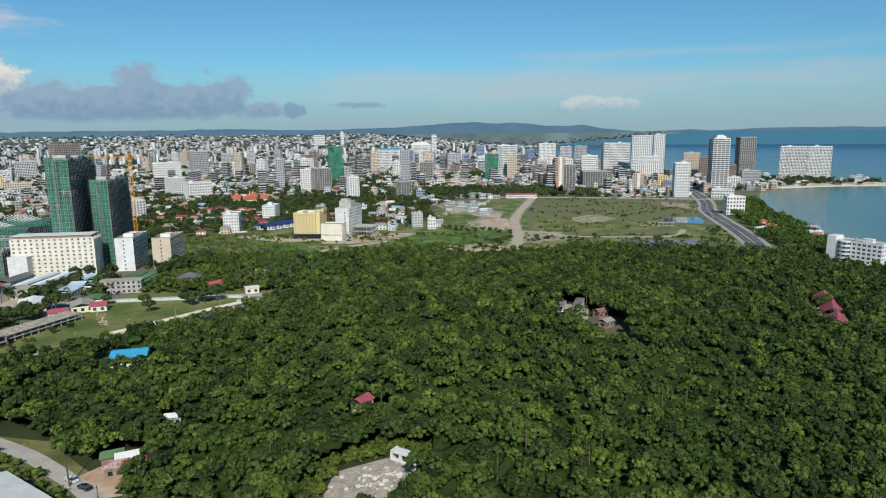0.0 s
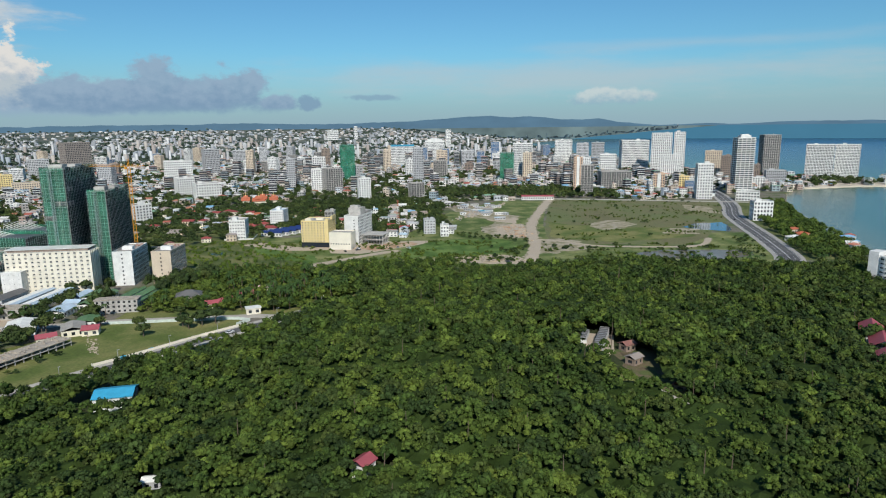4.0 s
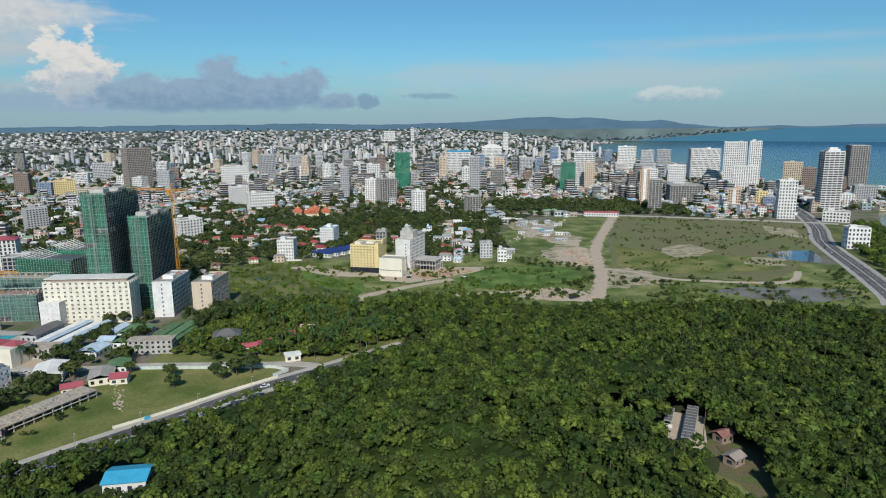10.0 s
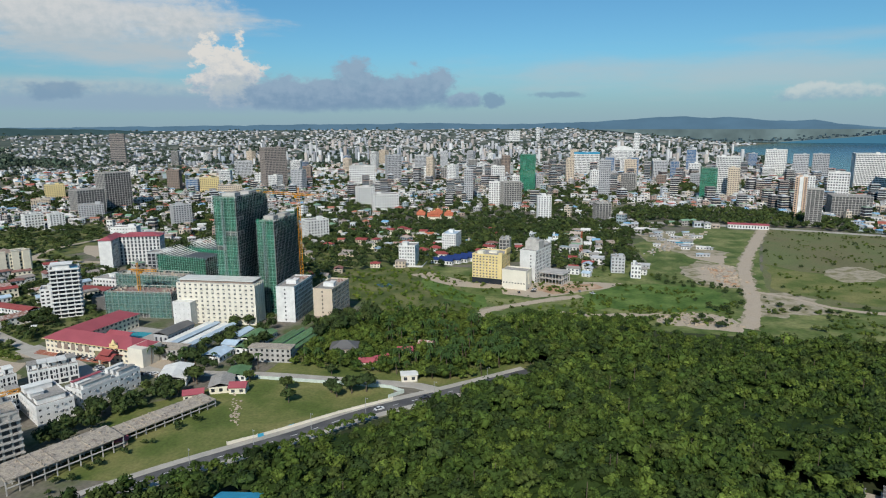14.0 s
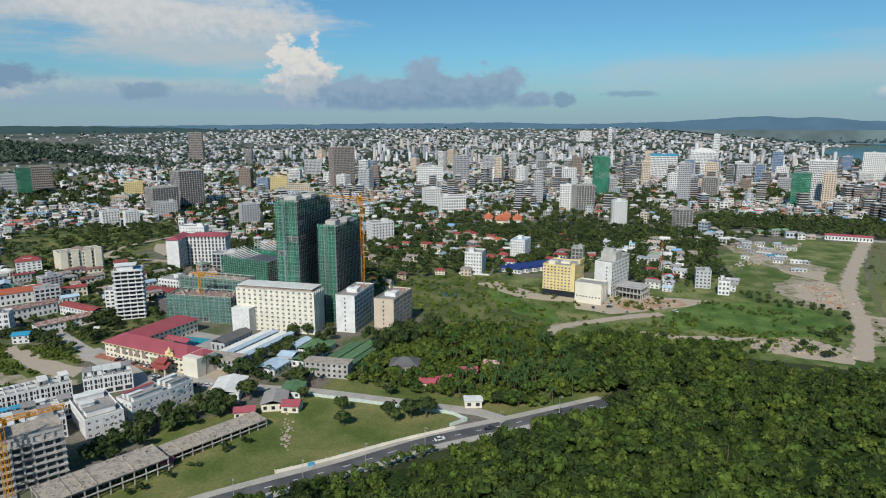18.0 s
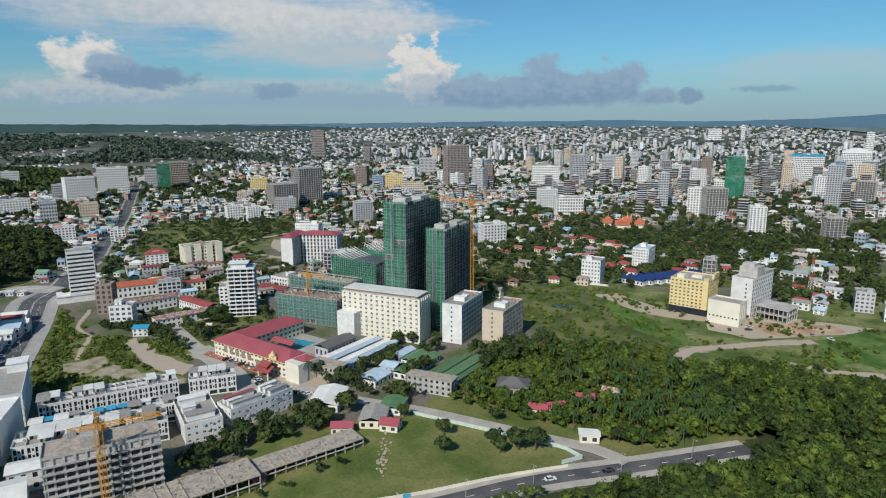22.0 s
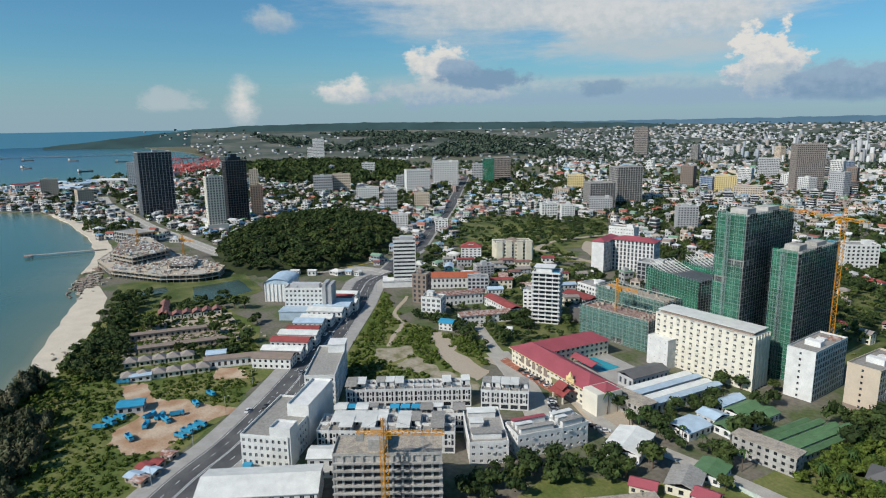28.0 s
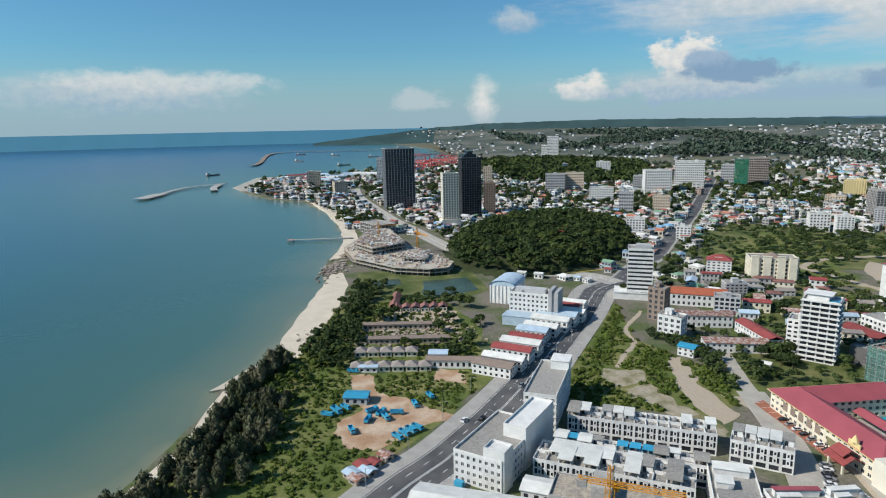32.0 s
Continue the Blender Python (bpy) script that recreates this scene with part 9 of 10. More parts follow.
for poly in ([(-382, 257), (-392, 268), (-386, 284), (-371, 280), (-368, 262)], [(-366, 262), (-368, 280), (-340, 284), (-322, 292), (-310, 284), (-330, 276)], [(-402, 304), (-400, 312), (-362, 303), (-330, 303), (-322, 292), (-340, 288), (-364, 291)], [(142, 654), (158, 690), (182, 704), (196, 676), (178, 644), (156, 630)], [(-520, 524), (-570, 520), (-596, 600), (-560, 600)], [(-408, 132), (-402, 144), (-384, 143), (-374, 157), (-361, 169), (-352, 179), (-343, 166), (-333, 153), (-326, 143), (-331, 131), (-342, 125), (-358, 129), (-366, 137), (-385, 133)], [(-393, 175), (-385, 189), (-404, 189), (-407, 179)]):
    claim(poly)
WILD = [(-250, 470), (-196, 470), (-176, 446), (-108, 452), (-108, 470), (-150, 540), (-195, 600), (-255, 560)]
scrub(WILD, 5.0, 57, 0.8, 2.4, SCRUB, "low bright scrub on open ground", "scrub", 0.45)
scrub([(-98, 454), (0, 468), (60, 482), (60, 500), (0, 520), (-60, 505), (-92, 470)], 5.0, 59, 0.8, 2.2, SCRUB, "low bright scrub on open ground", "scrub", 0.4)
scrub([(-100, 450), (60, 476), (60, 500), (-90, 468)], 7.0, 60, 1.8, 3.4, LEAF2, "dark bushes at the forest rim", "scrub", 0.6, LIGHT, 0.8)
scrub([(-352, 330), (-430, 300), (-505, 320), (-520, 316), (-380, 226), (-352, 238), (-330, 290)], 3.0, 61, 0.8, 2.3, YOUNGLEAF, "dense low scrub on the building lot", "scrub", 0.85, None, 0.2)
scrub([(-345, 312), (-352, 330), (-400, 338), (-440, 322), (-440, 306), (-400, 318)], 4.6, 62, 2.0, 4.2, LEAF2, "dark bushes and small trees on the lot", "scrub", 0.85, LIGHT, 0.9)
scrub([(-360, 330), (-440, 320), (-440, 345), (-400, 372), (-364, 350)], 6, 63, 1.4, 3.4, LEAF2, "garden bushes behind the hotel", "scrub", 0.5, LIGHT, 0.9)
scrub([(-285, 100), (-345, 70), (-400, 78), (-436, 100), (-480, 116), (-540, 140), (-540, 200), (-430, 205), (-372, 190), (-300, 130)], 3.0, 65, 0.6, 2.0, YOUNGLEAF, "low coastal scrub", "scrub", 0.85, None, 0.1)
scrub([(-430, 105), (-455, 106), (-520, 122), (-600, 135), (-590, 160), (-520, 142), (-450, 136), (-412, 126)], 5.2, 67, 2.4, 4.4, LEAF2, "green bushes and trees behind the beach", "shore_trees", 0.9, LIGHT, 1.1)
scrub([(-415, 180), (-440, 145), (-450, 195), (-430, 205)], 5, 69, 2, 3.6, LEAF2, "garden trees round the bungalows", "shore_trees", 0.6, LIGHT, 1.1)
scrub([(-510, 150), (-545, 155), (-560, 215), (-520, 210)], 6, 70, 2, 4, LEAF2, "garden trees by the pond", "shore_trees", 0.6, LIGHT, 1.1)
scrub([(86, 560), (94, 650), (140, 912), (355, 860), (318, 720), (240, 590)], 16, 71, 1.0, 3.4, LEAF2, "single bushes on the meadow", "scrub", 0.10, LIGHT, 0.7)
scrub([(60, 484), (260, 482), (290, 590), (245, 585), (200, 545), (90, 570), (30, 640), (0, 600)], 6, 73, 0.9, 3.0, LEAF2, "bushes on the rough plain", "scrub", 0.6, LIGHT, 0.6, True)
scrub([(275, 480), (300, 560), (345, 720), (420, 850), (436, 836), (388, 700), (352, 560), (330, 480)], 6.0, 75, 2.6, 4.6, LEAF, "dark trees between the coast road and the sea", "shore_trees", 0.8, DENSE, 1.2)
scrub([(-262, 470), (-300, 520), (-380, 570), (-420, 640), (-330, 800), (-160, 900), (-40, 900), (-20, 760), (-80, 690), (-190, 600), (-250, 560)], 8.5, 77, 2.8, 5.0, LEAF2, "dark garden trees between scattered houses", "park_trees", 0.62, LIGHT, 1.2)
scrub([(-500, 520), (-560, 470), (-700, 560), (-760, 640), (-640, 700), (-520, 600)], 11, 79, 2.4, 4.4, LEAF2, "trees round the open green", "park_trees", 0.5, LIGHT, 1.1)
scrub([(-270, 318), (-300, 330), (-288, 300), (-240, 290), (-228, 320)], 6, 80, 1.6, 3.0, LEAF2, "street bushes", "scrub", 0.25, LIGHT, 0.9)
scrub([(-236, 224), (-252, 262), (-228, 300), (-218, 290), (-226, 262), (-230, 240)], 5.5, 81, 2.6, 4.2, LEAF2, "dark trees between the terraces and the ruins", "street_trees", 0.95, DENSE, 1.3)
scrub([(-240, 318), (-244, 345), (-216, 338), (-198, 330), (-200, 322)], 5.5, 83, 2.2, 3.8, LEAF2, "trees along the village road", "street_trees", 0.8, DENSE, 1.2)
scrub([(-262, 340), (-240, 392), (-226, 396), (-238, 372), (-244, 340)], 6, 85, 2.6, 4.2, LEAF2, "dark trees beside the sheds", "street_trees", 0.8, DENSE, 1.3)
scrub([(-212, 206), (-205, 236), (-190, 284), (-186, 284), (-200, 236), (-206, 206)], 5, 87, 1.4, 2.4, LEAF2, "hedge of bushes along the ruins", "street_trees", 0.8, LIGHT, 0.9)

scrub([(-352, 330), (-372, 322), (-458, 378), (-500, 362), (-534, 384), (-600, 460), (-490, 500), (-380, 470), (-345, 380)], 7, 101, 2.0, 4.4, LEAF2, "garden trees between the school and the blocks", "park_trees", 0.5, LIGHT, 1.1)
scrub([(-600, 440), (-768, 520), (-812, 605), (-739, 656), (-708, 730), (-604, 639), (-560, 560), (-500, 500)], 9, 103, 2.2, 5.4, LEAF2, "trees and bushes on the open green", "park_trees", 0.42, LIGHT, 1.0)
scrub([(-60, 600), (-110, 640), (-60, 740), (-20, 880), (30, 890), (-20, 780), (-5, 640)], 7, 105, 2.6, 4.6, LEAF2, "trees round the village by the mast", "park_trees", 0.6, LIGHT, 1.1)
scrub([(100, 560), (110, 740), (145, 905), (350, 855), (318, 730), (245, 600)], 4, 107, 0.4, 1.7, YOUNGLEAF, "tufts and low bushes on the meadow", "scrub", 0.4, TINY, 0.4, True)
scrub([(-20, 480), (180, 488), (260, 484), (285, 590), (200, 550), (90, 560), (0, 570)], 3.4, 109, 0.5, 1.9, YOUNGLEAF, "tufts and low bushes on the plain", "scrub", 0.6, TINY, 0.4, True)
scrub([(-180, 565), (-120, 470), (-60, 458), (5, 560), (5, 630), (-60, 590)], 3.4, 117, 0.5, 1.9, YOUNGLEAF, "tufts and low bushes round the hotels", "scrub", 0.6, TINY, 0.4, True)
scrub([(-60, 935), (140, 922), (236, 900), (250, 1000), (120, 1075), (-50, 1060)], 8.0, 131, 3.0, 5.6, LEAF2, "belt of dark trees between the meadow and the town", "park_trees", 0.7, BUSH, 1.0)
scrub([(-57, 366), (-108, 444), (-60, 464), (0, 467), (0, 438), (-57, 438), (-103, 420), (-54, 346)], 5.2, 141, 2.4, 3.8, LEAF, "forest rim trees above the palms", "garden_trees", 1.0, DENSE, 1.6)
patch("road_verge", [(-196, 329), (-140, 337), (-112, 340), (-98, 338), (-64, 376), (-72, 384), (-100, 350), (-140, 347), (-196, 348)], 0.105, GRASS, "green grass verge along the village road", amount=1.0)
# the wooded hill by the bay
HILL_C, HILL_R = (-752, 338), (168, 92)
s, n = Soup(), 40
def hill_z(x, y):
    c, t = math.cos(radians(28)), math.sin(radians(28))
    dx, dy = np.asarray(x) - HILL_C[0], np.asarray(y) - HILL_C[1]
    u, v = (dx * c + dy * -t) / HILL_R[0], (dx * t + dy * c) / HILL_R[1]
    return 17.0 * np.clip(1 - u * u - v * v, 0, None) ** 0.8
gx, gy = np.meshgrid(np.linspace(-930, -580, n), np.linspace(200, 480, n))
gz = hill_z(gx, gy) + 0.03
s.v = [(float(a), float(b), float(c)) for a, b, c in zip(gx.ravel(), gy.ravel(), gz.ravel())]
s.f = [(j * n + i, j * n + i + 1, (j + 1) * n + i + 1, (j + 1) * n + i) for j in range(n - 1) for i in range(n - 1) if max(gz[j, i], gz[j + 1, i + 1], gz[j, i + 1], gz[j + 1, i]) > 0.06]
solo("hill", s, FLOOR, "low wooded hill between the bay and the town", "hill", kind="structure")
ring = [(HILL_C[0] + math.cos(a) * 168 * math.cos(radians(28)) + math.sin(a) * 92 * math.sin(radians(28)), HILL_C[1] - math.cos(a) * 168 * math.sin(radians(28)) + math.sin(a) * 92 * math.cos(radians(28))) for a in np.linspace(0, 6.283, 40)[:-1]]
x, y, g = scatter(ring, 7.4, 91, 0.45, True)
grove("hill_wood", "dense dark wood covering the hill", x, y, g.uniform(2.8, 6.2, len(x)), g.uniform(4, 10, len(x)), LIGHT, LEAF2, 92, hill_z(x, y))
claim(ring)
hip_house("hill_villa", "villa with orange roofs in the wood", -712, 330, 40, 14, 9, 6, 2.4, TERRA, CREAM, 1, "villa").location.z = 12.0


# bushes beside the lane at the forest edge
patch("lane_verge", [(-150, 152), (-126, 147), (-92, 119), (-78, 90), (-140, 80)], 0.09, ROUGH, "rough green verge along the lane", amount=2)
LANE_SIDE = [(-150, 146), (-128, 145), (-92, 118), (-80, 90), (-140, 82)]
x, y, g = scatter(LANE_SIDE, 3.6, 121, 0.45, True)
lane = np.array([(p.x, p.y) for p in smooth_line([(-150, 150), (-129, 139), (-113, 128), (-96, 115), (-80, 95)], 3.0)])
keep = np.min((x[:, None] - lane[None, :, 0]) ** 2 + (y[:, None] - lane[None, :, 1]) ** 2, axis=1) > 24
keep &= ~inside(x, y, [(-132, 103), (-108, 88), (-98, 104), (-121, 119)]) & ~inside(x, y, [(-108, 121), (-98, 139), (-83, 133), (-82, 117)])
x, y = x[keep], y[keep]
grove("lane_bushes", "dense bushes and young trees along the lane", x, y, g.uniform(1.2, 2.4, len(x)), g.uniform(0.8, 2.2, len(x)), BUSH, YOUNGLEAF, 122, category="bushes")
x, y, g = scatter([(-40, 98), (-42, 126), (-18, 146), (2, 138), (-3, 110), (-14, 90), (-28, 88)], 2.3, 123, 0.45, True)
keep = ~inside(x, y, [(-34, 106), (-32, 127), (-14, 138), (-5, 131), (-11, 116), (-20, 102)])
x, y = x[keep], y[keep]
grove("ruin_bushes", "bright bushes grown up round the ruined floor", x, y, g.uniform(1.2, 2.4, len(x)), g.uniform(0.6, 2.4, len(x)), BUSH, YOUNGLEAF, 124, category="bushes")
# single trees, built once and copied
def tree_thing(label, group, r, h, seed, material, models, conic=False):
    e = thing("tree", 0, 0, 0, label, "tree", group)
    s = Soup().tube((0, 0, 0), (0.1, 0, h * 0.6), 0.28, 0.18, 7)
    for i in range(4):
        a = i * 1.7 + seed
        s.tube((0.05, 0, h * 0.5), (math.cos(a) * r * 0.55, math.sin(a) * r * 0.55, h * 0.92), 0.13, 0.05, 5)
    part("trunk", s, BARK, e)
    v, f = models
    z = np.array([r, r, r * (1.5 if conic else 0.95)])
    part("crown", tri_mesh("crown", v * z + np.array([0, 0, h]), f, material, 0.15 + 0.2 * seed), None, e, "uneven leafy crown")
    return e


def palm_thing(h, seed):
    e = thing("palm", 0, 0, 0, "coconut palm with a slim trunk and drooping fronds", "palm", "palms")
    g = random.Random(seed)
    part("trunk", Soup().tube((0, 0, 0), (0.3, 0.1, h * 0.5), 0.22, 0.17, 6).tube((0.3, 0.1, h * 0.5), (0.5, 0.3, h), 0.17, 0.13, 6), BARK, e)
    s = Soup()
    for i in range(15):
        a, droop, ln = i * 2.4 + g.uniform(-0.3, 0.3), g.uniform(0.5, 1.4), g.uniform(2.4, 3.4)
        px, py, pz, c, t = 0.5, 0.3, h, math.cos(a), math.sin(a)
        for k in range(4):
            nx, ny, nz = px + c * ln / 4, py + t * ln / 4, pz + (0.5 - droop * (k + 0.4) * 0.55) * 0.9
            w0, w1 = 0.42 * (1 - abs(k / 4 - 0.35)), 0.42 * (1 - abs((k + 1) / 4 - 0.35)) * (k < 3)
            for sg in (-1, 1):
                s.face(((px, py, pz), (nx, ny, nz), (nx - t * w1 * sg, ny + c * w1 * sg, nz - w1 * 0.5), (px - t * w0 * sg, py + c * w0 * sg, pz - w0 * 0.5)))
            px, py, pz = nx, ny, nz
    part("fronds", s, PALM, e, "drooping green fronds")
    return e


rt = random.Random(5)
protos = [tree_thing("round leafy tree with a dense dark crown", "street and field trees", 3.6, 5.0, i, LEAF2, crown(60 + i, 8, 190)) for i in range(4)]
for i, p in enumerate(protos):
    p.matrix_world = pose(*((-150, 316, 0), (-143, 322, 0), (-164, 300, 0), (-172, 312, 0))[i])
where = [(-145, 312), (-140, 318), (-196, 316), (-202, 318), (-134, 322), (-150, 335), (-160, 336), (-120, 346), (-108, 346)]
where += [(-225 + rt.uniform(-6, 6), 300 + rt.uniform(-10, 14)) for _ in range(10)] + [(rt.uniform(-262, -238), rt.uniform(312, 330)) for _ in range(10)] + [(rt.uniform(-215, -196), rt.uniform(326, 338)) for _ in range(8)]
where += [(rt.uniform(-262, -246), rt.uniform(372, 400)) for _ in range(8)] + [(rt.uniform(-254, -240), rt.uniform(398, 408)) for _ in range(4)] + [(rt.uniform(-200, -186), rt.uniform(398, 412)) for _ in range(4)]
where += [(rt.uniform(-560, -440), rt.uniform(120, 215)) for _ in range(30)] + [(rt.uniform(-400, -368), rt.uniform(336, 372)) for _ in range(10)]
for a, b in where:
    if is_free([a], [b])[0]:
        k = rt.uniform(0.75, 1.35)
        copy_thing(rt.choice(protos), pose(a, b, 0, 0, 0, rt.uniform(0, 360))).scale = (k, k, k)
palm = palm_thing(8.5, 2)
palm.matrix_world = pose(-150, 350, 0)
for i in range(95):
    a, b = (rt.uniform(-190, -66), rt.uniform(346, 440)) if i < 60 else (rt.uniform(-262, -200), rt.uniform(316, 336)) if i < 75 else (rt.uniform(180, 300), rt.uniform(420, 470))
    if is_free([a], [b])[0] and (i >= 60 or inside(np.array([a]), np.array([b]), PALMS_AREA)[0]):
        k = rt.uniform(0.8, 1.25)
        copy_thing(palm, pose(a, b, 0, 0, 0, rt.uniform(0, 360))).scale = (k, k, k)
for i in range(110):
    a, b = rt.uniform(-132, -62), rt.uniform(346, 450)
    if is_free([a], [b])[0] and inside(np.array([a]), np.array([b]), PALMS_AREA)[0]:
        k = rt.uniform(0.85, 1.3)
        copy_thing(palm, pose(a, b, 0, 0, 0, rt.uniform(0, 360))).scale = (k, k, k)
pines = [tree_thing("tall casuarina with grey-green feathery foliage", "casuarinas along the beach", 3.4, 6.0, i, GREYLEAF, crown(80 + i, 7, 260, 1.25, 0.15, 0.5), True) for i in range(4)]
for i, p in enumerate(pines):
    p.matrix_world = pose(-330 - 6 * i, 70 + 2 * i, 0, 0, 0, 40 * i)
for i in range(190):
    t = rt.random() ** 0.85
    a = -262 - 168 * t
    b = float(np.interp(a, [-434, -402, -341, -308, -262], [94, 78, 70, 64, -14])) + rt.uniform(0, 30 if t < 0.7 else 10)
    k = rt.uniform(0.6, 1.25)
    copy_thing(rt.choice(pines), pose(a, b, 0, 0, 0, rt.uniform(0, 360))).scale = (k, k, k * 0.9)
scrub([(-262, -10), (-308, 62), (-402, 82), (-436, 98), (-424, 116), (-380, 106), (-330, 100), (-290, 70), (-262, 20)], 4.6, 98, 1.8, 3.4, YOUNGLEAF, "dense shrubs under the casuarinas", "shore_trees", 0.55, LIGHT, 0.9)

# ---- the town: many small houses ----
def on_land(x, y):
    return inside(x, y, LAND)


def bearing(x, y):
    """Degrees to the left of +y, as seen from the middle of the flight."""
    return np.degrees(np.arctan2(-(np.asarray(x, float) + 30), np.asarray(y, float) - 90))


def town_houses():
    """The countless small houses of the nearer town: walls, roofs and windows."""
    g = np.random.default_rng(77)
    S = Soup()
    eye = np.array([-30.0, 90.0])
    cells, dist = [], 540.0
    while dist < 2000:
        step = max(12.5, dist * 0.0118)
        n = int(dist * radians(150) / step)
        for i in range(n):
            a = radians(-44 + 150 * (i + g.uniform(0, 0.9)) / n)
            d = dist + g.uniform(0, step)
            cells.append((eye[0] - math.sin(a) * d, eye[1] + math.cos(a) * d, d, step))
        dist += step * (1.0 if dist < 1300 else 1.2)
    x, y = np.array([c[0] for c in cells]), np.array([c[1] for c in cells])
    ok = on_land(x, y) & is_free(x, y)
    for area in NOHOUSE:
        ok &= ~inside(x, y, area)
    for (cx, cy, d, step), use in zip(cells, ok):
        green = noise.noise((cx * 0.0042, cy * 0.0042, 5))
        garden = d < 1050 and -520 < cx < 10
        wooded = d > 1500 and cx < -1.15 * cy
        west = cx < -900 and cy < 1900 and cy > 0.35 * -cx
        if not use or g.random() < (0.24 if green < 0.10 else 0.72) + (0.10 if west else 0) + (0.55 if garden else 0) + (0.36 if wooded else 0):
            TREESPOT.append((cx, cy, d)) if use else None
            continue
        w, dd = g.uniform(0.45, 0.95) * step, g.uniform(0.42, 0.8) * step
        core = math.exp(-(((cx + 150) / 700) ** 2 + ((cy - 1500) / 800) ** 2))
        h = (g.choice((3.5, 3.5, 6.5, 7)) if d < 1000 else g.choice((3.5, 4, 6.5, 7, 9, 11))) + (g.random() ** 16) * 42 * core
        if h > 20:
            w, dd = max(w, 13), max(dd, 11)
        w, dd = min(w, 30), min(dd, 24)
        rot = g.normal(0, 0.25) + (0.5 if cx < -500 else 0.1)
        k = len(S.v)
        S.box(0, 0, 0, w, dd, h, 0)
        fl = max(1, int(h / 3.3))
        if h > 7.5 or g.random() < 0.40:
            S.box(-0.25, -0.25, h, w + 0.25, dd + 0.25, h + 0.35, 1 if g.random() < 0.75 else 0)
            if g.random() < 0.55:
                a, b = g.uniform(0.05, 0.5) * w, g.uniform(0.05, 0.5) * dd
                S.box(a, b, h + 0.3, a + w * 0.35, b + dd * 0.35, h + g.uniform(1.6, 3.2), 0)
        elif g.random() < 0.5:
            S.gable(0, 0, h, w, dd, dd * 0.22, 1, 0.5)
        else:
            S.hip(0, 0, h, w, dd, min(w, dd) * 0.24, 1)
        if h > 16:
            for q in range(1, fl):
                z = q * h / fl
                S.box(-0.3, -0.3, z - 0.5, w + 0.3, dd + 0.3, z + 0.5, 0)
                S.box(-0.1, -0.1, z + 0.5, w + 0.1, dd + 0.1, z + h / fl - 0.5, 2)
        elif d < 1500:
            for q in range(fl):
                z = (q + 0.32) * h / fl
                m = min(4, max(2, int(w / 3.2))) if d < 1000 else 2
                for j in range(m):
                    a = (j + 0.2) * w / m
                    S.box(a, -0.12, z, a + 0.6 * w / m, 0.05, z + 0.42 * h / fl, 2)
                m = min(3, max(2, int(dd / 3.6))) if d < 1000 else 1
                for j in range(m):
                    a = (j + 0.2) * dd / m
                    S.box(w - 0.05, a, z, w + 0.12, a + 0.6 * dd / m, z + 0.42 * h / fl, 2)
        c, s_ = math.cos(rot), math.sin(rot)
        S.v[k:] = [(cx + p * c - q * s_, cy + p * s_ + q * c, r_) for p, q, r_ in S.v[k:]]
        if g.random() < 0.34:
            TREESPOT.append((cx + g.uniform(-0.6, 0.6) * step, cy + g.uniform(-0.6, 0.6) * step, d))
    return solo("town_houses", S, [HOUSEWALL, HOUSEROOF, GLASS], "countless small white, grey and beige town houses with coloured roofs", "houses", kind="stuff")


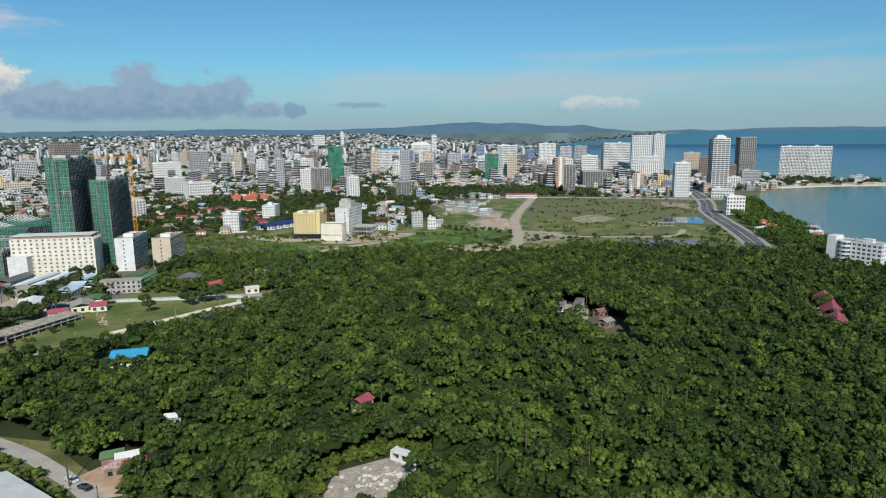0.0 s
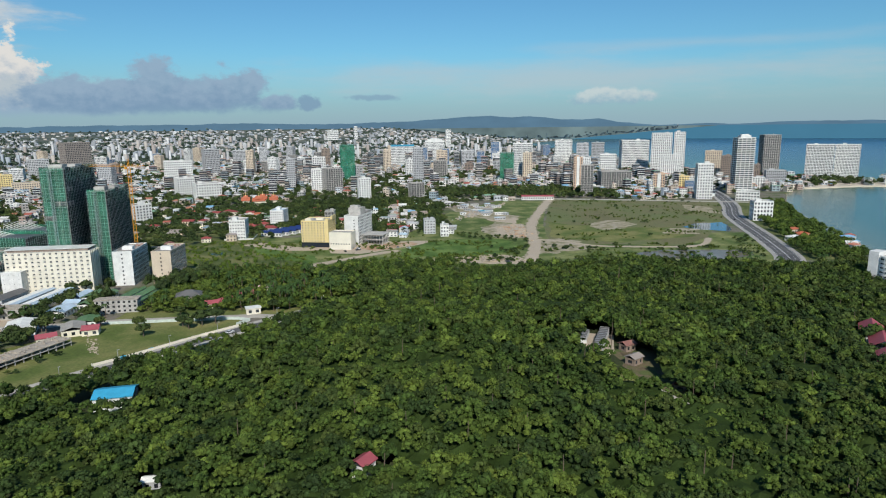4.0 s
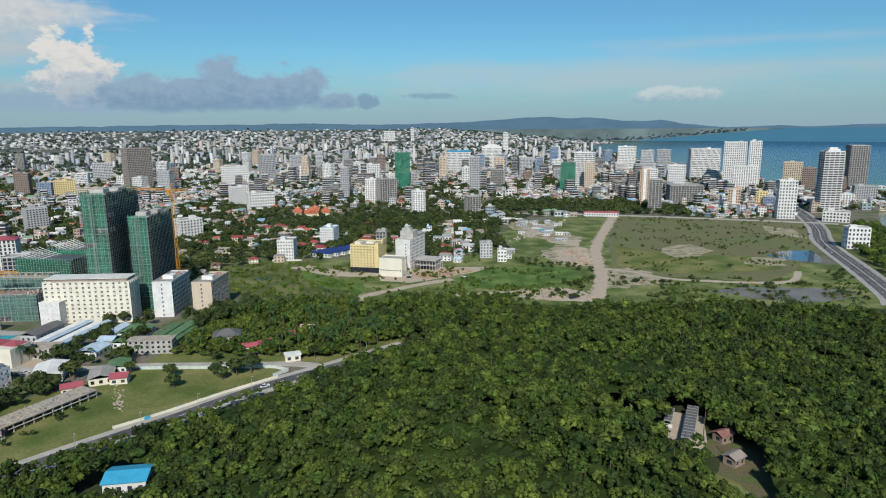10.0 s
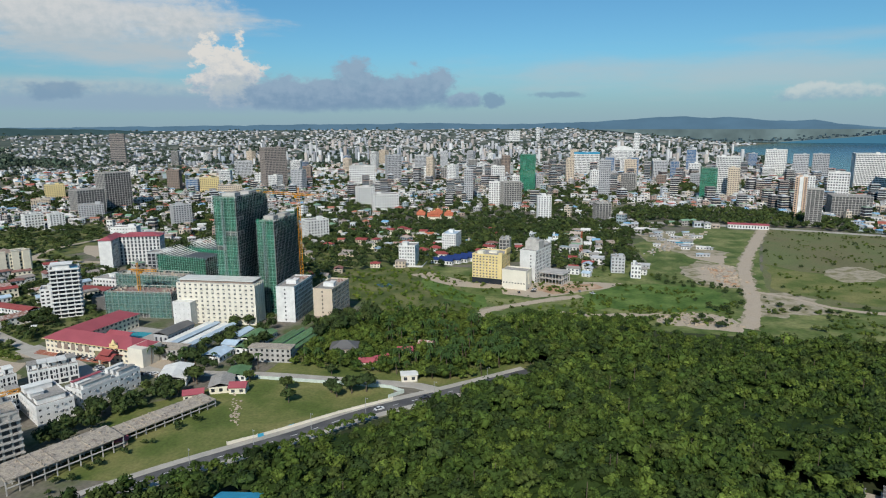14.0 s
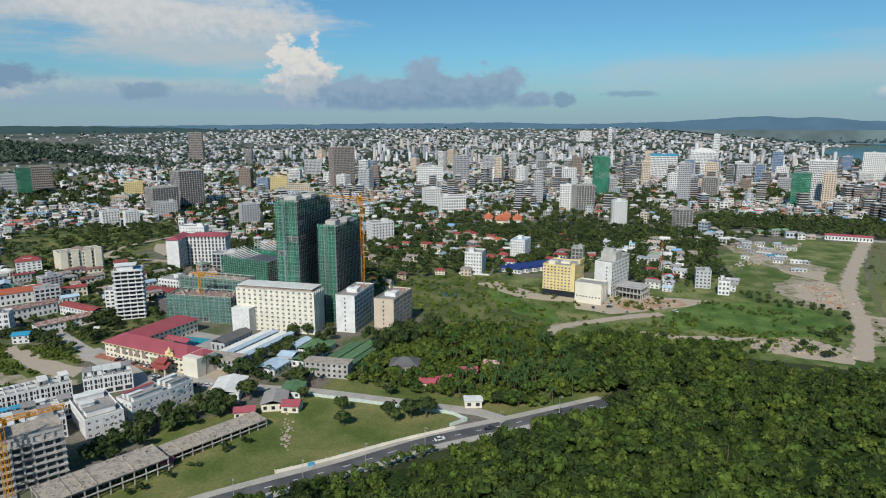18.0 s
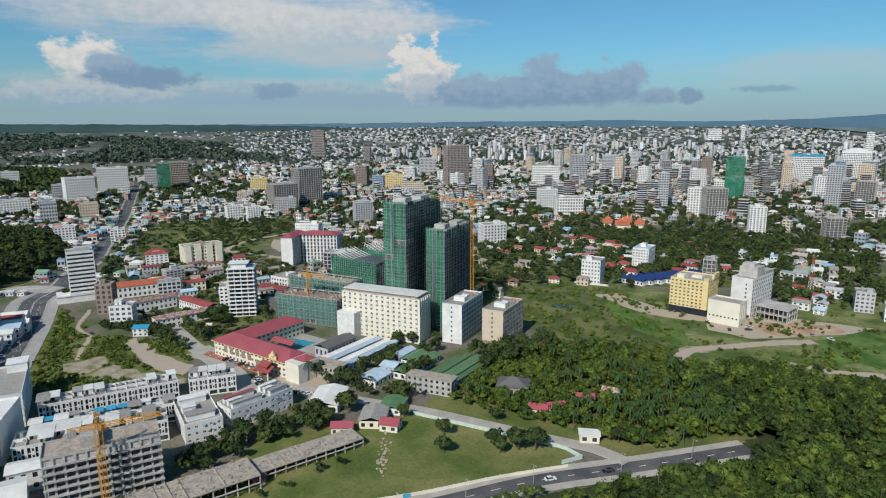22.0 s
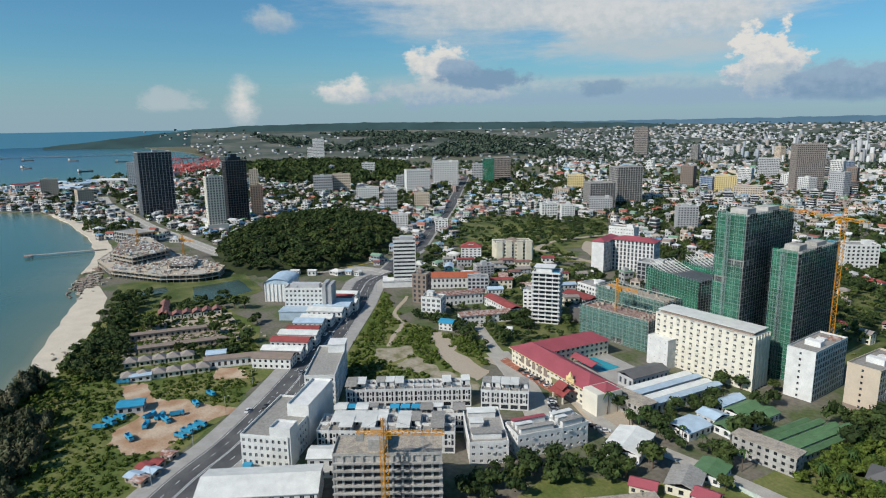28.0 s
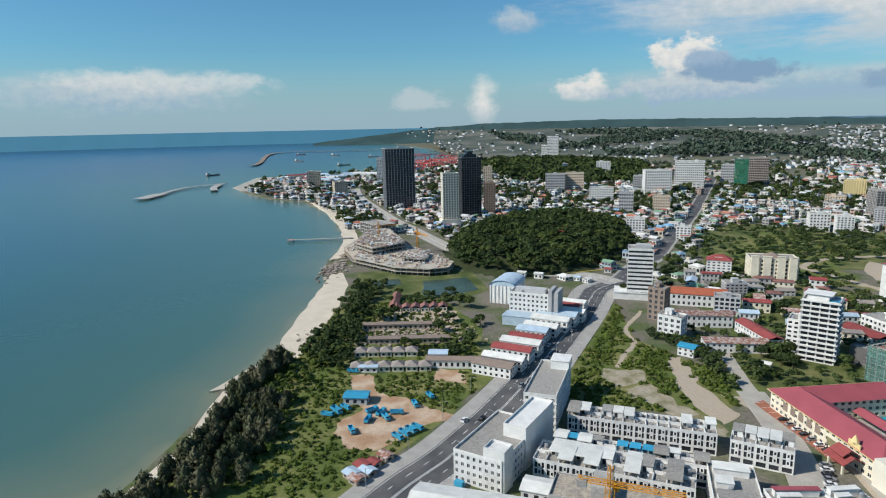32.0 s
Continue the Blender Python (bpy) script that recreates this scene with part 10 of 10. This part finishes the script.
def far_houses():
    """The suburbs behind, out to the horizon: plain blocks of many sizes and heights."""
    g = np.random.default_rng(78)
    cells, dist = [], 2000.0
    while dist < 4700:
        step = dist * 0.0052
        n = int(dist * radians(112) / step)
        a = np.radians(-14 + 112 * (np.arange(n) + g.uniform(0, 0.95, n)) / n)
        d = dist + g.uniform(0, step * 1.3, n)
        cells.append(np.stack([-30 - np.sin(a) * d, 90 + np.cos(a) * d, d], 1))
        dist += step * 1.3
    x, y, d = np.concatenate(cells).T
    az = bearing(x, y)
    park = np.array([noise.noise((a * 0.0021, b * 0.0021, 5)) + 0.5 * noise.noise((a * 0.006, b * 0.006, 8)) for a, b in zip(x, y)])
    share = (0.54 - 0.48 * np.clip((az - 42) / 14, 0, 1)) * np.clip(1.15 - 0.9 * np.clip((d - 2600) / 2200, 0, 1), 0, 1) * np.where(park > 0.12, 0.22, 1.0)
    ok = on_land(x, y) & is_free(x, y) & (g.random(len(x)) < share)
    for area in NOHOUSE:
        ok &= ~inside(x, y, area)
    x, y, d, az = x[ok], y[ok], d[ok], az[ok]
    n, step = len(x), d * 0.0052
    w, dd = g.uniform(0.42, 0.95, n) * step, g.uniform(0.4, 0.85, n) * step
    h = g.choice((3.0, 4.0, 5.0, 6.0, 8.0), n) * (0.7 + 0.3 * step / 20) + g.random(n) ** 20 * 50 * np.clip((50 - az) / 20, 0.15, 1) * np.clip(1.2 - (d - 2000) / 2400, 0.2, 1)
    rot = g.normal(0.2, 0.4, n)
    z = far_rise(x, y) - 0.5
    V = np.zeros((n, 8, 3))
    for i, (a, b, t) in enumerate(((0, 0, 0), (1, 0, 0), (1, 1, 0), (0, 1, 0), (0, 0, 1), (1, 0, 1), (1, 1, 1), (0, 1, 1))):
        p, q = (a - 0.5) * w, (b - 0.5) * dd
        V[:, i] = np.stack([x + p * np.cos(rot) - q * np.sin(rot), y + p * np.sin(rot) + q * np.cos(rot), z + t * (h + 0.5)], 1)
    quads = np.array([(0, 1, 5, 4), (1, 2, 6, 5), (2, 3, 7, 6), (3, 0, 4, 7), (4, 5, 6, 7)])
    F = (np.arange(n)[:, None, None] * 8 + quads).reshape(-1, 4)
    me = bpy.data.meshes.new("suburb_houses")
    me.vertices.add(8 * n), me.loops.add(4 * len(F)), me.polygons.add(len(F))
    me.vertices.foreach_set("co", V.astype(np.float32).ravel())
    me.loops.foreach_set("vertex_index", F.astype(np.int32).ravel())
    me.polygons.foreach_set("loop_start", np.arange(0, 4 * len(F), 4, dtype=np.int32))
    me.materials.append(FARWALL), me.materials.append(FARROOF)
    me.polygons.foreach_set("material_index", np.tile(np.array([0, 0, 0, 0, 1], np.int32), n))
    me.update(calc_edges=True)
    tagged(new("suburb_houses", me), "countless distant houses and blocks out to the horizon", "houses", kind="stuff")
    k = g.random(len(x)) < 0.30
    for a, b, c in zip(x[k], y[k], d[k]):
        TREESPOT.append((a + g.normal(0, 14), b + g.normal(0, 14), c))


TREESPOT = []
NOHOUSE = [[(86, 560), (94, 650), (140, 915), (362, 862), (318, 715), (240, 585)], FOREST, PALMS_AREA, WILD, [(0, 460), (270, 470), (310, 600), (240, 600), (60, 640), (60, 900), (0, 880), (-20, 620), (-60, 500)], [(-262, 470), (-330, 470), (-400, 560), (-300, 640), (-190, 620)],
           [(-300, 380), (-300, 200), (-560, 120), (-560, 300)], [(300, 480), (330, 900), (520, 1000), (380, 600)], [(-530, 100), (-660, 100), (-880, 110), (-880, 170), (-660, 260), (-540, 300)], [(220, 470), (225, 600), (290, 760), (340, 880), (380, 880), (330, 700), (300, 470)], [(-20, 600), (-20, 800), (20, 880), (140, 910), (100, 620)], [(-480, 440), (-620, 440), (-768, 530), (-812, 605), (-739, 656), (-708, 730), (-604, 639), (-480, 520)], [(-2128, 511), (-2129, 781), (-1859, 948), (-1240, 727), (-1400, 470)], [(-60, 935), (140, 922), (236, 900), (250, 1000), (120, 1075), (-50, 1060)]]
rx = random.Random(61)
for i in range(60):
    a, d = radians(rx.uniform(-14, 44)), rx.uniform(1080, 2300)
    px_, py_ = -30 - math.sin(a) * d, 90 + math.cos(a) * d
    w = rx.uniform(15, 28)
    if on_land(np.array([px_]), np.array([py_]))[0] and is_free([px_, px_ + w], [py_, py_ + 14]).all() and not any(inside(np.array([px_]), np.array([py_]), q)[0] for q in NOHOUSE):
        h = rx.uniform(24, 44) if rx.random() < 0.75 else rx.uniform(45, 62)
        tower(px_, py_, rx.uniform(-20, 25), w, w * rx.uniform(0.6, 0.8), h, rx.choice(("white", "grey", "grid", "beige", "white", "frame", "brown", "blueglass", "grey", "white")), int(h / 3.3))
town_houses()
far_houses()
g = np.random.default_rng(5)
extra = [(p[0] + g.normal(0, 9), p[1] + g.normal(0, 9), p[2]) for p in TREESPOT if p[2] < 1500 for _ in range(2)]
spots = np.array(TREESPOT + extra)
spots = spots[is_free(spots[:, 0], spots[:, 1]) & on_land(spots[:, 0], spots[:, 1])]
for n in range(len(NOHOUSE)):
    spots = spots[~inside(spots[:, 0], spots[:, 1], NOHOUSE[n])] if n not in (5,) else spots
near = spots[:, 2] < 1900
spots = np.concatenate([spots[near][g.permutation(near.sum())[:9500]], spots[~near][g.permutation((~near).sum())[:5200]]])
rad = g.uniform(2.8, 5.2, len(spots)) * np.clip(spots[:, 2] / 1050, 1.0, 2.2)
close, mid = spots[:, 2] < 1000, (spots[:, 2] >= 1000) & (spots[:, 2] < 1900)
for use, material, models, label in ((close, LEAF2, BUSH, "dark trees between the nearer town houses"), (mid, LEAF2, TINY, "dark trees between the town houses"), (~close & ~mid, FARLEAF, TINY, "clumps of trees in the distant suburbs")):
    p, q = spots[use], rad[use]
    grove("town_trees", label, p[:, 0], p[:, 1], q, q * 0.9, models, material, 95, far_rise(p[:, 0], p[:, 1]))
x, y, g = scatter([(-2128, 511), (-2129, 781), (-1859, 948), (-1240, 727), (-1400, 470)], 22, 111)
grove("far_wood", "dark wooded slope behind the town", x, y, g.uniform(9, 15, len(x)), g.uniform(7, 12, len(x)), TINY, LEAF2, 112, far_rise(x, y))
x, y, g = scatter([(-3600, 1996), (-2300, 2050), (-1700, 1650), (-2300, 1100), (-3200, 900), (-3900, 900)], 34, 113)
keep = (g.random(len(x)) < 0.8) & (np.array([noise.noise((a * 0.0028, b * 0.0028, 3)) for a, b in zip(x, y)]) > 0.0)
x, y = x[keep], y[keep]
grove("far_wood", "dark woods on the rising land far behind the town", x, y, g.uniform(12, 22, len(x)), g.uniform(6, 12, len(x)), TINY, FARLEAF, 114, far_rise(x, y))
